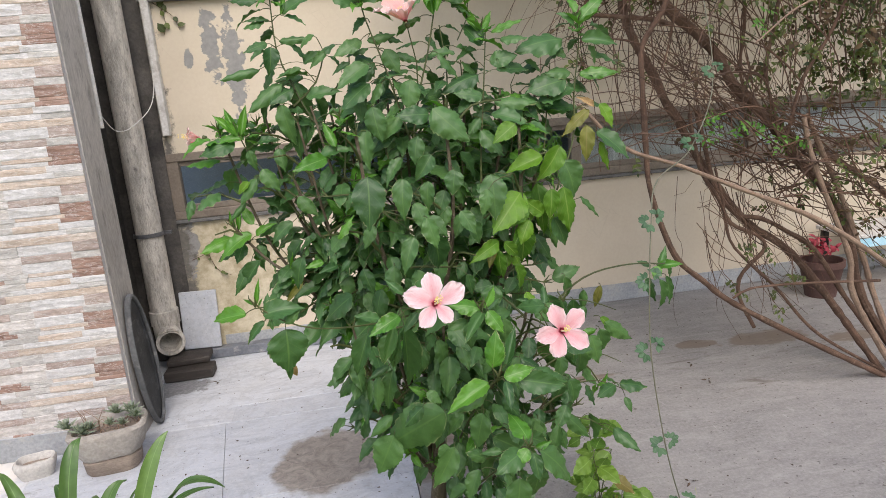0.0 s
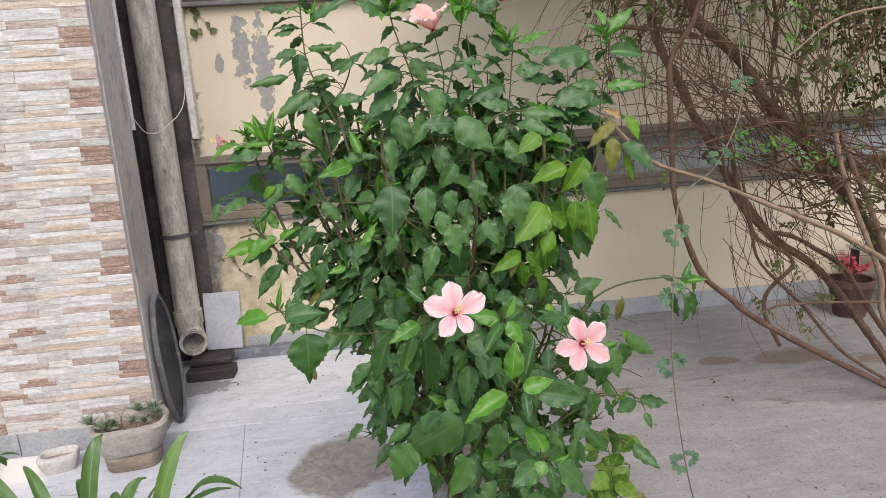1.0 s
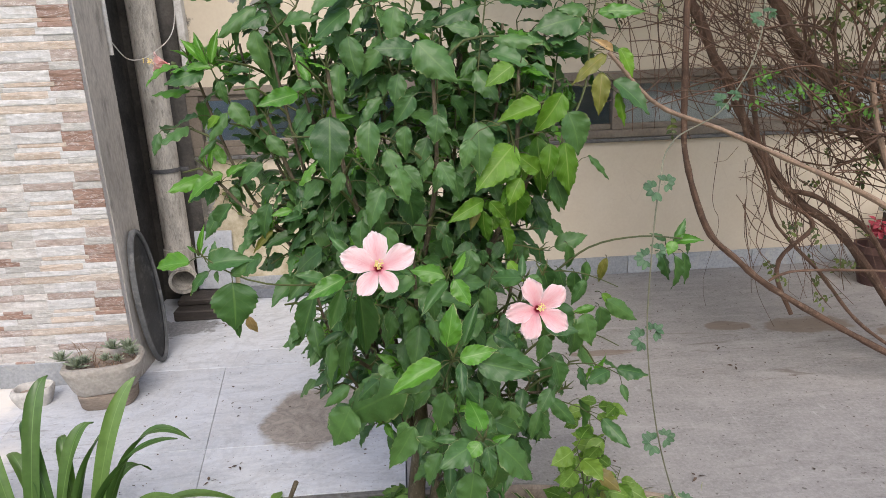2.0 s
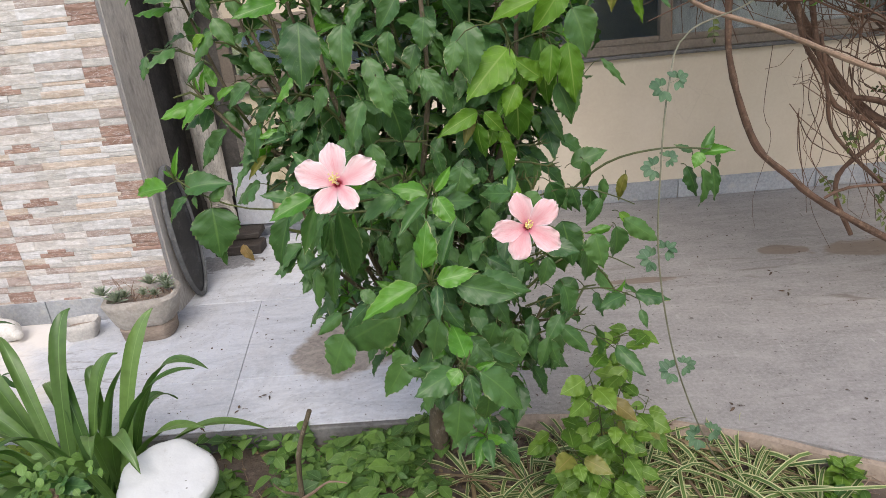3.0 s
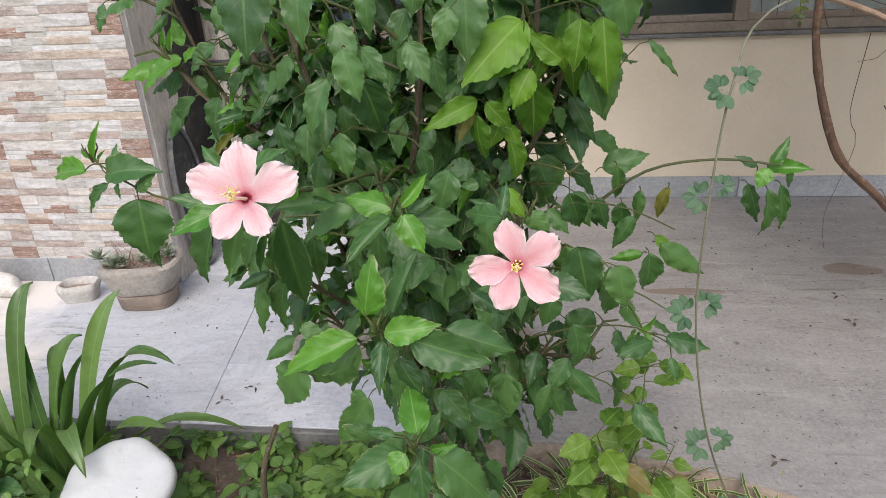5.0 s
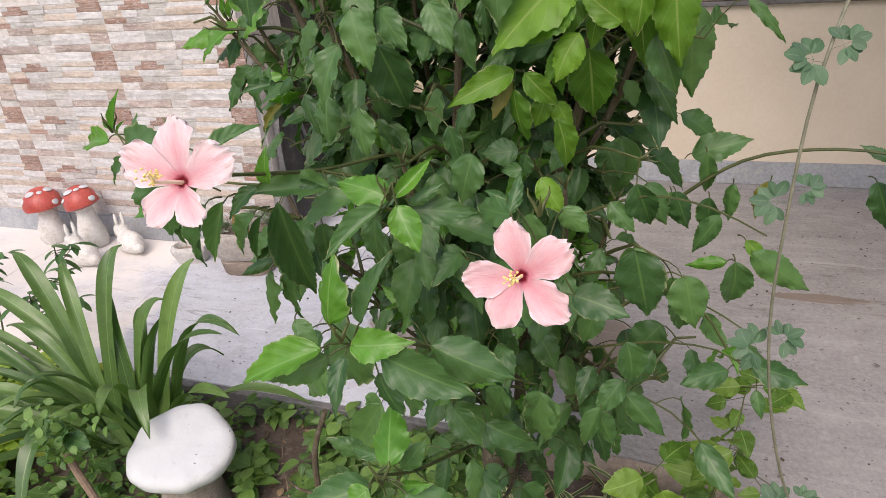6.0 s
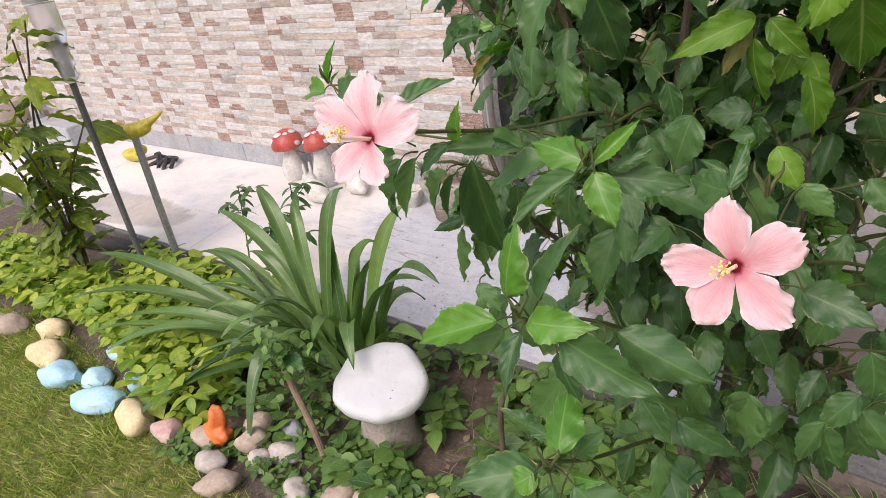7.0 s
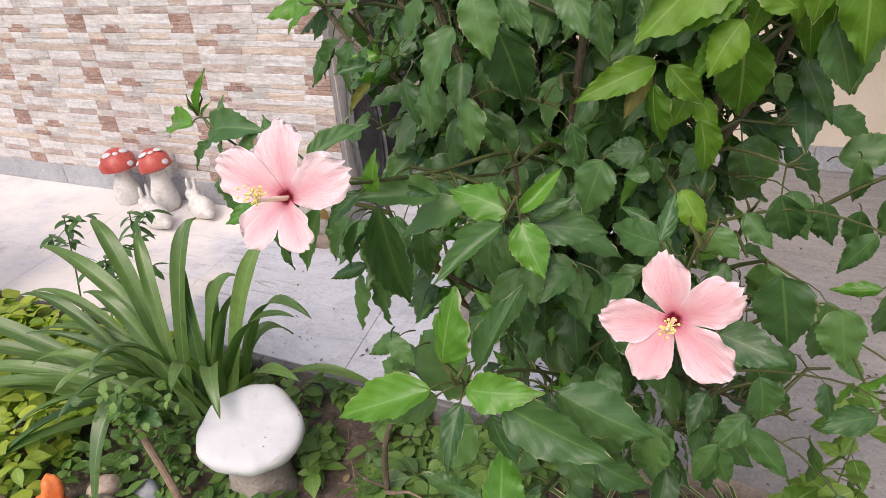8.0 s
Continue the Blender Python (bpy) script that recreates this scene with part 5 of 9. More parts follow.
placed((0.231, 1.680, 0.968), (0.261, 1.680, 0.957), 1, 1.20)
# left flower
placed((-0.062, 1.280, 1.039), (-0.124, 1.240, 1.022), 2, 0.85)
placed((-0.100, 1.320, 1.024), (-0.148, 1.300, 1.046), 1, 0.80)
placed((-0.051, 1.270, 1.085), (-0.083, 1.270, 1.116), 1, 0.80)
placed((-0.031, 1.270, 1.080), (0.011, 1.310, 1.107), 1, 0.85, 3)
placed((-0.127, 1.360, 0.984), (-0.166, 1.340, 0.891), 0, 0.80)
placed((-0.073, 1.330, 1.003), (-0.103, 1.310, 0.927), 0, 0.75, 3)
placed((-0.049, 1.400, 0.975), (-0.042, 1.420, 0.809), 0, 0.75, 3)
placed((-0.063, 1.380, 0.964), (-0.087, 1.370, 0.900), 1, 0.50, 3)
placed((-0.068, 1.420, 0.952), (-0.072, 1.410, 0.871), 0, 0.55)
placed((-0.089, 1.420, 0.880), (-0.139, 1.400, 0.867), 0, 0.65)
placed((-0.115, 1.440, 0.850), (-0.134, 1.420, 0.764), 0, 0.60)
placed((-0.080, 1.460, 0.853), (-0.116, 1.440, 0.758), 0, 0.80)
placed((-0.092, 1.480, 0.729), (-0.157, 1.470, 0.693), 0, 0.75)
placed((0.039, 1.380, 1.008), (-0.028, 1.310, 1.029), 0, 0.65)
placed((0.058, 1.400, 0.989), (-0.009, 1.360, 0.978), 0, 1.00)
placed((-0.028, 1.460, 0.920), (-0.026, 1.450, 0.842), 0, 0.80)
# upper node
placed((0.118, 1.370, 1.001), (0.054, 1.370, 1.029), 2, 1.15)
placed((0.056, 1.400, 1.000), (0.002, 1.420, 1.010), 1, 0.60)
placed((0.124, 1.370, 1.002), (0.163, 1.400, 1.040), 2, 0.75, 3)
placed((0.130, 1.360, 0.998), (0.159, 1.330, 0.956), 2, 1.20)
placed((0.117, 1.350, 0.998), (0.063, 1.290, 0.965), 1, 0.75, 3)
placed((0.131, 1.390, 0.987), (0.172, 1.400, 1.010), 1, 0.65)
placed((0.126, 1.400, 0.975), (0.205, 1.420, 0.970), 0, 0.90)
placed((0.092, 1.400, 0.965), (0.043, 1.380, 0.965), 0, 1.00)
placed((0.093, 1.380, 0.972), (0.086, 1.360, 0.909), 0, 1.00)
# right flower
placed((0.266, 1.330, 1.002), (0.196, 1.345, 0.954), 1, 0.95)
placed((0.259, 1.360, 0.993), (0.193, 1.400, 0.984), 1, 0.75)
placed((0.257, 1.360, 0.994), (0.264, 1.380, 1.038), 1, 0.65)
placed((0.281, 1.335, 1.004), (0.335, 1.320, 0.998), 2, 1.00)
placed((0.277, 1.340, 0.993), (0.302, 1.340, 1.026), 1, 0.85)
placed((0.228, 1.330, 0.965), (0.132, 1.390, 0.837), 0, 1.00)
placed((0.240, 1.420, 0.985), (0.210, 1.420, 0.996), 1, 0.70)
placed((0.210, 1.420, 0.853), (0.261, 1.400, 0.829), 0, 0.90)
placed((0.314, 1.420, 0.869), (0.380, 1.400, 0.865), 0, 1.20)
placed((0.292, 1.480, 0.954), (0.321, 1.470, 0.920), 0, 1.30)
# mid node
placed((0.093, 1.220, 0.898), (0.007, 1.175, 0.876), 2, 0.80)
placed((0.091, 1.235, 0.877), (0.019, 1.200, 0.849), 0, 0.75)
placed((0.104, 1.225, 0.925), (0.118, 1.215, 1.000), 2, 1.00)
placed((0.135, 1.235, 0.924), (0.162, 1.250, 0.998), 1, 0.75, 3)
placed((0.126, 1.225, 0.903), (0.188, 1.210, 0.920), 2, 1.15)
placed((0.126, 1.210, 0.901), (0.123, 1.160, 0.868), 0, 0.75)
placed((0.153, 1.230, 0.892), (0.252, 1.206, 0.874), 0, 0.90)
placed((0.191, 1.270, 0.882), (0.280, 1.260, 0.852), 0, 0.95)
placed((0.132, 1.260, 0.845), (0.155, 1.240, 0.797), 0, 1.00)
placed((0.026, 1.440, 0.738), (-0.144, 1.490, 0.636), 0, 1.00)
placed((-0.093, 1.490, 0.673), (-0.146, 1.480, 0.568), 0, 1.15)
placed((-0.019, 1.340, 0.841), (0.016, 1.330, 0.818), 0, 1.00)
# low node
placed((0.160, 1.200, 0.776), (0.142, 1.260, 0.820), 2, 1.00)
placed((0.149, 1.180, 0.766), (0.082, 1.130, 0.770), 0, 1.10)
placed((0.151, 1.170, 0.773), (0.126, 1.150, 0.754), 2, 1.30)
placed((0.164, 1.180, 0.757), (0.171, 1.155, 0.704), 0, 0.85)
placed((0.181, 1.190, 0.755), (0.266, 1.190, 0.678), 0, 0.85)
placed((0.144, 1.220, 0.681), (0.131, 1.200, 0.589), 0, 1.00)
placed((0.194, 1.260, 0.666), (0.189, 1.260, 0.594), 0, 1.30)
placed((0.174, 1.200, 0.754), (0.205, 1.190, 0.770), 2, 0.90)
placed((0.088, 1.280, 0.698), (0.052, 1.260, 0.734), 0, 0.90)
# lower right
placed((0.166, 1.380, 0.707), (0.211, 1.360, 0.664), 0, 1.15)
placed((0.203, 1.400, 0.671), (0.277, 1.400, 0.632), 0, 0.95)
placed((0.256, 1.500, 0.655), (0.254, 1.480, 0.568), 0, 1.20)
placed((0.368, 1.580, 0.635), (0.330, 1.550, 0.581), 1, 1.00)
placed((0.370, 1.600, 0.596), (0.439, 1.577, 0.523), 0, 0.75)
placed((0.338, 1.560, 0.592), (0.310, 1.530, 0.525), 0, 0.80)
placed((0.336, 1.560, 0.585), (0.361, 1.550, 0.513), 0, 0.85)
placed((0.407, 1.660, 0.639), (0.376, 1.620, 0.584), 1, 0.90)
placed((0.418, 1.700, 0.664), (0.359, 1.680, 0.592), 0, 1.20)
placed((0.367, 1.720, 0.786), (0.390, 1.740, 0.635), 0, 0.95)
placed((0.366, 1.700, 0.903), (0.399, 1.700, 0.827), 0, 1.20)
placed((0.423, 1.760, 0.870), (0.450, 1.760, 0.799), 0, 0.90)
placed((0.442, 1.680, 0.767), (0.466, 1.680, 0.648), 0, 0.95)
placed((0.429, 1.720, 0.740), (0.449, 1.720, 0.657), 0, 0.90)
placed((0.514, 1.700, 0.786), (0.528, 1.700, 0.699), 0, 1.10)
placed((0.538, 1.720, 0.794), (0.634, 1.717, 0.725), 0, 0.75)
placed((0.528, 1.730, 0.808), (0.563, 1.720, 0.777), 3, 0.90)
placed((0.503, 1.700, 0.785), (0.444, 1.690, 0.778), 2, 0.70)
placed((0.489, 1.740, 0.842), (0.447, 1.730, 0.780), 1, 0.80)
placed((0.508, 1.800, 0.871), (0.498, 1.800, 0.800), 0, 0.70)
placed((0.560, 1.800, 0.879), (0.532, 1.800, 0.806), 5, 0.70)
placed((0.467, 1.840, 0.909), (0.479, 1.840, 0.829), 0, 0.70)
placed((0.447, 1.900, 0.885), (0.535, 1.880, 0.923), 0, 1.20)
# arm tip
placed((0.724, 1.770, 0.921), (0.784, 1.740, 0.943), 2, 0.80)
placed((0.724, 1.770, 0.921), (0.750, 1.770, 0.984), 1, 0.70)
placed((0.718, 1.760, 0.927), (0.701, 1.740, 0.897), 2, 1.30)
placed((0.706, 1.780, 0.924), (0.667, 1.780, 0.947), 0, 0.70)
placed((0.723, 1.760, 0.888), (0.741, 1.750, 0.790), 0, 0.60)
placed((0.749, 1.770, 0.892), (0.770, 1.770, 0.797), 1, 0.50)
placed((0.695, 1.780, 0.890), (0.730, 1.770, 0.812), 0, 0.80)
placed((0.763, 1.780, 0.918), (0.773, 1.780, 0.878), 1, 0.60)
# far shoot
placed((-0.387, 1.490, 1.019), (-0.474, 1.500, 1.014), 2, 0.95)
placed((-0.350, 1.480, 1.015), (-0.264, 1.470, 1.043), 1, 1.10)
placed((-0.345, 1.490, 1.027), (-0.337, 1.500, 1.060), 1, 0.90)
placed((-0.349, 1.480, 1.001), (-0.398, 1.460, 0.964), 1, 0.70)
placed((-0.306, 1.480, 0.976), (-0.301, 1.460, 0.872), 0, 1.50, 2)
placed((-0.333, 1.480, 1.001), (-0.337, 1.470, 0.978), 1, 1.00)
placed((-0.308, 1.480, 0.991), (-0.270, 1.470, 1.020), 0, 1.00)
placed((-0.361, 1.480, 1.040), (-0.349, 1.490, 1.097), 2, 0.50, 3)
placed((-0.363, 1.480, 1.040), (-0.390, 1.490, 1.056), 2, 0.60, 3)
placed((-0.357, 1.480, 1.036), (-0.347, 1.490, 1.053), 2, 0.60, 3)
placed((-0.311, 1.500, 0.895), (-0.314, 1.500, 0.840), 0, 0.60)
# outer left shoot
placed((-0.467, 1.930, 1.117), (-0.554, 1.880, 1.109), 2, 0.85)
placed((-0.441, 1.930, 1.097), (-0.464, 1.900, 1.048), 1, 1.10)
placed((-0.403, 1.930, 1.087), (-0.384, 1.910, 1.043), 1, 1.10)
placed((-0.427, 1.920, 1.042), (-0.479, 1.880, 0.959), 0, 0.60)
placed((-0.338, 1.900, 1.152), (-0.393, 1.880, 1.124), 1, 0.90)
placed((-0.454, 1.930, 1.134), (-0.473, 1.950, 1.195), 2, 0.50, 3)
placed((-0.447, 1.930, 1.137), (-0.441, 1.950, 1.199), 2, 0.60, 3)
placed((-0.400, 1.900, 1.048), (-0.468, 1.890, 0.972), 0, 0.85)
placed((-0.281, 1.800, 0.997), (-0.342, 1.780, 0.948), 5, 0.50)
placed((-0.216, 1.720, 1.064), (-0.262, 1.700, 1.059), 2, 0.80)
placed((-0.153, 1.720, 0.965), (-0.253, 1.745, 0.898), 0, 0.90)
placed((0.128, 1.560, 1.029), (0.142, 1.560, 0.971), 0, 0.85)
placed((0.178, 1.500, 1.011), (0.158, 1.480, 0.946), 0, 1.20)
placed((0.331, 1.860, 0.928), (0.338, 1.840, 0.814), 0, 1.20)
placed((0.382, 1.760, 0.885), (0.410, 1.740, 0.816), 0, 1.15)
placed((0.417, 1.800, 0.854), (0.434, 1.800, 0.790), 0, 0.90)
placed((0.329, 1.700, 0.873), (0.370, 1.680, 0.833), 0, 1.10)
placed((0.475, 1.800, 0.847), (0.479, 1.800, 0.769), 0, 1.00)
placed((0.375, 1.580, 0.854), (0.401, 1.560, 0.748), 0, 1.10)
placed((0.442, 1.580, 0.820), (0.460, 1.560, 0.740), 0, 1.25)
placed((0.371, 1.560, 0.717), (0.396, 1.548, 0.647), 1, 1.20)
placed((0.333, 1.500, 0.810), (0.324, 1.480, 0.750), 0, 1.10)
placed((0.513, 1.600, 0.661), (0.450, 1.560, 0.668), 0, 1.00)
# tops left
placed((-0.273, 1.860, 1.744), (-0.281, 1.880, 1.809), 2, 1.20)
placed((-0.304, 1.860, 1.727), (-0.374, 1.860, 1.747), 1, 0.80)
placed((-0.247, 1.860, 1.692), (-0.153, 1.840, 1.754), 1, 0.65)
placed((-0.251, 1.860, 1.690), (-0.231, 1.880, 1.757), 2, 0.40, 3)
placed((-0.282, 1.860, 1.676), (-0.344, 1.840, 1.692), 1, 0.50)
placed((-0.293, 1.850, 1.622), (-0.352, 1.820, 1.610), 1, 0.80)
placed((-0.264, 1.860, 1.627), (-0.185, 1.840, 1.634), 0, 0.60)
placed((-0.284, 1.820, 1.610), (-0.284, 1.800, 1.541), 0, 1.20)
placed((-0.321, 1.850, 1.559), (-0.424, 1.820, 1.554), 1, 0.50)
placed((-0.209, 1.860, 1.566), (-0.150, 1.840, 1.603), 0, 0.90)
placed((-0.211, 1.840, 1.479), (-0.129, 1.800, 1.503), 1, 0.95)
placed((-0.243, 1.840, 1.504), (-0.308, 1.800, 1.484), 1, 1.10)
placed((-0.269, 1.840, 1.520), (-0.370, 1.800, 1.469), 0, 0.70)
placed((-0.306, 1.840, 1.507), (-0.338, 1.820, 1.420), 0, 0.50)
placed((-0.275, 1.820, 1.467), (-0.265, 1.800, 1.357), 0, 0.90)
placed((-0.234, 1.840, 1.432), (-0.264, 1.820, 1.318), 0, 0.80)
placed((-0.209, 1.840, 1.415), (-0.232, 1.820, 1.351), 0, 1.00)
placed((-0.240, 1.860, 1.520), (-0.209, 1.860, 1.420), 0, 1.00)
placed((-0.408, 1.860, 1.399), (-0.455, 1.860, 1.461), 2, 0.80, 3)
placed((-0.402, 1.860, 1.395), (-0.429, 1.870, 1.475), 2, 0.70, 3)
placed((-0.393, 1.860, 1.398), (-0.371, 1.870, 1.478), 2, 0.70, 3)
placed((-0.412, 1.860, 1.381), (-0.500, 1.820, 1.364), 1, 1.00)
placed((-0.391, 1.860, 1.388), (-0.468, 1.840, 1.400), 2, 0.70)
placed((-0.354, 1.860, 1.374), (-0.295, 1.840, 1.390), 1, 1.00)
placed((-0.377, 1.850, 1.358), (-0.369, 1.840, 1.300), 0, 1.00)
placed((-0.299, 1.820, 1.358), (-0.292, 1.800, 1.298), 0, 1.00)
placed((-0.176, 1.720, 1.327), (-0.253, 1.660, 1.312), 2, 0.85)
placed((-0.193, 1.740, 1.334), (-0.109, 1.720, 1.358), 1, 0.80)
placed((-0.151, 1.720, 1.352), (-0.172, 1.740, 1.424), 2, 0.60)
placed((-0.348, 1.820, 1.308), (-0.310, 1.800, 1.249), 0, 1.10)
placed((-0.371, 1.860, 1.282), (-0.434, 1.840, 1.224), 0, 0.80)
placed((-0.390, 1.860, 1.274), (-0.426, 1.850, 1.244), 3, 1.00)
placed((-0.410, 1.880, 1.217), (-0.465, 1.860, 1.176), 1, 0.50)
placed((-0.403, 1.900, 1.152), (-0.435, 1.920, 1.213), 2, 0.70)
placed((-0.411, 1.900, 1.126), (-0.511, 1.860, 1.093), 2, 0.95)
placed((-0.396, 1.880, 1.122), (-0.345, 1.880, 1.164), 2, 0.70)
placed((-0.287, 1.800, 1.163), (-0.356, 1.780, 1.126), 0, 1.00)
placed((-0.261, 1.760, 1.233), (-0.220, 1.740, 1.180), 0, 1.00)
# tops middle
placed((-0.068, 1.720, 1.685), (-0.124, 1.700, 1.726), 1, 1.40)
placed((-0.053, 1.720, 1.695), (0.027, 1.700, 1.728), 1, 1.10)
placed((-0.038, 1.720, 1.716), (0.045, 1.720, 1.767), 1, 1.00)
placed((-0.048, 1.730, 1.723), (-0.071, 1.760, 1.793), 2, 0.80)
placed((-0.044, 1.740, 1.601), (0.024, 1.720, 1.613), 0, 0.70)
placed((-0.059, 1.740, 1.602), (-0.128, 1.700, 1.574), 0, 0.80)
placed((-0.049, 1.720, 1.544), (-0.133, 1.680, 1.498), 0, 0.95)
placed((-0.052, 1.720, 1.498), (-0.130, 1.680, 1.450), 1, 0.95)
placed((-0.004, 1.720, 1.576), (0.022, 1.700, 1.515), 0, 1.20)
placed((0.048, 1.680, 1.499), (0.024, 1.660, 1.424), 0, 1.20)
placed((0.053, 1.700, 1.488), (0.089, 1.690, 1.444), 0, 1.20)
placed((-0.053, 1.660, 1.442), (-0.048, 1.640, 1.355), 0, 1.10)
placed((-0.073, 1.660, 1.388), (-0.094, 1.620, 1.302), 0, 1.00)
placed((0.014, 1.680, 1.415), (-0.029, 1.660, 1.362), 0, 1.10)
placed((-0.088, 1.500, 1.292), (-0.090, 1.454, 1.182), 0, 1.10)
placed((-0.012, 1.500, 1.281), (-0.026, 1.460, 1.198), 0, 1.10)
placed((0.083, 1.660, 1.411), (0.004, 1.620, 1.421), 1, 1.00)
placed((0.088, 1.640, 1.425), (0.163, 1.600, 1.342), 0, 1.20)
placed((0.049, 1.660, 1.363), (0.027, 1.640, 1.299), 0, 1.20)
placed((0.129, 1.760, 1.653), (0.121, 1.800, 1.768), 2, 0.70, 3)
placed((0.138, 1.760, 1.660), (0.167, 1.780, 1.745), 2, 0.70, 3)
placed((0.169, 1.760, 1.682), (0.226, 1.740, 1.722), 1, 1.20)
placed((0.244, 1.780, 1.608), (0.200, 1.800, 1.683), 2, 0.55)
placed((0.251, 1.780, 1.608), (0.288, 1.800, 1.667), 2, 0.55)
placed((0.247, 1.770, 1.571), (0.202, 1.780, 1.637), 1, 1.35)
placed((0.279, 1.780, 1.601), (0.355, 1.760, 1.642), 2, 0.50)
placed((0.267, 1.770, 1.528), (0.332, 1.740, 1.549), 1, 1.10)
placed((0.233, 1.760, 1.499), (0.124, 1.720, 1.481), 0, 0.90)
placed((0.178, 1.780, 1.555), (0.094, 1.760, 1.575), 1, 0.80)
placed((0.230, 1.720, 1.442), (0.158, 1.700, 1.464), 0, 0.90)
placed((0.260, 1.720, 1.429), (0.364, 1.680, 1.427), 0, 0.70)
placed((0.247, 1.700, 1.398), (0.329, 1.640, 1.384), 1, 0.95)
placed((0.221, 1.720, 1.391), (0.178, 1.700, 1.354), 0, 0.90)
placed((0.215, 1.700, 1.360), (0.266, 1.660, 1.300), 0, 1.05)
placed((0.203, 1.560, 1.264), (0.206, 1.520, 1.160), 0, 1.00)
placed((0.127, 1.620, 1.277), (0.116, 1.600, 1.217), 0, 1.30)
placed((0.058, 1.600, 1.258), (0.042, 1.580, 1.190), 0, 1.10)
placed((0.076, 1.640, 1.317), (0.036, 1.620, 1.255), 0, 1.10)
placed((0.121, 1.540, 1.188), (0.153, 1.520, 1.134), 0, 1.10)
placed((0.035, 1.500, 1.187), (0.055, 1.480, 1.116), 0, 1.10)
# tops right
placed((0.290, 1.640, 1.371), (0.229, 1.620, 1.333), 3, 1.20)
placed((0.342, 1.600, 1.290), (0.250, 1.580, 1.267), 3, 1.00)
placed((0.388, 1.600, 1.311), (0.338, 1.580, 1.225), 3, 1.05)
placed((0.400, 1.620, 1.206), (0.412, 1.600, 1.087), 3, 0.90)
placed((0.415, 1.660, 1.266), (0.459, 1.640, 1.177), 0, 1.40)
placed((0.368, 1.620, 1.204), (0.363, 1.600, 1.129), 3, 1.10)
placed((0.383, 1.660, 1.123), (0.420, 1.640, 1.050), 0, 1.10)
placed((0.286, 1.580, 1.186), (0.229, 1.550, 1.134), 3, 1.20)
placed((0.344, 1.620, 1.144), (0.289, 1.600, 1.188), 3, 1.00)
placed((0.296, 1.580, 1.140), (0.261, 1.560, 1.090), 3, 1.20)
placed((0.492, 1.760, 1.153), (0.556, 1.750, 1.096), 0, 0.35)
placed((0.508, 1.800, 1.607), (0.469, 1.800, 1.649), 1, 1.30)
placed((0.521, 1.800, 1.614), (0.591, 1.790, 1.691), 2, 0.65)
placed((0.512, 1.800, 1.637), (0.501, 1.820, 1.692), 2, 1.00)
placed((0.473, 1.790, 1.573), (0.334, 1.740, 1.577), 1, 1.00)
placed((0.524, 1.790, 1.568), (0.620, 1.760, 1.568), 1, 0.85)
placed((0.482, 1.800, 1.526), (0.436, 1.800, 1.561), 0, 0.90)
placed((0.515, 1.790, 1.478), (0.615, 1.750, 1.490), 2, 0.60)
placed((0.491, 1.790, 1.487), (0.418, 1.770, 1.503), 0, 1.00)
placed((0.471, 1.780, 1.468), (0.361, 1.740, 1.454), 0, 1.10)
placed((0.494, 1.780, 1.441), (0.418, 1.750, 1.435), 1, 1.00)
placed((0.534, 1.780, 1.385), (0.446, 1.750, 1.333), 5, 0.60)
placed((0.520, 1.760, 1.344), (0.504, 1.730, 1.251), 5, 0.95)
placed((0.566, 1.780, 1.398), (0.602, 1.760, 1.334), 3, 0.90)
placed((0.566, 1.780, 1.297), (0.585, 1.760, 1.218), 3, 0.55)
placed((0.555, 1.780, 1.325), (0.642, 1.740, 1.257), 0, 0.90)
placed((0.550, 1.780, 1.391), (0.505, 1.780, 1.424), 4, 0.70)
# beside the left flower
placed((0.007, 1.310, 1.036), (0.009, 1.300, 1.077), 2, 0.85)
placed((-0.022, 1.330, 1.024), (-0.058, 1.300, 1.000), 0, 0.80)
placed((-0.075, 1.380, 0.966), (-0.108, 1.360, 0.911), 0, 1.20)
placed((-0.069, 1.420, 0.926), (-0.077, 1.410, 0.870), 0, 1.00)
placed((0.009, 1.360, 1.020), (0.041, 1.360, 1.010), 1, 0.80)
placed((-0.013, 1.360, 1.014), (0.014, 1.370, 1.027), 0, 0.70)
# lower left, dark
placed((0.041, 1.420, 0.657), (-0.013, 1.400, 0.561), 0, 0.90)
placed((0.025, 1.440, 0.658), (0.006, 1.430, 0.613), 0, 1.00)
placed((0.141, 1.460, 0.645), (0.268, 1.460, 0.562), 0, 0.80)
placed((0.112, 1.400, 0.743), (0.081, 1.390, 0.649), 0, 0.90)
placed((0.267, 1.500, 0.651), (0.243, 1.490, 0.564), 0, 1.00)
placed((0.220, 1.440, 0.703), (0.191, 1.440, 0.631), 0, 1.00)
placed((-0.024, 1.400, 0.780), (-0.079, 1.400, 0.737), 0, 0.90)
placed((0.119, 1.260, 0.723), (0.073, 1.260, 0.730), 1, 0.80)
placed((0.156, 1.240, 0.733), (0.180, 1.240, 0.774), 1, 0.90)
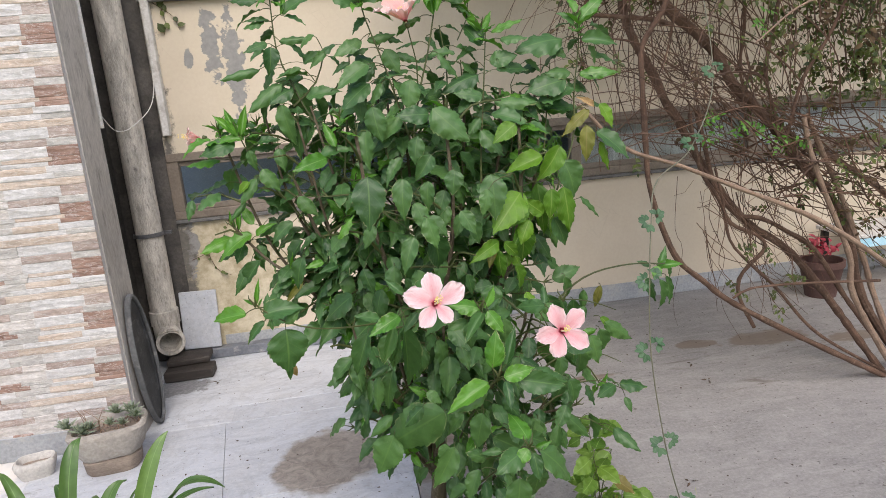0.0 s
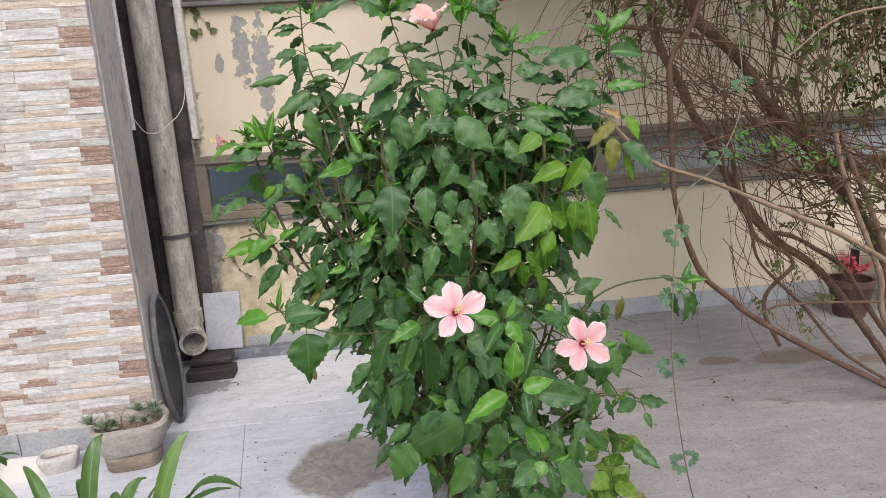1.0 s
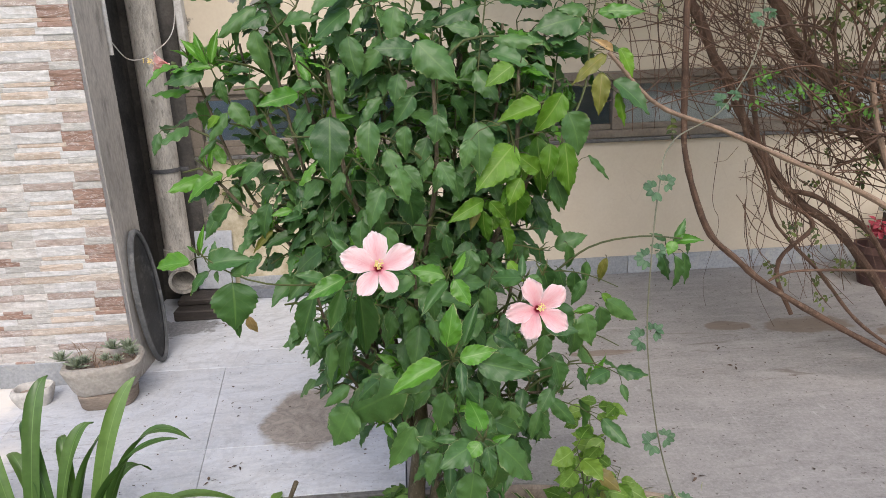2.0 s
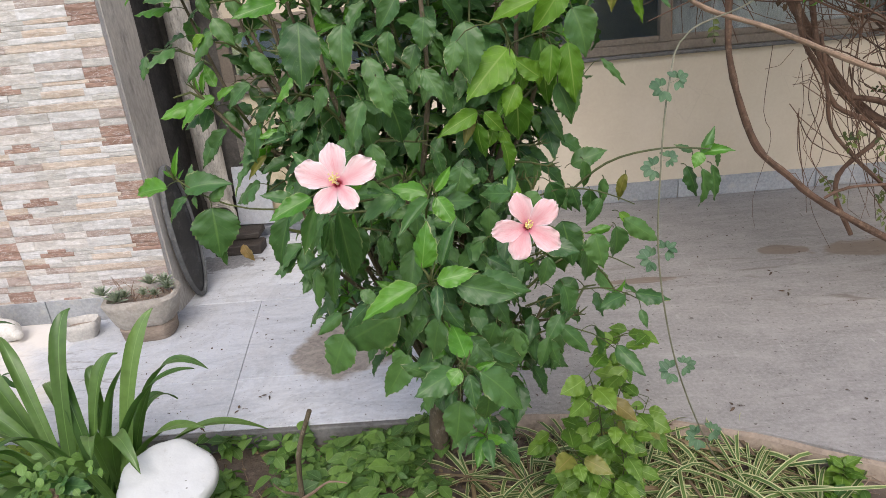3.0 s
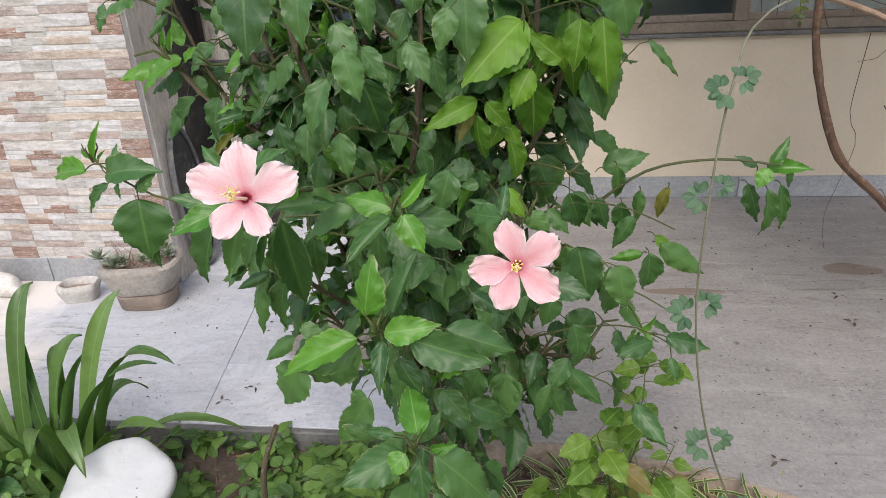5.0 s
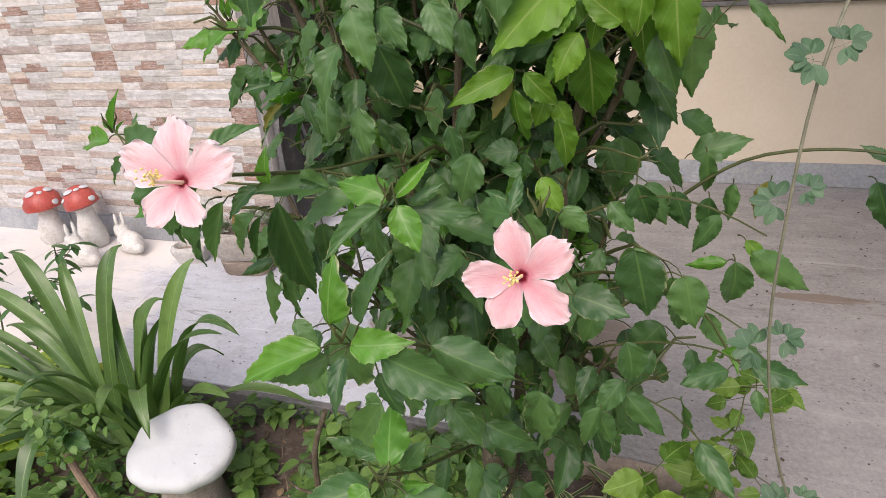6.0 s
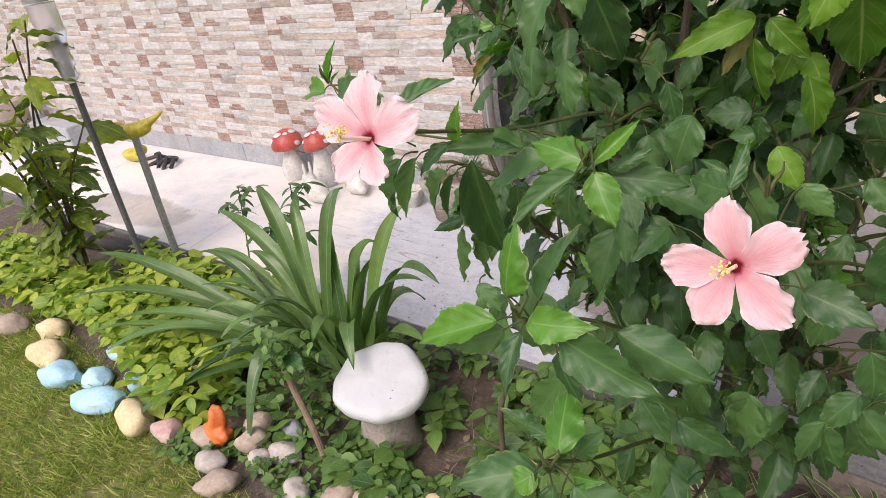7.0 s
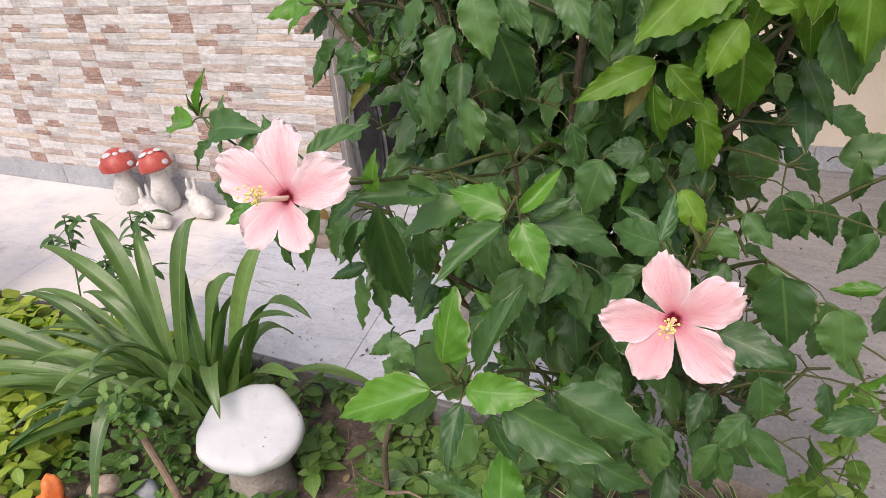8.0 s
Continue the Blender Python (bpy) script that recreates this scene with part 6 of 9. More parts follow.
# further leaves of the tops
placed((-0.048, 1.740, 1.684), (-0.117, 1.720, 1.732), 1, 1.30)
placed((-0.007, 1.740, 1.697), (0.037, 1.730, 1.737), 1, 1.20)
placed((-0.040, 1.760, 1.655), (-0.085, 1.750, 1.632), 1, 1.10)
placed((-0.034, 1.740, 1.536), (-0.116, 1.730, 1.498), 0, 0.80)
placed((-0.042, 1.760, 1.585), (-0.103, 1.750, 1.580), 0, 0.70)
placed((0.002, 1.740, 1.605), (0.044, 1.730, 1.594), 0, 0.70)
placed((0.025, 1.740, 1.566), (0.081, 1.730, 1.545), 0, 0.80)
placed((0.170, 1.780, 1.697), (0.227, 1.760, 1.725), 1, 1.00)
placed((-0.147, 1.820, 1.587), (-0.195, 1.800, 1.559), 0, 0.90)
placed((-0.173, 1.840, 1.634), (-0.217, 1.840, 1.606), 0, 0.90)
placed((-0.090, 1.800, 1.554), (-0.142, 1.790, 1.541), 0, 0.80)
placed((0.105, 1.780, 1.602), (0.140, 1.770, 1.568), 0, 0.90)
placed((-0.217, 1.840, 1.555), (-0.264, 1.840, 1.527), 0, 0.90)
placed((0.368, 1.800, 1.526), (0.419, 1.790, 1.501), 0, 0.90)
# young buds at the ends of the outer shoots
for at, size in (((-0.364, 1.480, 1.036), 0.060), ((0.115, 1.225, 0.906), 0.052), ((0.158, 1.185, 0.766), 0.048), ((0.117, 1.370, 0.999), 0.040), ((0.292, 1.340, 1.004), 0.050), ((-0.453, 1.930, 1.128), 0.040)):
    tip(Vector(at), Vector((0.05, -0.2, 1)), size, 2, 4)
# long thin side branch that reaches over the terrace
arm = [(0.40, 1.85, 0.80), (0.52, 1.83, 0.90), (0.64, 1.79, 0.935), (0.735, 1.75, 0.935)]
stem(arm, 0.0036, 0.0018, 2.0, crown=False)
stem([(0.30, 1.74, 0.62), (0.40, 1.74, 0.70), (0.48, 1.74, 0.67), (0.53, 1.74, 0.59)], 0.004, 0.002, 0.1, 0.045, 0.075, 0, 0.9)
# sparse thin twigs on the terrace side
for twig in (
    ((0.28, 1.72, 0.84), (0.38, 1.70, 0.885), (0.47, 1.68, 0.88), (0.545, 1.66, 0.85)),
    ((0.28, 1.68, 0.70), (0.37, 1.66, 0.755), (0.46, 1.63, 0.755), (0.535, 1.61, 0.72)),
    ((0.27, 1.66, 0.52), (0.36, 1.63, 0.575), (0.44, 1.60, 0.57), (0.50, 1.57, 0.53)),
    ((0.30, 1.70, 0.60), (0.40, 1.68, 0.64), (0.50, 1.68, 0.64), (0.58, 1.67, 0.60)),
):
    stem(twig, 0.0026, 0.0012, 0.3, 0.036, 0.078, 0, 0.95, crown=False)
# brown bud that hangs among the leaves, and a few yellowed leaves
leaf((0.036, 1.50, 1.10), (0.05, 0, -1), (0, -1, 0.1), 0.04, 4, 3, 0.8)
leaf((0.032, 1.50, 1.095), (-0.2, 0, -1), (0.5, -1, 0.1), 0.032, 4, 1, 0.8)
leaf((-0.33, 1.66, 0.83), (0.2, 0, -1), (0, -1, 0.3), 0.055, 4, 1)

for i, tone in enumerate(TONES):
    for j, shape in enumerate(SHAPES):
        LEAF_MESH[i, j] = blade_mesh("leaf", shape, tone)
LEAVES.sort(key=lambda e: e[0].y)
heaps = {}
BLOOMS = [(Vector((0.0, 1.20, 1.078)), Vector((0.06, -0.92, 0.39))), (Vector((0.278, 1.321, 0.945)), Vector((-0.03, -0.94, 0.33))), (Vector((0.040, 1.66, 1.655)), Vector((0.0, -1.0, 0.0)))]


def covers(at, way, size):
    """Whether a leaf would stand before or grow through an open flower."""
    for s in (0.0, 0.35, 0.7, 1.0):
        p = at + way.normalized() * size * s
        for c, z in BLOOMS:
            d = p - c
            if d.dot(z) > -0.014 and (d - z * d.dot(z)).length < 0.066 and d.length < 0.25:
                return True
    return False


LEAVES = [e for e in LEAVES if not covers(e[0], e[1], e[3])]
# below, on the terrace side, the floor shows between the clumps
LEAVES = [e for e in LEAVES if not (e[0].x < 0.03 and e[0].z < 0.78 and noise.noise(e[0] * 9.0) > -0.12)]
# the upper part stands thinner, in loose tufts
LEAVES = [e for e in LEAVES if not (1.12 < e[0].z < 1.36 and e[0].y > 1.70 and noise.noise(e[0] * 11.0) > 0.25)]
LEAVES = [e for e in LEAVES if e[0].z + 0.5 * e[1].normalized().z * e[3] < 1.52 or random.random() < 0.85]


def behind(at, way, size):
    """Whether an inner leaf keeps behind the outer ones."""
    for s in (0.1, 0.55, 1.0):
        p = at + way.normalized() * size * s
        for b, w, _, n, *_ in OUTER:
            for k in (0.2, 0.7):
                q = b + w * k
                if abs(p.x - q.x) < 0.055 and abs(p.z - q.z) < 0.055 and p.y < q.y + (0.02 if q.z < 1.36 else -0.05):
                    return False
    return True


LEAVES = [e for e in LEAVES if behind(e[0], e[1], e[3])] + [e for e in OUTER if not covers(e[0], e[1], e[3])]
# upright bundles of bright young leaves that end the tall shoots
for at, size in (
    ((-0.026, 1.73, 1.739), 0.085),
    ((-0.053, 1.72, 1.701), 0.07),
    ((0.132, 1.77, 1.722), 0.085),
    ((0.249, 1.77, 1.613), 0.075),
    ((0.52, 1.8, 1.614), 0.085),
    ((-0.386, 1.9, 1.413), 0.06),
    ((-0.352, 1.88, 1.422), 0.055),
    ((-0.271, 1.86, 1.755), 0.06),
    ((-0.134, 1.62, 1.423), 0.05),
    ((-0.164, 1.8, 1.351), 0.055),
    ((0.218, 1.8, 1.687), 0.05),
):
    tip(Vector(at), Vector((0.0, -0.1, 1)), size * 1.25, 2, 6)
LEAVES.sort(key=lambda e: e[0].y)
for i, (at, way, face, size, tone, shape, wide, stalk) in enumerate(LEAVES):
    if stalk:
        reach = (at - stalk).length
        tube([stalk, stalk.lerp(at, 0.35) + Vector((0, 0, 0.10 * reach)), stalk.lerp(at, 0.72) + Vector((0, 0, 0.11 * reach)), at + way.normalized() * 0.003], 0.0013, 0.0009, 4, twigs)
    m = stance(at, way, face, size, wide)
    if i < 300:
        shared("leaf", LEAF_MESH[tone, shape], m, shrub)
    else:
        heaps.setdefault(tone, Heap()).add(SHAPES[shape], m)
for tone, heap in heaps.items():
    part("foliage", heap.mesh("foliage", TONES[tone]), None, shrub, kind="stuff")
for a, b in (((0.072, 1.755, 1.470), (0.052, 1.684, 1.618)), ((0.190, 1.790, 1.590), (0.230, 1.803, 1.700))):
    tube([Vector(a), (Vector(a) + Vector(b)) / 2 + Vector((0.008, -0.006, -0.006)), Vector(b)], 0.0018, 0.0014, 5, twigs)
part("twig_mass", twigs, TWIG, shrub, kind="stuff")


# flowers
def petal_shape(seed):
    """A broad petal on a narrow claw, with a frilled rim."""
    pts, uvs, faces = [], [], []
    rows, cols = 18, 14
    for i in range(rows + 1):
        s = i / rows
        k = min(1.0, s / 0.64)
        w = 0.055 + 0.262 * (k * k * (3 - 2 * k)) ** 0.85
        if s > 0.60:
            w *= max(0.30, 1 - ((s - 0.60) / 0.44) ** 5.0) ** 0.5
        for j in range(cols + 1):
            c = 2 * j / cols - 1
            rim = max(abs(c) ** 3 * (1 - 0.5 * max(0.0, s - 0.8) / 0.2), 0.8 * max(0.0, s - 0.7) / 0.3) * s
            frill = 0.060 * rim * math.sin(13 * s + 13 * c + seed * 3) + 0.10 * rim * noise.noise(Vector((c * 3.1, s * 5, seed)))
            roll = 0.05 * s * s * math.sin(2.6 * c + seed * 1.9)
            ragged = noise.noise(Vector((c * 4.3, seed * 3.1, 2.0))) + 0.35 * noise.noise(Vector((c * 9.0, seed * 1.7, 6.0)))
            y = s * (1 - 0.13 * c * c * s * s) + 0.026 * max(0.0, s - 0.55) / 0.45 * ragged
            x = c * w * (1 + 0.10 * s * (noise.noise(Vector((s * 5, seed, 4.0 if c > 0 else 9.0))) + 0.55 * abs(c) * noise.noise(Vector((s * 14, seed, 1.0 if c > 0 else 7.0))))) + 0.05 * math.sin(seed * 2.3) * s * s
            pts.append((x, y, 0.22 * s - 0.34 * s * s + 0.16 * c * c * w + frill + roll))
            uvs.append((c * 0.5 + 0.5, s))
    for i in range(rows):
        for j in range(cols):
            a = i * (cols + 1) + j
            faces.append((a, a + 1, a + cols + 2, a + cols + 1))
    return np.array(pts), np.array(uvs), np.array(faces)


def flower(at, facing, angles, size, petal, up=(0, 0, 1), long_style=1.0, cup=0.35, sizes=(1.0, 1.0, 1.0, 1.0, 1.0)):
    """An open five-petalled flower with its stamen column."""
    z = Vector(facing).normalized()
    y = (Vector(up) - z * Vector(up).dot(z)).normalized()
    x = y.cross(z)
    at = Vector(at)
    body = part("flower", lathe([(0.0, -0.016), (0.005, -0.013), (0.007, -0.006), (0.006, -0.003), (0.0, -0.002)], (0, 0, 0), 10), TWIG, shrub, "open pink five-petalled flower")
    body.matrix_basis = Matrix(((x.x, y.x, z.x, at.x), (x.y, y.y, z.y, at.y), (x.z, y.z, z.z, at.z), (0, 0, 0, 1)))
    for k, a in enumerate(angles):
        d = x * math.cos(radians(a)) + y * math.sin(radians(a))
        m = stance(at + z * 0.002 * (k % 3), d + z * cup, z - d * cup, size * sizes[k])
        p = shared("petal", blade_mesh("petal", petal_shape(k * 1.7 + at.x * 9), petal), m, body)
    tipp = at + z * 0.050 * long_style + y * 0.004
    line = smooth_line([at, at + z * 0.02 * long_style, at + z * 0.04 * long_style - y * 0.001, tipp], 0.006)
    part("stamen_column", tube(line, 0.0021, 0.0011, 8), STYLE, body)
    bm = bmesh.new()
    for k in range(26):
        s = random.uniform(0.72, 1.0)
        a = random.uniform(0, 6.28)
        r = random.uniform(0.003, 0.008)
        c = at.lerp(tipp, s) + (x * math.cos(a) + y * math.sin(a)) * r
        bmesh.ops.create_icosphere(bm, subdivisions=1, radius=random.uniform(0.0009, 0.0014), matrix=Matrix.Translation(c))
        tube([at.lerp(tipp, s - 0.04), c], 0.0005, 0.0003, 3, bm)
    for k in range(5):
        a = k * 1.257
        bmesh.ops.create_icosphere(bm, subdivisions=1, radius=0.0014, matrix=Matrix.Translation(tipp + z * 0.008 + (x * math.cos(a) + y * math.sin(a)) * 0.005))
    part("pollen", bm, POLLEN, body, kind="stuff")


flower((0.0, 1.20, 1.078), (0.06, -0.93, 0.40), (94, 22, -56, -131, 156), 0.060, PETAL_PALE, sizes=(1.0, 1.05, 0.76, 0.86, 1.06))
flower((0.278, 1.321, 0.945), (-0.03, -0.94, 0.33), (104, 36, -34, -116, 189), 0.061, PETAL, sizes=(0.98, 1.04, 1.04, 0.98, 1.0))
flower((0.050, 1.68, 1.630), (-0.30, -0.30, 0.85), (95, 30, -40, -120, 175), 0.078, PETAL_CORAL, up=(-0.5, -0.8, 0), long_style=0.6, cup=1.15, sizes=(0.95, 1.05, 1.1, 0.75, 1.0))
flower((0.237, 1.80, 1.709), (0.62, -0.22, 0.60), (90, 18, -54, -126, 162), 0.060, PETAL_CORAL, up=(0, -1, 0.2), long_style=0.6, cup=1.35)
flower((-0.502, 1.90, 1.40), (-0.9, -0.35, 0.1), (90, 18, -54, -126, 162), 0.042, PETAL_CORAL, cup=2.0)
# ---- other plants ----
random.seed(23)
SMALL = [blade(1.0, 0.75, 5, 2, ovate, 0.3, 0.2), blade(1.0, 0.6, 5, 2, ovate, 0.2, 0.35), blade(1.0, 0.8, 5, 2, ovate, 0.15, 0.1)]
LONG = [blade(1.0, 0.3, 5, 2, lance, 0.2, 0.2), blade(1.0, 0.4, 5, 2, lance, 0.3, 0.3)]


def ribbon(base, way, length, width, bend, heap, rows=12, cols=2, outline=strap, twist=0.0, fold=0.25, sway=0.0):
    """A long strap leaf that rises and arches over."""
    base, d = Vector(base), Vector(way).normalized()
    flat = Vector((d.x, d.y, 0))
    flat = flat.normalized() if flat.length > 1e-3 else Vector((1, 0, 0))
    pts, uvs, faces = [], [], []
    p, step = base.copy(), length / rows
    lift = math.asin(max(-1, min(1, d.z)))
    for i in range(rows + 1):
        s = i / rows
        a = lift - bend * s * s
        turned = Matrix.Rotation(sway * s * s, 3, "Z") @ flat
        d = turned * math.cos(a) + Vector((0, 0, math.sin(a)))
        side = Vector((0, 0, 1)).cross(turned).normalized()
        up = d.cross(side)
        side = side * math.cos(twist * s) + up * math.sin(twist * s)
        w = width * 0.5 * outline(s)
        for j in range(cols + 1):
            c = 2 * j / cols - 1
            q = p + side * (c * w) - up * (fold * w * abs(c)) * -1
            pts.append(tuple(q))
            uvs.append((c * 0.5 + 0.5, s))
        p = p + d * step
    for i in range(rows):
        for j in range(cols):
            a = i * (cols + 1) + j
            faces.append((a, a + 1, a + cols + 2, a + cols + 1))
    heap.add((np.array(pts), np.array(uvs), np.array(faces)), Matrix.Identity(4))


# strap-leaved lily clump
lily = thing("lily_clump", (-1.02, 1.86, GROUND), "clump of arching glossy green strap leaves in the bed", "plant")


def arching(base, tip, rise, width, twist=0.3):
    """One strap leaf from its base over a high point to its tip."""
    base, tip = Vector(base), Vector(tip)
    top = base.lerp(tip, 0.5)
    top.z = max(base.z, tip.z) + rise
    rows, cols, pts, uvs, faces = 18, 4, [], [], []
    for i in range(rows + 1):
        s = i / rows
        p = base * (1 - s) ** 2 + top * 2 * s * (1 - s) + tip * s * s
        d = ((top - base) * (1 - s) + (tip - top) * s).normalized()
        side = d.cross(Vector((0, 0, 1)))
        flat = Vector((0.86, 0.5, 0))
        side = (side + flat * (0.55 if side.dot(flat) >= 0 else -0.55))
        side = (side - d * side.dot(d)).normalized()
        up = side.cross(d)
        turn = twist * math.sin(2.2 * s + twist * 3)
        side, up = side * math.cos(turn) + up * math.sin(turn), up * math.cos(turn) - side * math.sin(turn)
        w = width * 0.5 * strap(s)
        for j in range(cols + 1):
            c = 2 * j / cols - 1
            pts.append(tuple(p + side * (c * w) + up * (0.30 * w * c * c + 0.003 * math.sin(9 * s + 4 * c))))
            uvs.append((c * 0.5 + 0.5, s))
    for i in range(rows):
        for j in range(cols):
            a = i * (cols + 1) + j
            faces.append((a, a + 1, a + cols + 2, a + cols + 1))
    heap = Heap()
    heap.add((np.array(pts), np.array(uvs), np.array(faces)), Matrix.Identity(4))
    part("leaf", heap.mesh("leaf", L_STRAP), None, lily)


MAIN, FAN = Vector((-1.07, 1.86, GROUND)), Vector((-0.97, 1.86, GROUND))
for tip_at, rise, wide in (
    ((-1.64, 1.94, 0.40), 0.02, 0.062), ((-1.42, 1.98, 0.50), 0.04, 0.062), ((-1.25, 1.99, 0.48), 0.0, 0.05), ((-1.01, 2.0, 0.55), 0.02, 0.058),
    ((-1.60, 1.80, 0.31), 0.10, 0.042), ((-1.68, 1.88, 0.26), 0.12, 0.040),
    ((-1.98, 1.626, 0.32), 0.03, 0.062), ((-2.10, 1.507, 0.16), 0.18, 0.060), ((-1.85, 1.527, 0.12), 0.16, 0.056), ((-1.76, 1.442, 0.08), 0.20, 0.058),
    ((-1.90, 1.47, 0.10), 0.12, 0.055), ((-1.50, 1.285, -0.055), 0.26, 0.055), ((-1.34, 1.51, 0.12), 0.14, 0.050), ((-1.41, 1.41, 0.0), 0.24, 0.050),
    ((-1.04, 1.46, -0.04), 0.46, 0.064), ((-1.46, 1.70, 0.27), 0.03, 0.032), ((-1.70, 1.62, 0.14), 0.10, 0.050), ((-1.30, 1.62, 0.16), 0.16, 0.048),
    ((-1.42, 1.66, 0.20), 0.12, 0.046), ((-1.22, 1.56, 0.14), 0.20, 0.046), ((-1.56, 1.76, 0.20), 0.14, 0.046), ((-1.36, 1.84, 0.34), 0.08, 0.048), ((-1.18, 1.66, 0.22), 0.16, 0.046),
    ((-0.90, 1.98, 0.40), 0.04, 0.052), ((-1.22, 2.06, 0.26), 0.10, 0.048), ((-1.55, 1.95, 0.16), 0.16, 0.046),
):
    arching(MAIN + Vector((random.uniform(-0.05, 0.05), random.uniform(-0.05, 0.05), 0)), tip_at, rise, wide * 0.80, random.uniform(-0.5, 0.5))
for tip_at, rise, wide in (
    ((-0.755, 1.98, 0.54), -0.06, 0.058), ((-0.83, 1.95, 0.40), 0.0, 0.042), ((-0.60, 1.90, 0.37), 0.18, 0.044), ((-0.62, 1.86, 0.40), 0.03, 0.044),
    ((-0.62, 1.83, 0.22), 0.06, 0.050), ((-0.735, 1.66, 0.21), 0.22, 0.056), ((-0.82, 1.62, 0.30), 0.10, 0.050), ((-0.78, 2.02, 0.20), 0.16, 0.046),
    ((-0.53, 2.05, 0.04), 0.20, 0.046), ((-1.10, 1.98, 0.42), 0.02, 0.050), ((-1.02, 2.02, 0.34), 0.06, 0.046), ((-0.95, 1.60, 0.27), 0.06, 0.045), ((-1.12, 1.68, 0.30), 0.06, 0.045),
):
    arching(FAN + Vector((random.uniform(-0.04, 0.04), random.uniform(-0.04, 0.04), 0)), tip_at, rise, wide * 0.80, random.uniform(-0.4, 0.4))


# variegated spider plants along the kerb
def spider(at, count, reach):
    ob = thing("spider_plant", at, "striped green and cream spider plant in the bed", "plant", "spider plants along the terrace edge")
    heap, dry = Heap(), Heap()
    for k in range(count):
        a = k * 2.399 + random.uniform(-0.3, 0.3)
        ribbon(Vector(at) + jitter(0.015), (math.cos(a), math.sin(a), random.uniform(0.05, 0.45)), reach * random.uniform(0.8, 1.5), random.uniform(0.009, 0.016), random.uniform(1.0, 2.8), dry if k % 6 == 0 else heap, 9, 2, strap, random.uniform(-0.9, 0.9), 0.3, random.uniform(-1.3, 1.3))
    part("foliage", heap.mesh("foliage", L_SPIDER), None, ob, kind="stuff")
    part("dry_foliage", dry.mesh("dry_foliage", L_STRAW), None, ob, "dry straw-coloured blades", kind="stuff")


for x, y, c, r in ((0.30, 1.80, 46, 0.24), (0.46, 1.88, 46, 0.26), (0.62, 1.78, 52, 0.28), (0.76, 1.90, 46, 0.26), (0.90, 1.74, 52, 0.28), (0.56, 1.62, 46, 0.26), (0.78, 1.60, 46, 0.26), (1.04, 1.62, 40, 0.24), (0.20, 1.66, 36, 0.22), (0.70, 2.0, 36, 0.22), (0.12, 1.88, 30, 0.22), (1.10, 1.76, 26, 0.16), (0.36, 1.55, 40, 0.24), (0.42, 2.0, 30, 0.22), (0.60, 1.99, 34, 0.24), (0.84, 1.93, 30, 0.22), (0.98, 1.84, 30, 0.22), (0.44, 1.72, 40, 0.26), (0.36, 1.66, 34, 0.24), (0.66, 2.06, 26, 0.20)):
    spider((x, y, GROUND), int(c * 1.25), r * 1.08)


def carpet(name, xs, ys, count, size, height, material, label, fits, groups=4):
    """A low leafy ground cover."""
    heap = Heap()
    made = 0
    while made < count:
        x, y = random.uniform(*xs), random.uniform(*ys)
        if not fits(x, y):
            continue
        h = height * (0.25 + 0.75 * random.random()) * (0.6 + 0.6 * (0.5 + noise.noise(Vector((x * 5, y * 5, 3.0)))))
        turn = random.uniform(0, 6.28)
        for k in range(groups):
            a = turn + k * 6.28 / groups + random.uniform(-0.4, 0.4)
            d = Vector((math.cos(a), math.sin(a), random.uniform(-0.35, 0.45)))
            at = Vector((x, y, GROUND + h)) + d * size * 0.12
            heap.add(SMALL[made % 3], stance(at, d, Vector((0, 0, 1)) + jitter(0.5), size * random.choice((0.45, 0.6, 0.8, 1.0, 1.25)) * random.uniform(0.85, 1.15), random.uniform(0.7, 1.1)))
            if k == 0:
                heap.add(blade(1.0, 0.03, 1, 1, lance), stance((x, y, GROUND - 0.005), at - Vector((x, y, GROUND - 0.005)), (0, -1, 0.1), max(0.02, h)))
        made += 1
    me = heap.mesh(name, material)
    tagged(new(name, me), label, "ground cover", kind="stuff")


def edge_y(x):
    """The line of stones between lawn and bed."""
    return 1.36 + 0.08 * math.sin(2.2 * x + 0.6) + (0.10 * max(0.0, x + 1.0))


carpet("ground_cover", (-0.78, 0.05), (1.50, 2.08), 330, 0.056, 0.085, L_COVER, "low green seedlings covering the flower bed", lambda x, y: (x + 0.712) ** 2 + (y - 1.715) ** 2 > 0.014 and not (-0.06 < x < 0.10 and 1.80 < y < 2.0 and noise.noise(Vector((x * 9, y * 9, 0))) > -0.2) and noise.noise(Vector((x * 6, y * 6, 2.5))) > -0.08)
carpet("ground_cover", (-0.55, 0.30), (1.30, 1.62), 170, 0.040, 0.06, L_COVER, "low green seedlings beside the edging stones", lambda x, y: y > edge_y(x) + 0.04)
carpet("golden_cover", (-3.6, -1.28), (1.42, 2.04), 820, 0.062, 0.14, L_POTHOS, "bright yellow-green leafy ground cover in the bed", lambda x, y: y > edge_y(x) + 0.10 and not (x < -2.55 and y > 1.8))
carpet("ground_cover", (-1.3, -0.72), (1.50, 2.05), 170, 0.042, 0.07, L_COVER, "low green seedlings under the strap leaves", lambda x, y: y > edge_y(x) + 0.12)
carpet("ground_cover", (-0.50, -0.02), (1.84, 2.075), 110, 0.050, 0.085, L_COVER, "low green seedlings against the kerb", lambda x, y: True)
carpet("ground_cover", (-1.35, -0.50), (1.32, 1.60), 230, 0.026, 0.05, L_COVER, "tiny weeds between the edging stones", lambda x, y: noise.noise(Vector((x * 7, y * 7, 5.0))) > -0.12 and (x + 0.712) ** 2 + (y - 1.715) ** 2 > 0.012)
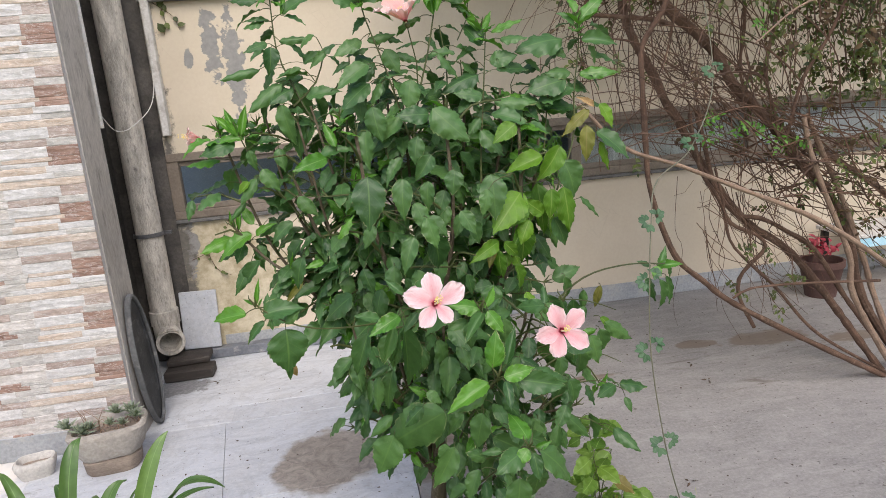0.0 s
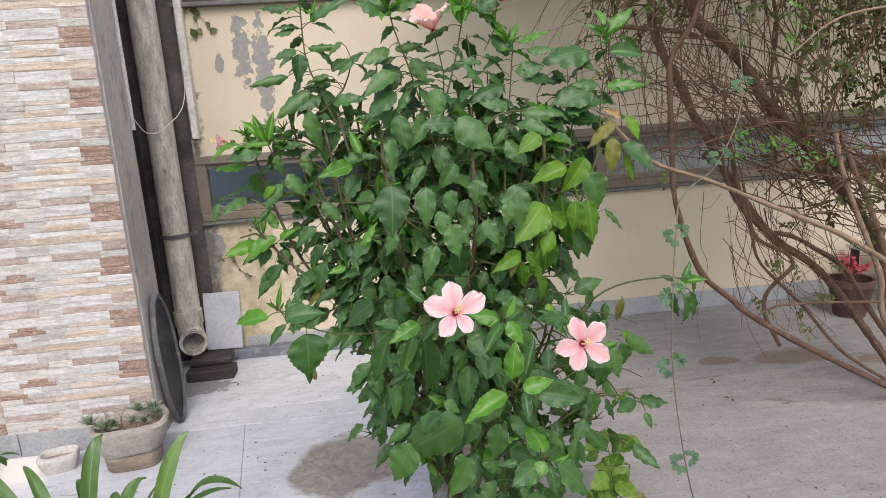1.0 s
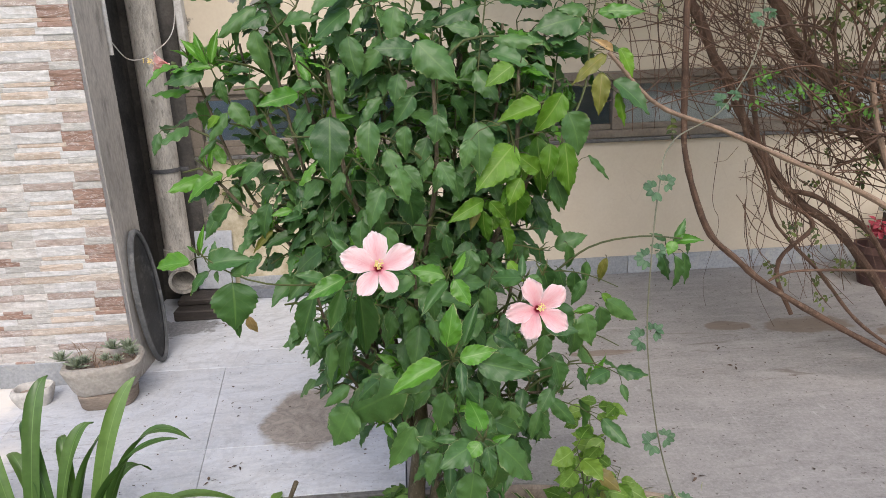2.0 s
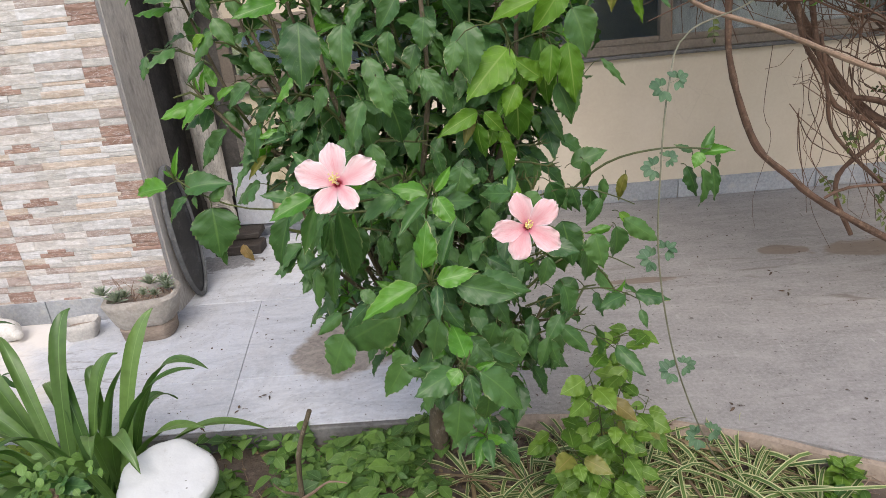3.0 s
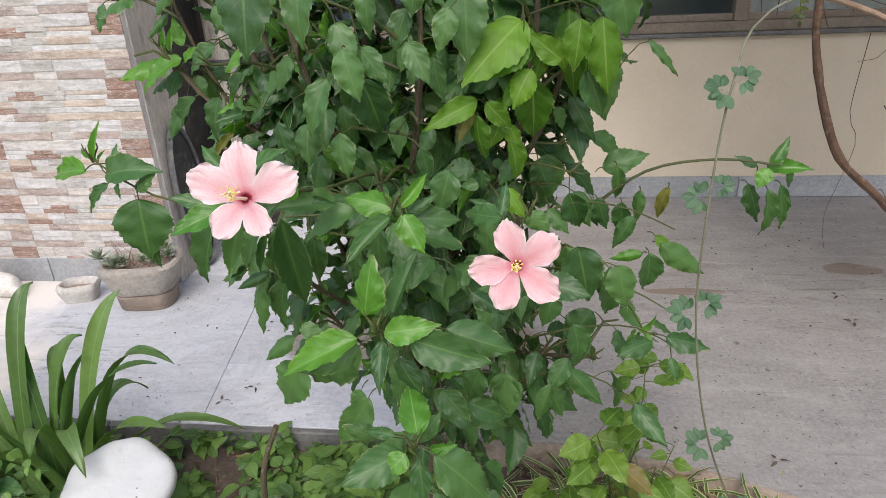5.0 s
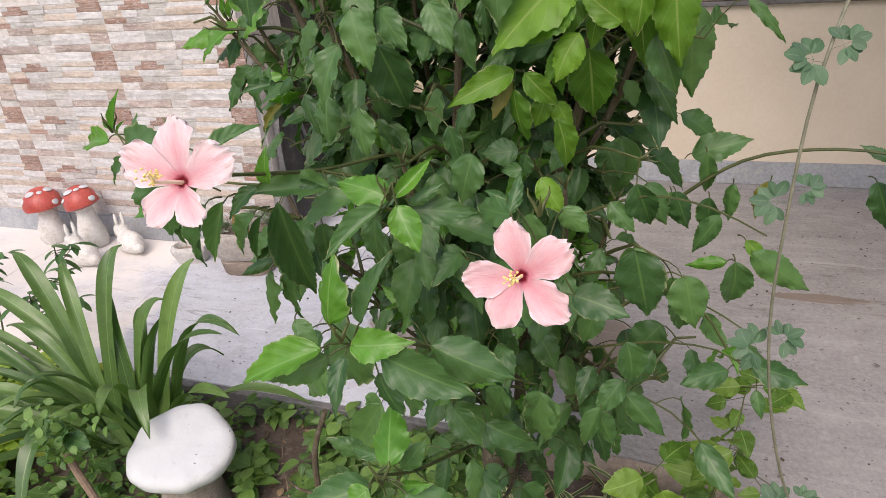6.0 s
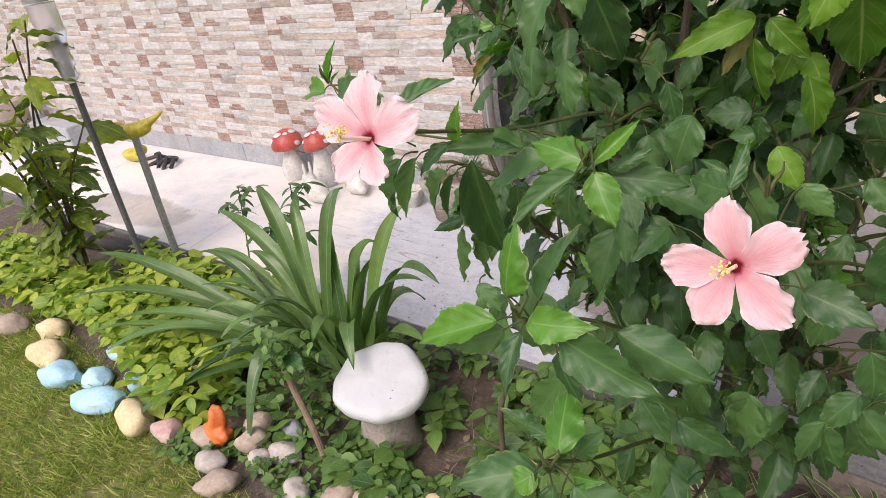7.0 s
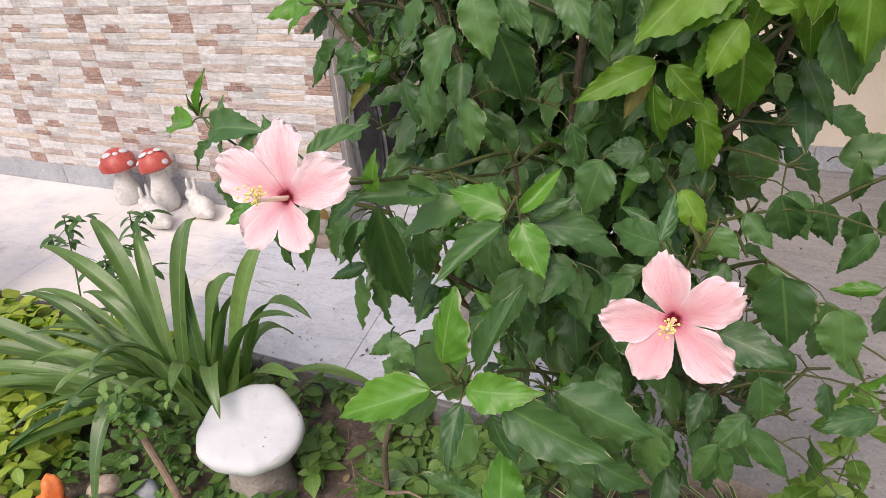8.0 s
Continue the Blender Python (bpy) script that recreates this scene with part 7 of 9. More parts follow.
carpet("ground_cover", (1.05, 1.75), (1.35, 1.72), 26, 0.045, 0.06, L_COVER, "dull green weeds by the terrace edge", lambda x, y: y < 1.95 - 0.5 * (x - 0.9))


# leafy green weed that climbs beside the hibiscus
weed = thing("leafy_weed", (0.50, 1.72, GROUND), "light green broad-leaved weed among the spider plants", "plant")
bm, heap, tips = bmesh.new(), Heap(), Heap()
root = (0.50, 1.76, GROUND)
for p in (
    (root, (0.48, 1.68, 0.18), (0.45, 1.58, 0.38), (0.42, 1.54, 0.50)), (root, (0.53, 1.78, 0.2), (0.57, 1.78, 0.36)), (root, (0.55, 1.88, 0.12), (0.60, 2.02, 0.22), (0.63, 2.12, 0.25), (0.73, 2.14, 0.25)),
    (root, (0.44, 1.64, 0.15), (0.37, 1.50, 0.33)), (root, (0.42, 1.70, 0.10), (0.36, 1.74, 0.2)), (root, (0.52, 1.62, 0.15), (0.48, 1.56, 0.36)), (root, (0.60, 1.82, 0.1), (0.66, 1.90, 0.17)),
    (root, (0.55, 1.70, 0.15), (0.56, 1.66, 0.32)), (root, (0.50, 1.66, 0.10), (0.44, 1.50, 0.25)),
):
    line = smooth_line(p, 0.02)
    tube([q for q in line], 0.003, 0.0012, 5, bm)
    for i, q in enumerate(line[3:]):
        for _ in range(1 if i % 3 else 2):
            a = random.uniform(0, 6.28)
            d = Vector((math.cos(a), math.sin(a) - 0.3, random.uniform(-0.85, 0.25)))
            stalk = q + d.normalized() * random.uniform(0.008, 0.045)
            tube([q, stalk], 0.0012, 0.001, 3, bm)
            (tips if random.random() < 0.05 else heap).add(SHAPES[(0, 2)[i % 2]], stance(stalk, d, Vector((0, -0.6, 0.9)) + jitter(0.5), random.uniform(0.046, 0.084), random.uniform(1.0, 1.35)))
part("stem", bm, TWIG, weed)
part("leaves", heap.mesh("leaves", L_WEED), None, weed, kind="stuff")
part("young_leaves", tips.mesh("young_leaves", L_BRONZE), None, weed, "bronze-tinged young leaves", kind="stuff")


def rosette(at, count, size, tone, label):
    ob = thing("kerb_weed", at, label, "plant", "weeds beside the kerb")
    bm = bmesh.new()
    top = Vector(at) + Vector((0, 0, size * 0.9))
    tube([Vector(at), (Vector(at) + top) / 2 + jitter(0.005), top], 0.003, 0.0015, 6, bm)
    for k in range(count):
        a = k * 2.399
        d = Vector((math.cos(a), math.sin(a), 0.75 - 1.1 * k / count))
        m = stance(Vector(at).lerp(top, 1 - 0.75 * k / count), d, Vector((0, -0.25, 1)) + jitter(0.25), size * (0.45 + 0.55 * k / count) * random.uniform(0.85, 1.15), 1.15)
        shared("leaf", blade_mesh("leaf", SHAPES[(0, 2)[k % 2]], tone), m, ob)
    part("stem", bm, TWIG, ob)


rosette((1.145, 1.735, GROUND), 14, 0.105, L_WEED, "fresh green broad-leaved weed beside the kerb")
rosette((1.20, 1.60, GROUND), 10, 0.075, L_YELLOW, "yellow-green weed with rounded leaves beside the kerb")
rosette((1.09, 1.68, GROUND), 7, 0.045, L_LIME, "tiny green seedling beside the kerb")


# thin vine with fingered leaves
LEAFLET = blade(1.0, 0.78, 7, 2, lambda s: math.sin(math.pi * min(1.0, s * 0.95 + 0.03)) ** 0.55, 0.2, 0.2)
VEINLET = blade(1.0, 0.04, 2, 1, strap)


def fingered(heap, at, way, size):
    """A stalked leaf that splits in three, each third with three small round leaflets."""
    at, way = Vector(at), (Vector(way) + jitter(0.15)).normalized()
    face = (Vector((0.05, -0.75, 0.65)) + jitter(0.2)).normalized()
    side = way.cross(face).normalized()
    heap.add(VEINLET, stance(at, way, face, size * 0.5))
    hub = at + way * size * 0.46
    for a, k in ((0.0, 0.42), (1.2, 0.30), (-1.2, 0.30)):
        out = way * math.cos(a) + side * math.sin(a)
        heap.add(VEINLET, stance(hub, out, face, size * k))
        tip_at = hub + out * size * k * 0.8
        over = out.cross(face).normalized()
        for b in (0.0, 0.95, -0.95):
            heap.add(LEAFLET, stance(tip_at, out * math.cos(b) + over * math.sin(b), face + jitter(0.35), size * random.uniform(0.54, 0.74), random.uniform(0.75, 0.95)))


vine = thing("creeping_vine", (0.88, 1.84, GROUND), "thin vine with fingered leaves rising to the climber", "plant")
line = smooth_line([(0.88, 1.84, GROUND), (0.76, 1.68, 0.15), (0.645, 1.55, 0.41), (0.57, 1.46, 0.62), (0.528, 1.42, 0.82), (0.522, 1.41, 0.98), (0.536, 1.425, 1.14), (0.595, 1.51, 1.215), (0.847, 1.800, 1.259), (1.028, 2.000, 1.456), (1.136, 2.300, 1.879)], 0.03)
part("stem", tube(line, 0.0018, 0.0015, 6), VINE_STEM, vine)
heap = Heap()
for at, s, rise in (((0.536, 1.425, 1.13), 0.029, 0.35), ((0.524, 1.412, 1.0), 0.026, 0.1), ((0.528, 1.42, 0.82), 0.031, 0.45), ((0.60, 1.50, 0.52), 0.033, 0.25), ((0.72, 1.63, 0.24), 0.036, 0.2), ((0.847, 1.800, 1.259), 0.030, 0.2), ((1.028, 2.000, 1.456), 0.032, 0.2)):
    fingered(heap, Vector(at), (-0.9, -0.25, rise), s)
    fingered(heap, Vector(at) + Vector((0, 0, 0.012)), (0.9, -0.2, rise + 0.1), s * 0.8)
part("leaves", heap.mesh("leaves", L_VINE), None, vine, kind="stuff")

# woody climber that arches over the terrace
climber = thing("woody_climber", (2.35, 2.6, 0.0), "tangled brown woody climber with sparse small leaves", "shrub")


def cane(pts, r0, r1, bark):
    part("stem", tube(smooth_line([Vector(p) + jitter(0.008) for p in pts], 0.035), r0, r1, 9, knots=0.14), bark, climber)


cane([(1.053, 2.750, 2.027), (1.069, 2.750, 1.836), (1.086, 2.750, 1.732), (1.138, 2.750, 1.587), (1.204, 2.750, 1.461), (1.256, 2.750, 1.351), (1.306, 2.750, 1.273), (1.381, 2.750, 1.152), (1.482, 2.750, 1.001), (1.645, 2.750, 0.783), (1.915, 2.750, 0.572), (2.30, 2.66, 0.0)], 0.0190, 0.0170, VINE_BARK)
cane([(1.232, 2.550, 1.979), (1.182, 2.550, 1.802), (1.149, 2.550, 1.705), (1.064, 2.550, 1.576), (1.058, 2.550, 1.433), (1.057, 2.550, 1.285), (1.066, 2.550, 1.124), (1.076, 2.550, 1.029), (1.122, 2.550, 0.867), (1.208, 2.550, 0.705), (1.306, 2.550, 0.594), (1.441, 2.550, 0.495), (1.736, 2.550, 0.302), (2.25, 2.58, 0.0)], 0.0100, 0.0140, VINE_BARK)
cane([(1.125, 2.700, 2.014), (1.202, 2.700, 1.825), (1.249, 2.700, 1.720), (1.377, 2.700, 1.625), (1.476, 2.700, 1.509), (1.527, 2.700, 1.412), (1.628, 2.700, 1.311), (1.760, 2.700, 1.174), (1.870, 2.700, 1.021), (1.965, 2.700, 0.946), (2.123, 2.700, 0.702), (2.218, 2.700, 0.364), (2.40, 2.62, 0.0)], 0.0220, 0.0220, VINE_BARK)
cane([(0.735, 2.400, 1.386), (0.905, 2.400, 1.217), (1.124, 2.400, 1.115), (1.362, 2.400, 1.013), (1.645, 2.400, 0.886), (1.827, 2.400, 0.785), (2.028, 2.400, 0.643), (2.35, 2.5, 0.4)], 0.0070, 0.0120, PINK_BARK)
cane([(1.305, 2.650, 1.309), (1.322, 2.650, 1.215), (1.376, 2.650, 1.050), (1.452, 2.650, 0.933), (1.509, 2.650, 0.804), (1.633, 2.650, 0.748), (1.675, 2.650, 0.685), (1.594, 2.650, 0.598), (1.548, 2.650, 0.555), (1.554, 2.650, 0.451), (1.639, 2.650, 0.302)], 0.0090, 0.0090, VINE_BARK)
cane([(1.372, 2.700, 1.304), (1.403, 2.700, 1.183), (1.453, 2.700, 0.985), (1.554, 2.700, 0.839), (1.687, 2.700, 0.802), (1.809, 2.700, 0.728), (1.959, 2.700, 0.622), (2.128, 2.700, 0.373), (2.34, 2.6, 0.02)], 0.0100, 0.0120, VINE_BARK)
cane([(1.401, 2.600, 1.073), (1.440, 2.600, 0.927), (1.470, 2.600, 0.752), (1.556, 2.600, 0.643), (1.701, 2.600, 0.500), (1.915, 2.600, 0.263), (2.30, 2.6, 0.0)], 0.0060, 0.0080, VINE_BARK)
cane([(1.723, 2.500, 1.244), (1.761, 2.500, 1.106), (1.843, 2.500, 0.939), (1.971, 2.500, 0.640), (2.002, 2.500, 0.455), (2.30, 2.55, 0.0)], 0.0110, 0.0140, PINK_BARK)
cane([(1.823, 2.600, 1.258), (1.890, 2.600, 1.112), (1.990, 2.600, 0.913), (2.137, 2.600, 0.575), (2.194, 2.600, 0.404), (2.36, 2.58, 0.0)], 0.0110, 0.0140, PINK_BARK)
cane([(1.559, 2.750, 1.412), (1.866, 2.750, 1.152), (2.103, 2.750, 1.010), (2.420, 2.750, 0.775), (2.6, 2.75, 0.4), (2.46, 2.66, 0.0)], 0.0130, 0.0180, VINE_BARK)
cane([(1.602, 2.800, 1.940), (1.643, 2.800, 1.714), (1.632, 2.800, 1.481), (1.684, 2.800, 1.309)], 0.0080, 0.0070, VINE_BARK)
cane([(1.799, 2.750, 1.926), (1.770, 2.750, 1.658), (1.735, 2.750, 1.427), (1.808, 2.750, 1.180)], 0.0090, 0.0070, VINE_BARK)
cane([(2.063, 2.600, 1.891), (1.919, 2.600, 1.593), (1.785, 2.600, 1.398), (1.727, 2.600, 1.170)], 0.0070, 0.0070, VINE_BARK)
cane([(1.931, 2.350, 1.710), (1.614, 2.350, 1.685), (1.401, 2.350, 1.552)], 0.0050, 0.0030, PINK_BARK)
cane([(0.847, 2.700, 1.729), (1.013, 2.700, 1.719), (1.182, 2.700, 1.696), (1.268, 2.700, 1.671)], 0.0080, 0.0100, VINE_BARK)
cane([(1.422, 2.500, 0.513), (1.497, 2.500, 0.550), (1.732, 2.500, 0.553), (2.114, 2.500, 0.504)], 0.0050, 0.0060, VINE_BARK)
bm, heap, fresh, yellowed = bmesh.new(), Heap(), Heap(), Heap()


def shoot_line(a, b, lift, r, wander=0.03):
    """A thin shoot that arches from a to b; returns its points."""
    a, b = Vector(a), Vector(b)
    mid = a.lerp(b, 0.45) + Vector((0, 0, lift)) + jitter(wander)
    pts = smooth_line([a, a.lerp(mid, 0.5) + Vector((0, 0, lift * 0.3)) + jitter(wander), mid, mid.lerp(b, 0.55) + Vector((0, 0, lift * 0.25)) + jitter(wander), b], 0.04)
    tube(pts, r, r * 0.45, 4, bm)
    return pts


def spray(q, size, heap, pairs=3, way=None):
    """A drooping compound leaf: leaflets in pairs along a thin rib, one at its end."""
    q = Vector(q)
    way = ((jitter(1) + Vector((0, 0, -0.35))) if way is None else Vector(way)).normalized()
    face = Vector((0, -0.7, 0.7)) + jitter(0.6)
    side = way.cross(face).normalized()
    heap.add(RIB, stance(q, way, face, size * (pairs + 0.6)))
    for k in range(pairs):
        at = q + way * size * (k + 0.7)
        for d in (-1, 1):
            if random.random() < 0.88:
                heap.add(SMALL[random.randrange(3)], stance(at, way * 0.55 + side * d + jitter(0.25), face + jitter(0.5), size * random.uniform(0.8, 1.25), random.uniform(0.65, 0.95)))
    heap.add(SMALL[1], stance(q + way * size * (pairs + 0.4), way + jitter(0.2), face + jitter(0.4), size * random.uniform(0.9, 1.3), 0.85))


RIB = blade(1.0, 0.035, 3, 1, strap)
U = random.uniform
withered = Heap()


def foliage_for():
    return withered if random.random() < 0.24 else heap


for k in range(90):
    # thin reddish shoots that arch from the old wood towards the shrub
    a = (U(1.40, 2.0), U(2.45, 2.85), U(0.98, 1.25))
    b = (U(0.72, 1.35), U(2.4, 2.85), U(1.15, 1.80))
    shoot_line(a, b, U(-0.04, 0.26), random.choice((0.0016, 0.0022, 0.0032, 0.0042)), 0.085)
for k in range(85):
    # thin dark shoots that reach out under the ledge
    a = (U(0.95, 1.6), U(2.5, 3.1), U(1.75, 2.3))
    b = (U(0.55, 1.0), a[1] + U(-0.15, 0.15), U(1.50, 2.25))
    pts = shoot_line(a, b, U(-0.05, 0.22), random.choice((0.0014, 0.002, 0.0032)), 0.07)
    if k % 5 == 0 and pts[-4].z > 1.85:
        spray(pts[-4], 0.018, foliage_for())
for k in range(150):
    # shoots that hang from the crown
    x = U(0.88, 2.5)
    a = (x, U(2.45, 2.95), U(1.9, 2.3))
    b = (x + U(-0.22, 0.28), a[1] + U(-0.1, 0.1), U(1.05, 1.6))
    pts = shoot_line(a, b, U(-0.05, 0.05), random.choice((0.002, 0.003, 0.0042)), 0.085)
    for q in pts[1:]:
        near_top = 0.30 if q.z > 1.80 else 0.03
        dense = max(near_top, min(0.62, 0.8 * (q.x - 1.45))) * (1.0 if q.z > 1.28 else 0.3) * (1.5 if noise.noise(q * 6.0) > 0.0 else 0.35)
        if random.random() < dense:
            spray(q, U(0.020, 0.030), foliage_for(), random.randrange(2, 4))
for k in range(80):
    # shoots that run down with the stems on the far side
    a = (U(1.55, 2.1), U(2.45, 2.9), U(0.9, 1.3))
    b = (U(1.75, 2.75), a[1] + U(-0.15, 0.15), U(0.45, 1.15))
    pts = shoot_line(a, b, U(-0.04, 0.12), random.choice((0.002, 0.003, 0.004)), 0.06)
    for q in pts[3:]:
        if q.x > 1.7 and random.random() < 0.10:
            spray(q, 0.024, foliage_for())
for k in range(50):
    # fine dead twigs in the thick of it
    p = Vector((U(1.25, 1.95), U(2.45, 2.8), U(0.80, 1.35)))
    d = Vector((U(-1, 0.8), U(-0.3, 0.3), U(-0.6, 0.5))).normalized() * U(0.08, 0.26)
    shoot_line(p, p + d, U(-0.03, 0.05), 0.0013, 0.022)
for k in range(46):
    # loops and low shoots under the arch
    a = (U(1.32, 1.75), U(2.5, 2.8), U(0.75, 1.15))
    b = (a[0] + U(-0.02, 0.45), a[1], U(0.30, 0.75))
    pts = shoot_line(a, b, U(-0.12, 0.02), random.choice((0.0016, 0.0022, 0.003)), 0.05)
    if k % 4 == 0:
        spray(pts[-3], 0.022, heap)
for k in range(190):
    # leafy clumps in the crown's lower rim, with gaps between
    x, z = (U(0.85, 2.6), U(1.88, 2.35)) if k % 3 else (U(1.75, 2.6), U(1.35, 1.95))
    c = Vector((x, U(2.45, 3.0), z))
    for _ in range(random.randrange(2, 6)):
        spray(c + jitter(0.09), U(0.020, 0.032), foliage_for(), random.randrange(2, 4))
for c in ((1.30, 2.5, 1.245), (1.38, 2.5, 1.22), (1.50, 2.5, 1.23), (1.60, 2.5, 1.22), (1.66, 2.5, 1.17), (1.52, 2.5, 1.66), (1.47, 2.5, 1.78)):
    for _ in range(3):
        spray(Vector(c) + jitter(0.03), 0.021, fresh, 3, (U(-1, 1), U(-0.4, 0.2), U(-0.5, 0.3)))
for c in ((1.02, 2.5, 2.02), (1.17, 2.5, 2.0), (1.22, 2.5, 1.95), (1.10, 2.5, 1.93), (1.30, 2.5, 2.03)):
    for _ in range(3):
        spray(Vector(c) + jitter(0.04), 0.024, yellowed, 2, (U(-1, 1), U(-0.4, 0.2), U(-0.6, 0.2)))
for k in range(4200):
    # unseen leaves added overhead, out over the wall, to shade wall and floor
    x, y, z = random.uniform(0.2, 4.4), random.uniform(2.6, 4.05), random.uniform(2.42, 3.0)
    heap.add(SMALL[k % 3], stance((x, y, z), jitter(1) + Vector((0, 0, -0.3)), Vector((0, -0.2, 1)) + jitter(0.6), random.uniform(0.07, 0.12)))
part("shoot_mass", bm, SHOOT_BARK, climber, kind="stuff")
part("leaves", heap.mesh("leaves", L_CLIMB), None, climber, kind="stuff")
part("withered_leaves", withered.mesh("withered_leaves", L_WITHER), None, climber, "withered brown leaves", kind="stuff")
part("fresh_leaves", fresh.mesh("fresh_leaves", L_YOUNG), None, climber, "fresh green leaves", kind="stuff")
part("yellowed_leaves", yellowed.mesh("yellowed_leaves", L_YELLOW), None, climber, "yellow-green leaves", kind="stuff")

# shrub at the far end of the bed
far = thing("garden_shrub", (-2.72, 1.80, GROUND), "leafy shrub with yellow-green leaves at the bed's end", "shrub")
bm, heap = bmesh.new(), Heap()
for k in range(11):
    a = k * 2.4
    top = Vector((-2.45 + 0.28 * math.cos(a), 1.72 + 0.2 * math.sin(a), random.uniform(0.5, 1.12)))
    line = smooth_line([(-2.72, 1.80, GROUND), Vector((-2.72, 1.80, 0.2)).lerp(top, 0.4) + jitter(0.04), top], 0.05)
    part("stem", tube(line, 0.008, 0.003, 7), BARK, far)
    for i, q in enumerate(line[4:]):
        for _ in range(1):
            b = random.uniform(0, 6.28)
            d = Vector((math.cos(b), math.sin(b), random.uniform(-0.6, 0.4)))
            heap.add(SHAPES[random.choice((0, 2, 4))], stance(q + d * 0.03, d, Vector((0, -0.3, 1)) + jitter(0.4), random.uniform(0.10, 0.17), 0.9))
part("leaves", heap.mesh("leaves", L_YELLOW), None, far, kind="stuff")


def seedling(at, height, label):
    ob = thing("seedling", at, label, "plant", "seedlings behind the strap leaves")
    bm, heap = bmesh.new(), Heap()
    line = smooth_line([at, Vector(at) + Vector((0.01, 0.04, height * 0.5)), Vector(at) + Vector((-0.01, 0.09, height))], 0.03)
    tube(line, 0.004, 0.002, 6, bm)
    for k in range(4):
        p = line[int(len(line) * (0.55 + 0.1 * k))]
        a = k * 2.4
        q = p + Vector((math.cos(a) * 0.06, math.sin(a) * 0.06, 0.05))
        tube([p, (p + q) / 2, q], 0.002, 0.0012, 4, bm)
        for j in range(6):
            b = j * 2.4
            heap.add(LONG[1], stance(q + jitter(0.012), (math.cos(b), math.sin(b), random.uniform(-0.5, 0.3)), Vector((0, 0, 1)) + jitter(0.3), random.uniform(0.05, 0.075), 1.25))
    for j in range(9):
        b = j * 2.4
        heap.add(LONG[1], stance(line[-1] - Vector((0, 0, 0.006 * j)), (math.cos(b), math.sin(b), 0.2 - 0.08 * j), Vector((0, 0, 1)) + jitter(0.3), random.uniform(0.05, 0.08), 1.25))
    part("stem", bm, TWIG, ob)
    part("leaves", heap.mesh("leaves", L_MID), None, ob, kind="stuff")


seedling((-1.82, 2.07, GROUND), 0.44, "young dark green seedling behind the strap leaves")
seedling((-1.475, 2.07, GROUND), 0.50, "young dark green seedling behind the strap leaves")
seedling((-1.68, 2.07, GROUND), 0.30, "small dark green seedling behind the strap leaves")

# small woody plant beside the stool
shoot = thing("woody_seedling", (-0.80, 1.54, GROUND), "small plant with a bare brown stem and tiny leaves", "plant")
line = smooth_line([(-0.80, 1.54, GROUND), (-0.835, 1.55, 0.06), (-0.885, 1.56, 0.18), (-0.91, 1.57, 0.26)], 0.02)
part("stem", tube(line, 0.011, 0.008, 9, knots=0.05), PINK_BARK, shoot)
heap = Heap()
for k in range(120):
    c = Vector((-0.91, 1.57, 0.25)) + Vector((random.gauss(0, 0.045), random.gauss(0, 0.04), random.gauss(0, 0.05)))
    heap.add(SMALL[k % 3], stance(c, jitter(1), Vector((0, -0.4, 1)) + jitter(0.5), random.uniform(0.018, 0.034), 1.1))
part("leaves", heap.mesh("leaves", L_COVER), None, shoot, kind="stuff")
for d, s in (((0.75, -0.1, 0.1), 0.085), ((0.35, -0.3, 0.5), 0.075), ((-0.3, -0.2, 0.8), 0.07), ((0.9, 0.1, -0.35), 0.07)):
    part("leaf", blade_mesh("leaf", SHAPES[2], L_MID), None, shoot).matrix_basis = shoot.matrix_basis.inverted() @ shoot.matrix_basis @ stance((-0.88, 1.565, 0.27), d, (0, -0.4, 1), s)

# dry stick planted in the bed
stick = thing("dry_stick", (-0.365, 1.76, GROUND), "dry brown forked stick stuck in the soil", "stick")
part("shaft", tube(smooth_line([(-0.365, 1.765, GROUND - 0.02), (-0.352, 1.76, 0.1), (-0.33, 1.752, 0.2), (-0.285, 1.75, 0.31)], 0.03), 0.0085, 0.0065, 9, knots=0.08), BARK, stick)
part("fork", tube(smooth_line([(-0.362, 1.76, 0.0), (-0.31, 1.72, 0.06), (-0.25, 1.69, 0.12), (-0.20, 1.68, 0.12)], 0.02), 0.006, 0.002, 7), PINK_BARK, stick)
part("fork", tube(smooth_line([(-0.36, 1.76, 0.02), (-0.40, 1.74, 0.05), (-0.42, 1.73, 0.09)], 0.02), 0.005, 0.002, 7), BARK, stick)
part("fork", tube(smooth_line([(0.02, 1.66, GROUND), (0.03, 1.62, 0.02), (0.08, 1.6, 0.1)], 0.02), 0.005, 0.003, 7), BARK, stick)

# small withered creepers on the rear wall
def creeper(lines, size, label):
    ob = thing("wall_creeper", lines[0][0], label, "creeper", "creepers on the rear wall")
    heap = Heap()
    for pts in lines:
        line = smooth_line(pts, 0.02)
        part("stem", tube(line, 0.002, 0.001, 5), VINE_BARK, ob)
        for q in line[2::2]:
            a = random.uniform(0, 6.28)
            heap.add(SMALL[random.randrange(3)], stance(q + Vector((0, -0.004, 0)), (math.cos(a), -0.3, math.sin(a)), (0.1, -1, 0.3), size * random.uniform(0.7, 1.3)))
    part("leaves", heap.mesh("leaves", L_CLIMB), None, ob, kind="stuff")


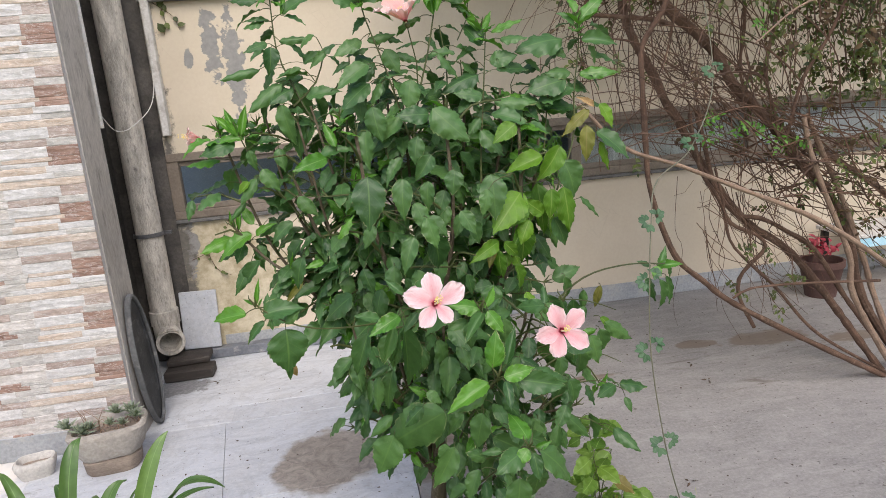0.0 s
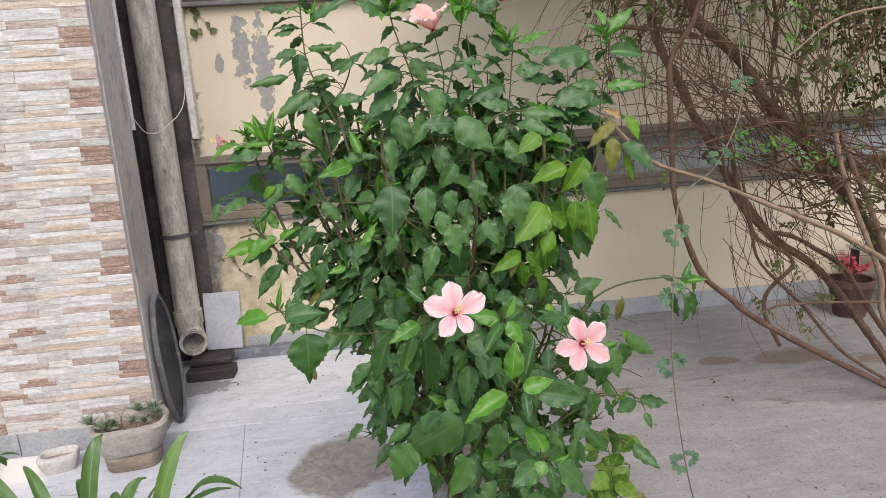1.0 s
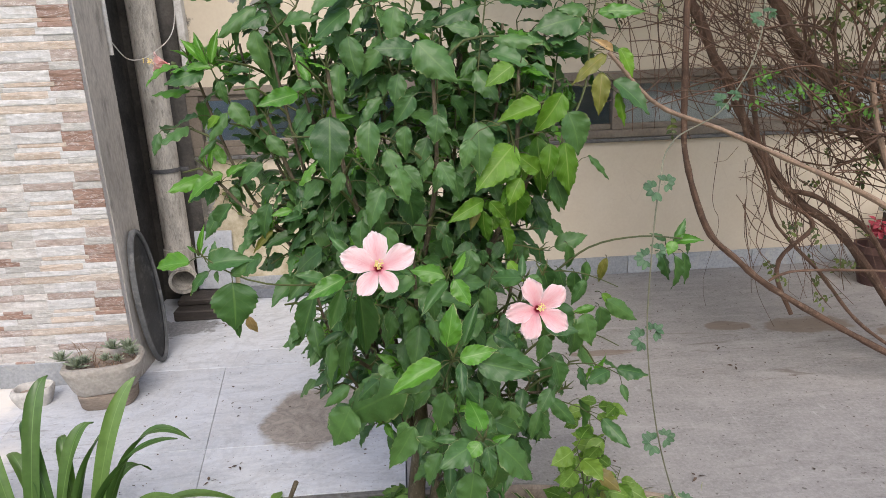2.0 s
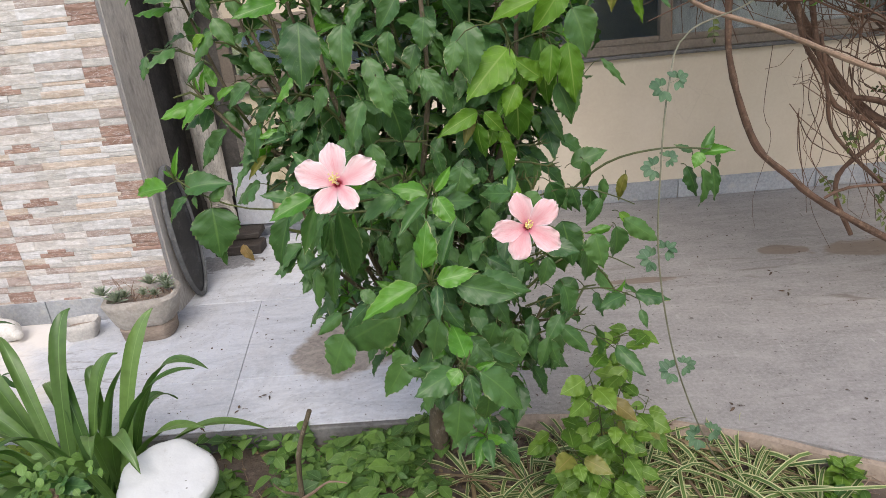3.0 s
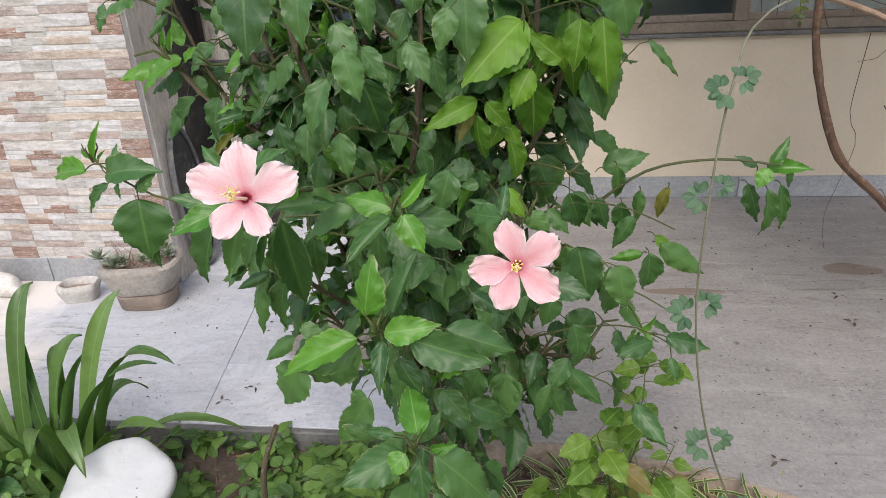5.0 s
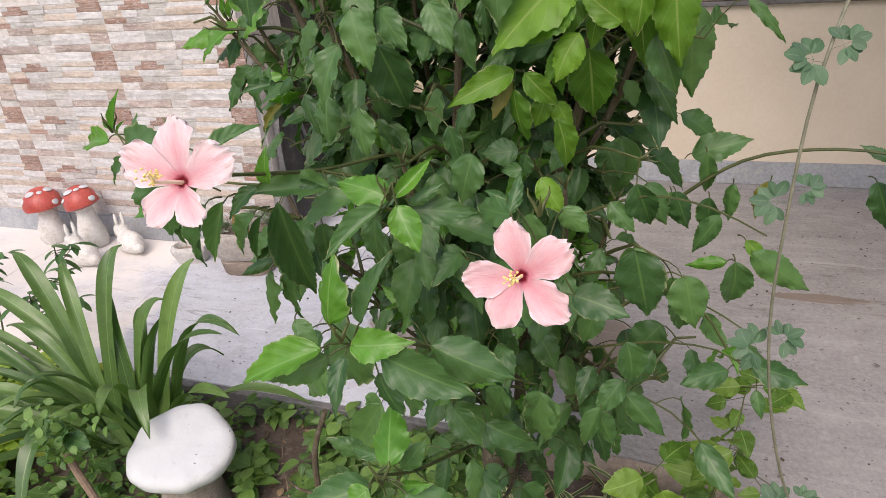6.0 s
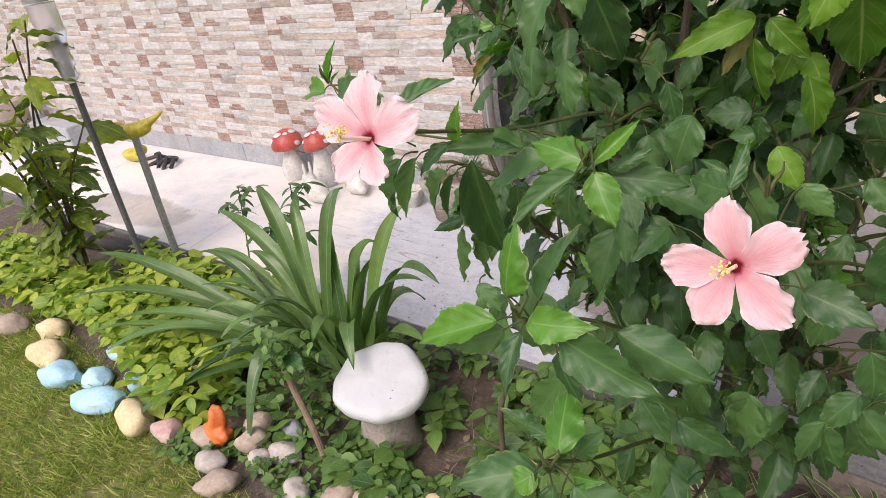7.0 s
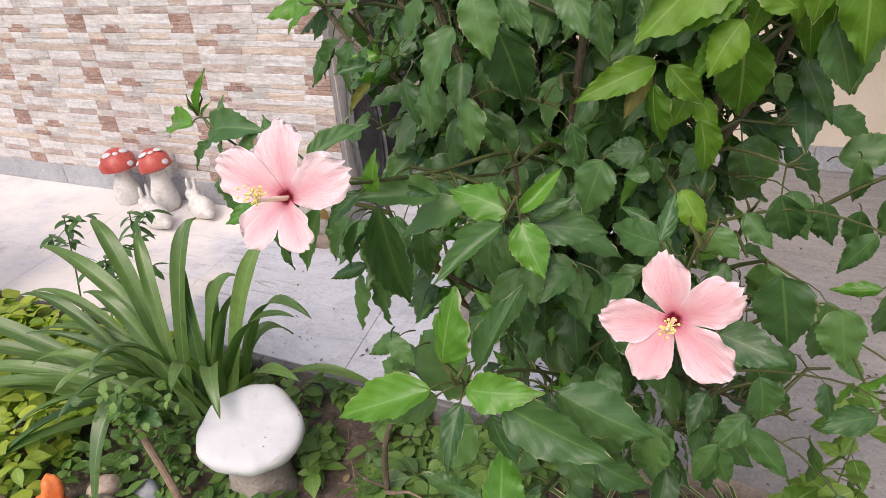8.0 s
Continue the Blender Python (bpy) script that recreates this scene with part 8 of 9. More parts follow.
creeper([[(-1.10, 4.14, 2.12), (-1.05, 4.136, 2.08), (-0.99, 4.136, 2.03), (-0.97, 4.136, 1.96)], [(-1.05, 4.136, 2.08), (-1.04, 4.136, 2.0), (-1.06, 4.136, 1.93)]], 0.045, "withered dark creeper hanging on the cream wall")
creeper([[(-1.12, 4.14, 0.62), (-1.02, 4.13, 0.66), (-0.92, 4.13, 0.74), (-0.86, 4.13, 0.86)], [(-1.02, 4.13, 0.66), (-0.98, 4.13, 0.55), (-0.90, 4.13, 0.50)]], 0.028, "thin creeper on the damp wall beside the downpipe")

# lawn blades
heap = Heap()
tuft = blade(1.0, 0.12, 2, 1, lance, 0.0, 0.3)
random.seed(5)
made = 0
while made < 42000:
    x, y = random.uniform(-3.6, 0.4), random.uniform(0.45, 1.5)
    if y > edge_y(x) + 0.06 + 0.09 * noise.noise(Vector((x * 6, y * 6, 1))) or (x > -0.9 and random.random() < 0.5):
        continue
    if noise.noise(Vector((x * 4, y * 4, 7))) < -0.22 and random.random() < 0.7:
        continue
    a = random.uniform(0, 6.28)
    heap.add(tuft, stance((x, y, GROUND - 0.012), (0.7 * math.cos(a), 0.7 * math.sin(a), random.uniform(0.3, 1.2)), (math.cos(a + 1), math.sin(a + 1), 0.6), random.uniform(0.025, 0.055) * (1.0 + 0.7 * max(0.0, noise.noise(Vector((x * 9, y * 9, 2))))), random.uniform(0.8, 1.5)))
    made += 1
tagged(new("lawn_grass", heap.mesh("lawn_grass", L_GRASS)), "short mixed green and straw lawn grass", "grass", kind="stuff")
# ---- loose things ----
random.seed(31)


def fused(name, bm, material, label, category, group=""):
    """A thing moulded in one piece from rounded lumps."""
    ob = solid(name, bm, material, label, category, group)
    skin = ob.modifiers.new("fuse", "REMESH")
    skin.mode, skin.voxel_size, skin.use_smooth_shade = "VOXEL", 0.006, True
    return ob



def trough(at, lx, ly, h, turn, wall, foot, material, name, label, category):
    """A rounded oblong cement pot with a hollow and a stepped foot."""
    ob = thing(name, at, label, category)
    at = Vector(at)

    def ring(bm, fx, fy, z, segs=40):
        out = []
        for k in range(segs):
            a = k * 2 * math.pi / segs
            c, s = math.cos(a), math.sin(a)
            x, y = fx * math.copysign(abs(c) ** 0.56, c), fy * math.copysign(abs(s) ** 0.56, s)
            out.append(bm.verts.new(at + Vector((x * math.cos(turn) - y * math.sin(turn), x * math.sin(turn) + y * math.cos(turn), z))))
        return out

    def skin(rows, cap=False):
        bm = bmesh.new()
        rings = [ring(bm, *r) for r in rows]
        for a, b in zip(rings, rings[1:]):
            for j in range(len(a)):
                bm.faces.new((a[j], a[(j + 1) % len(a)], b[(j + 1) % len(a)], b[j]))
        bm.faces.new(rings[-1])
        bm.faces.new(list(reversed(rings[0])))
        bmesh.ops.recalc_face_normals(bm, faces=bm.faces)
        return roughen(bm, 0.006, 18, at.x)

    X, Y = lx / 2, ly / 2
    part("bowl", skin([(X * 0.74, Y * 0.76, foot), (X * 0.82, Y * 0.84, foot + 0.018), (X * 0.96, Y * 0.98, h - 0.03), (X, Y, h - 0.012), (X - 0.006, Y - 0.006, h), (X - wall + 0.006, Y - wall + 0.006, h), (X - wall, Y - wall, h - 0.01), (X - wall - 0.004, Y - wall - 0.004, h - 0.045)]), material, ob)
    if foot > 0.03:
        part("foot", skin([(X * 0.62, Y * 0.66, 0.0), (X * 0.68, Y * 0.72, 0.012), (X * 0.73, Y * 0.76, foot - 0.012), (X * 0.68, Y * 0.7, foot - 0.002)]), FOOT, ob, "brown stepped foot")
    return ob, skin([(X - wall - 0.004, Y - wall - 0.004, h - 0.06), (X - wall - 0.004, Y - wall - 0.004, h - 0.030)])


pot, earth = trough((-1.280, 2.865, 0.0), 0.318, 0.245, 0.205, radians(10), 0.028, 0.078, CEMENT, "planter", "weathered cement planter with grey-green succulents on the marble", "planter")
part("soil", earth, FOOT, pot, "dry brown soil")
heap = Heap()
SUCC = blade(1.0, 0.30, 6, 2, lambda s: max(0.03, min(1.0, 0.55 + 0.9 * s) * min(1.0, (1 - s) * 2.2) ** 0.8), 0.5, -0.25)
for x, y, z, s in ((-0.150, -0.055, 0.030, 0.052), (-0.085, -0.070, 0.004, 0.056), (-0.055, -0.050, 0.012, 0.040), (0.030, 0.040, 0.030, 0.052), (0.095, 0.045, 0.026, 0.054), (0.120, 0.010, 0.016, 0.042), (0.02, -0.02, 0.006, 0.036), (0.075, -0.03, 0.004, 0.034)):
    c = Vector((-1.280, 2.865, 0.195)) + Vector((x * 0.95, y, z))
    for j in range(26):
        a = j * 2.4
        up = 0.05 + 1.5 * j / 26
        d = Vector((math.cos(a), math.sin(a), up)) + jitter(0.12)
        heap.add(SUCC, stance(c + Vector((0, 0, 0.014 * j / 26)), d, (-math.cos(a) * up, -math.sin(a) * up - 0.2, 1), s * (1.05 - 0.45 * j / 26) * random.uniform(0.9, 1.1), 1.0))
part("succulent", heap.mesh("succulent", L_SUCC), None, pot, kind="stuff")
bm = bmesh.new()
for k in range(26):
    # withered stems lying on the soil
    p = Vector((-1.265 + random.uniform(-0.11, 0.11), 2.86 + random.uniform(-0.06, 0.05), 0.18))
    q = p + Vector((random.uniform(-0.06, 0.06), random.uniform(-0.03, 0.03), random.uniform(0.0, 0.03)))
    tube(smooth_line([p, (p + q) / 2 + Vector((0, 0, random.uniform(0.005, 0.025))), q], 0.015), 0.0022, 0.0014, 4, bm)
for k in range(5):
    p = Vector((-1.33 + random.uniform(-0.05, 0.05), 2.865 + random.uniform(-0.05, 0.05), 0.17))
    tube(smooth_line([p, p + Vector((random.uniform(-0.02, 0.02), 0, 0.05)), p + Vector((random.uniform(-0.04, 0.04), 0, 0.11))], 0.02), 0.002, 0.0012, 4, bm)
part("dry_stalk", bm, PINK_BARK, pot, kind="stuff")
dish, earth = trough((-1.61, 2.885, 0.0), 0.165, 0.12, 0.08, radians(12), 0.018, 0.0, CEMENT_GREY, "dish", "small oval grey cement dish with sand", "dish")
part("sand", earth, FOOT, dish, "brown sand")

# under the downpipe
bm = box(-1.29, -1.02, 3.74, 3.86, 0.002, 0.062, 0.006)
solid("wood_block", roughen(bm, 0.004, 20), DARK_WOOD, "dark wet wooden block on the marble floor", "wood block", "blocks under the downpipe")
bm = box(-1.29, -1.05, 3.82, 3.98, 0.064, 0.10, 0.006)
bmesh.ops.rotate(bm, verts=bm.verts, cent=(-1.2, 3.88, 0.08), matrix=Matrix.Rotation(radians(4), 3, "Z"))
solid("wood_block", roughen(bm, 0.004, 20, 4), DARK_WOOD, "dark wet wooden plank lying on another block", "wood block", "blocks under the downpipe")
bm = box(-0.11, 0.11, -0.010, 0.010, 0, 0.36, 0.003)
bm.transform(Matrix.Translation((-1.13, 4.088, 0.07)) @ Matrix.Rotation(radians(-5), 4, "X") @ Matrix.Rotation(radians(1.5), 4, "Y"))
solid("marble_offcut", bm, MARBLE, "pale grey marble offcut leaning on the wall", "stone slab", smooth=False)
bm = box(-1.25, -0.25, 4.05, 4.125, 0.002, 0.062, 0.004)
solid("stone_ledge", bm, LEDGE, "grey stone ledge along the foot of the wall", "stone slab", smooth=False)
TRAY = Matrix.Translation((-1.207, 3.222, 0.342)) @ Matrix.Rotation(radians(-5), 4, "Z") @ Matrix.Rotation(radians(90 - 2), 4, "Y") @ Matrix.Rotation(radians(2), 4, "Z")
tray = thing("rubber_tray", (-1.186, 3.225, 0.0), "oval black rubber tray propped up beside the downpipe", "tray")
bm = lathe([(0.0, 0.0), (0.318, 0.0), (0.318, 0.012), (0.285, 0.014), (0.262, 0.006), (0.10, 0.005), (0.0, 0.005)], (0, 0, 0), 48, None, (1.0, 0.32))
bm.transform(TRAY)
part("tray_floor", bm, BLACK, tray)
bm = lathe([(0.320, -0.002), (0.336, 0.002), (0.340, 0.014), (0.336, 0.026), (0.327, 0.029), (0.317, 0.025), (0.316, 0.015), (0.319, 0.013)], (0, 0, 0), 48, None, (1.0, 0.32), True)
bm.transform(TRAY)
part("rim", bm, DUSTY, tray, "dusty grey rim")

# mushroom stool of plaster
stool = thing("mushroom_stool", (-0.712, 1.715, GROUND), "white plaster mushroom seat on a cement stalk", "garden stool")
part("stalk", roughen(lathe([(0.0, 0.0), (0.088, 0.0), (0.082, 0.05), (0.072, 0.11), (0.076, 0.165), (0.088, 0.197), (0.0, 0.20)], (-0.712, 1.715, GROUND - 0.005), 28), 0.012, 16), STALK, stool)
bm = lathe([(0.0, -0.012), (0.09, -0.014), (0.125, -0.009), (0.142, 0.002), (0.150, 0.016), (0.149, 0.030), (0.146, 0.038), (0.137, 0.045), (0.115, 0.049), (0.06, 0.049), (0.0, 0.048)], (0, 0, 0), 72)
for v in bm.verts:
    a = math.atan2(v.co.y, v.co.x)
    k = 1 + 0.05 * math.sin(2 * a + 0.7) + 0.035 * math.sin(3 * a + 2.0) + 0.018 * math.sin(5 * a)
    v.co.x, v.co.y = v.co.x * k * 0.83, v.co.y * k * 0.83
roughen(bm, 0.005, 22)
bm.transform(Matrix.Translation((-0.702, 1.715, 0.122)) @ Matrix.Rotation(radians(17), 4, "X") @ Matrix.Rotation(radians(11), 4, "Y"))
part("cap", bm, WHITE_PLASTER, stool, "lumpy white plaster cap")

# edging stones
def stone(x, y, size, colour, label, seed, sink=0.42):
    bm = lump((x, y, GROUND + size[2] * (1 - sink)), size, seed, 0.22)
    bmesh.ops.rotate(bm, verts=bm.verts, cent=(x, y, GROUND), matrix=Matrix.Rotation(0.45 + 0.5 * math.sin(seed * 5), 3, "Z"))
    return solid("edging_stone", bm, STONES[colour], label, "stone", "edging stones between lawn and bed")


for x, y, sx, sy, sz, c, label in (
    (-2.00, 1.335, 0.125, 0.075, 0.065, "blue", "sky blue painted edging stone by the lawn"),
    (-1.72, 1.335, 0.115, 0.07, 0.058, "blue", "sky blue painted edging stone by the lawn"),
    (-1.86, 1.40, 0.07, 0.06, 0.05, "blue", "worn blue painted edging stone by the lawn"),
    (-1.66, 1.475, 0.105, 0.06, 0.055, "blue", "worn blue painted edging stone by the lawn"),
    (-1.92, 1.53, 0.08, 0.05, 0.05, "blue", "sky blue painted edging stone among leaves"),
    (-2.20, 1.375, 0.12, 0.08, 0.07, "cream", "yellow ochre painted edging stone by the lawn"),
    (-2.38, 1.47, 0.09, 0.07, 0.06, "cream", "faded yellow edging stone among leaves"),
    (-2.62, 1.40, 0.10, 0.07, 0.06, "brown", "dull brown edging stone by the lawn"),
    (-1.49, 1.345, 0.085, 0.07, 0.08, "cream", "yellow ochre painted edging stone by the lawn"),
    (-1.33, 1.375, 0.075, 0.06, 0.06, "pink", "red and white painted edging stone"),
    (-1.20, 1.425, 0.06, 0.05, 0.055, "brown", "brown rounded edging stone"),
    (-1.11, 1.37, 0.055, 0.05, 0.05, "grey", "grey rounded edging stone"),
    (-1.05, 1.48, 0.06, 0.05, 0.06, "brown", "pale brown edging stone"),
    (-0.985, 1.445, 0.045, 0.04, 0.05, "grey", "pale grey rounded edging stone"),
    (-0.93, 1.50, 0.06, 0.045, 0.05, "grey", "grey rounded edging stone"),
    (-0.98, 1.57, 0.05, 0.04, 0.05, "slate", "blue grey edging stone"),
    (-1.10, 1.54, 0.055, 0.05, 0.055, "brown", "brown rounded edging stone"),
    (-1.02, 1.33, 0.075, 0.055, 0.045, "brown", "large pale brown edging stone at the lawn"),
    (-0.80, 1.42, 0.05, 0.05, 0.045, "grey", "grey rounded edging stone"),
    (-0.69, 1.475, 0.05, 0.04, 0.042, "brown", "pinkish brown edging stone"),
    (-0.615, 1.50, 0.036, 0.036, 0.04, "brown", "small pinkish edging stone"),
    (-0.55, 1.535, 0.042, 0.04, 0.042, "grey", "pale grey edging stone"),
    (-0.49, 1.52, 0.036, 0.03, 0.03, "brown", "small brown edging stone"),
    (-0.43, 1.57, 0.05, 0.045, 0.05, "cream", "ochre edging stone under the leaves"),
    (-0.36, 1.53, 0.04, 0.04, 0.035, "brown", "small brown edging stone"),
    (-0.28, 1.50, 0.055, 0.045, 0.045, "cream", "ochre edging stone under the leaves"),
    (-0.18, 1.49, 0.05, 0.04, 0.04, "brown", "brown edging stone under the leaves"),
    (-0.06, 1.47, 0.05, 0.045, 0.04, "grey", "grey edging stone under the leaves"),
):
    stone(x, y, (sx * 0.84, sy * 0.76, sz * 0.72), c, label, x * 7 + y)

bm = lump((-1.165, 1.455, GROUND + 0.085), (0.030, 0.026, 0.05), 2.0, 0.3)
lump((-1.155, 1.44, GROUND + 0.04), (0.05, 0.03, 0.03), 5.0, 0.3, bm=bm)
lump((-1.19, 1.44, GROUND + 0.05), (0.03, 0.025, 0.025), 8.0, 0.3, bm=bm)
fused("orange_ornament", bm, ORANGE, "small chipped orange ornament among the stones", "ornament")


# garden ornaments on the terrace
def toadstool(x, y, h, r, lean, label):
    ob = thing("toadstool_ornament", (x, y, 0.0), label, "ornament", "toadstool ornaments")
    part("stem", roughen(lathe([(0.0, 0.0), (0.054, 0.0), (0.068, 0.03), (0.064, 0.075), (0.042, h * 0.7), (0.032, h), (0.0, h)], (x, y, 0.001), 24), 0.004, 20), FIGURE, ob)
    turn = Matrix.Translation((x, y, h)) @ Matrix.Rotation(radians(lean), 4, "Y")
    bm = lathe([(0.0, -0.015), (r * 0.6, -0.018), (r * 0.97, -0.008), (r, 0.012), (r * 0.9, 0.045), (r * 0.62, 0.075), (r * 0.3, 0.09), (0.0, 0.094)], (0, 0, 0), 28)
    bm.transform(turn)
    cap = part("cap", bm, RED, ob, "red cap")
    for k in range(10):
        a, e = k * 2.4, (0.15, 0.5, 0.95)[k % 3]
        c = Vector((r * 0.96 * math.cos(a) * math.cos(e), r * 0.96 * math.sin(a) * math.cos(e), 0.004 + 0.088 * math.sin(e)))
        bm = bmesh.new()
        bmesh.ops.create_icosphere(bm, subdivisions=2, radius=1, matrix=turn @ Matrix.Translation(c) @ Vector((c.x, c.y, c.z * 1.6)).to_track_quat("Z", "Y").to_matrix().to_4x4() @ Matrix.Diagonal(((0.019, 0.016, 0.005, 1), (0.026, 0.021, 0.006, 1), (0.014, 0.013, 0.005, 1))[(k // 2) % 3]))
        part("spot", bm, WHITE_PLASTER, cap)
    return ob


toadstool(-2.505, 2.945, 0.195, 0.092, -6, "red spotted toadstool ornament on the terrace")
toadstool(-2.235, 2.935, 0.222, 0.080, -14, "tilted red spotted toadstool ornament on the terrace")


def rabbit(x, y, turn, size, label):
    """A plain seated rabbit figure."""
    bm = lump((0, 0, 0.045), (0.085, 0.05, 0.048), 1.0, 0.08)
    lump((0.065, 0, 0.085), (0.036, 0.032, 0.034), 2.0, 0.06, bm=bm)
    lump((-0.085, 0, 0.035), (0.02, 0.02, 0.02), 3.0, 0.05, bm=bm)
    lump((0.055, 0.014, 0.135), (0.010, 0.008, 0.036), 4.0, 0.05, bm=bm)
    lump((0.055, -0.014, 0.135), (0.010, 0.008, 0.036), 5.0, 0.05, bm=bm)
    lump((0.05, 0.02, 0.02), (0.035, 0.016, 0.018), 6.0, 0.05, bm=bm)
    lump((0.05, -0.02, 0.02), (0.035, 0.016, 0.018), 7.0, 0.05, bm=bm)
    bm.transform(Matrix.Translation((x, y, 0.0)) @ Matrix.Rotation(radians(turn), 4, "Z") @ Matrix.Scale(size, 4))
    return fused("rabbit_ornament", bm, FIGURE, label, "ornament", "rabbit ornaments")


rabbit(-1.985, 2.91, 155, 1.1, "dirty white rabbit ornament on the terrace")
rabbit(-2.12, 2.76, 160, 1.15, "dirty white rabbit ornament on the terrace")

# bird on a rod, solar lamp
bird = thing("bird_stake", (-2.30, 2.04, GROUND), "yellow bird ornament on a grey metal rod", "ornament")
part("rod", tube([Vector((-2.31, 2.04, GROUND - 0.03)), Vector((-2.29, 2.04, 0.3)), Vector((-2.27, 2.04, 0.60))], 0.016, 0.015, 12), STEEL, bird)
bm = lump((0, 0, 0), (0.105, 0.048, 0.048), 3.0, 0.06)
lump((-0.10, 0, 0.030), (0.046, 0.040, 0.038), 5.0, 0.05, bm=bm)
tube([Vector((-0.135, 0, 0.028)), Vector((-0.175, 0, 0.020))], 0.012, 0.001, 8, bm)
tube(smooth_line([(0.06, 0, 0.02), (0.13, 0, 0.045), (0.20, 0, 0.085)], 0.03), 0.034, 0.008, 10, bm)
bm.transform(Matrix.Translation((-2.262, 2.045, 0.618)) @ Matrix.Rotation(radians(42), 4, "Z") @ Matrix.Scale(0.68, 4))
figure = part("bird_figure", bm, YELLOW, bird, "plain yellow bird figure")
skin = figure.modifiers.new("fuse", "REMESH")
skin.mode, skin.voxel_size, skin.use_smooth_shade = "VOXEL", 0.006, True
lamp = thing("solar_lamp", (-2.29, 1.88, GROUND), "clear plastic solar garden lamp on a dark rod", "lamp")
part("rod", tube([Vector((-2.29, 1.88, GROUND - 0.03)), Vector((-2.285, 1.885, 0.4)), Vector((-2.27, 1.89, 0.86))], 0.013, 0.013, 12), DARK_ROD, lamp)
part("head", lathe([(0.012, 0.0), (0.027, 0.01), (0.031, 0.06), (0.037, 0.07), (0.037, 0.09), (0.033, 0.10), (0.039, 0.15), (0.050, 0.18), (0.051, 0.19), (0.048, 0.20), (0.050, 0.285), (0.000, 0.29)], (-2.27, 1.89, 0.86), 28), CLEAR, lamp, "clear ribbed plastic head")
part("core", lathe([(0.000, 0.0), (0.015, 0.0), (0.019, 0.10), (0.009, 0.18), (0.000, 0.18)], (-2.27, 1.89, 0.88), 16), WHITE_PLASTIC, lamp)
part("cap", lathe([(0.000, 0.0), (0.053, 0.0), (0.053, 0.02), (0.040, 0.032), (0.000, 0.034)], (-2.27, 1.89, 1.152), 28), STEEL, lamp)

# odds and ends farther along the terrace
bm = lump((-4.05, 2.80, 0.04), (0.12, 0.055, 0.042), 3.0, 0.12)
lump((-3.93, 2.80, 0.085), (0.05, 0.045, 0.04), 5.0, 0.1, bm=bm)
fused("yellow_ornament", bm, YELLOW, "small dark-striped yellow ornament on the terrace", "ornament")
bm = bmesh.new()
for k in range(7):
    a = k * 0.9
    c = Vector((-3.78 + 0.10 * math.cos(a), 2.82 + 0.05 * math.sin(a), 0.018))
    tube(smooth_line([c + jitter(0.03), c + Vector((0.06, 0.02, 0.02)) + jitter(0.03), c + Vector((0.12, -0.03, 0.0)) + jitter(0.02)], 0.03), 0.012, 0.012, 6, bm)
solid("rubber_hose", bm, BLACK, "short tangled black hose on the terrace", "hose")
far_pot = thing("cloth_pot", (-5.95, 2.72, 0.0), "beige flower pot by the tiled wall", "pot")
part("body", roughen(lathe([(0.0, 0.0), (0.14, 0.0), (0.20, 0.15), (0.22, 0.34), (0.20, 0.36), (0.0, 0.33)], (-5.95, 2.72, 0.001), 28), 0.02, 7), SACK, far_pot)
solid("stone_step", box(-5.7, -5.0, 2.80, 3.0, 0.002, 0.16, 0.01), SKIRT, "grey stone step against the tiled wall", "stone slab", smooth=False)
bm = tube(smooth_line([(-3.35, 1.93, -0.03), (-3.0, 1.99, -0.02), (-2.62, 2.03, -0.03)], 0.06), 0.045, 0.04, 12, knots=0.05)
solid("edging_log", bm, DARK_WOOD, "dark wooden log along the terrace edge", "log")

# red pot and crate in the far corner
red = thing("flower_pot", (2.82, 3.72, 0.0), "old red clay flower pot under the climber", "pot")
part("body", lathe([(0.0, 0.0), (0.09, 0.0), (0.125, 0.19), (0.135, 0.20), (0.135, 0.24), (0.12, 0.24), (0.115, 0.19), (0.0, 0.18)], (2.82, 3.72, 0.001), 32), TERRACOTTA, red)
heap = Heap()
for k in range(50):
    a = k * 2.4
    heap.add(SMALL[k % 3], stance((2.82 + 0.1 * math.cos(a) * random.random(), 3.72 + 0.1 * math.sin(a) * random.random(), 0.27 + 0.1 * random.random()), jitter(1), Vector((0, -0.4, 1)) + jitter(0.5), random.uniform(0.03, 0.05)))
part("plant", heap.mesh("plant", L_RED), None, red, "dark red leaves", kind="stuff")
stand = thing("plant_stand", (3.35, 3.85, 0.0), "low white and blue plant stand by the wall", "stand")
part("board", box(3.02, 3.70, 3.66, 4.04, 0.36, 0.385, 0.004), WHITE_PLASTIC, stand)
part("band", box(3.02, 3.70, 3.655, 3.659, 0.30, 0.358, 0.001), STONES["blue"], stand, "blue edge band")
for x in (3.06, 3.66):
    for y in (3.70, 4.0):
        part("leg", box(x - 0.02, x + 0.02, y - 0.02, y + 0.02, 0.001, 0.36, 0.003), DARK_WOOD, stand)

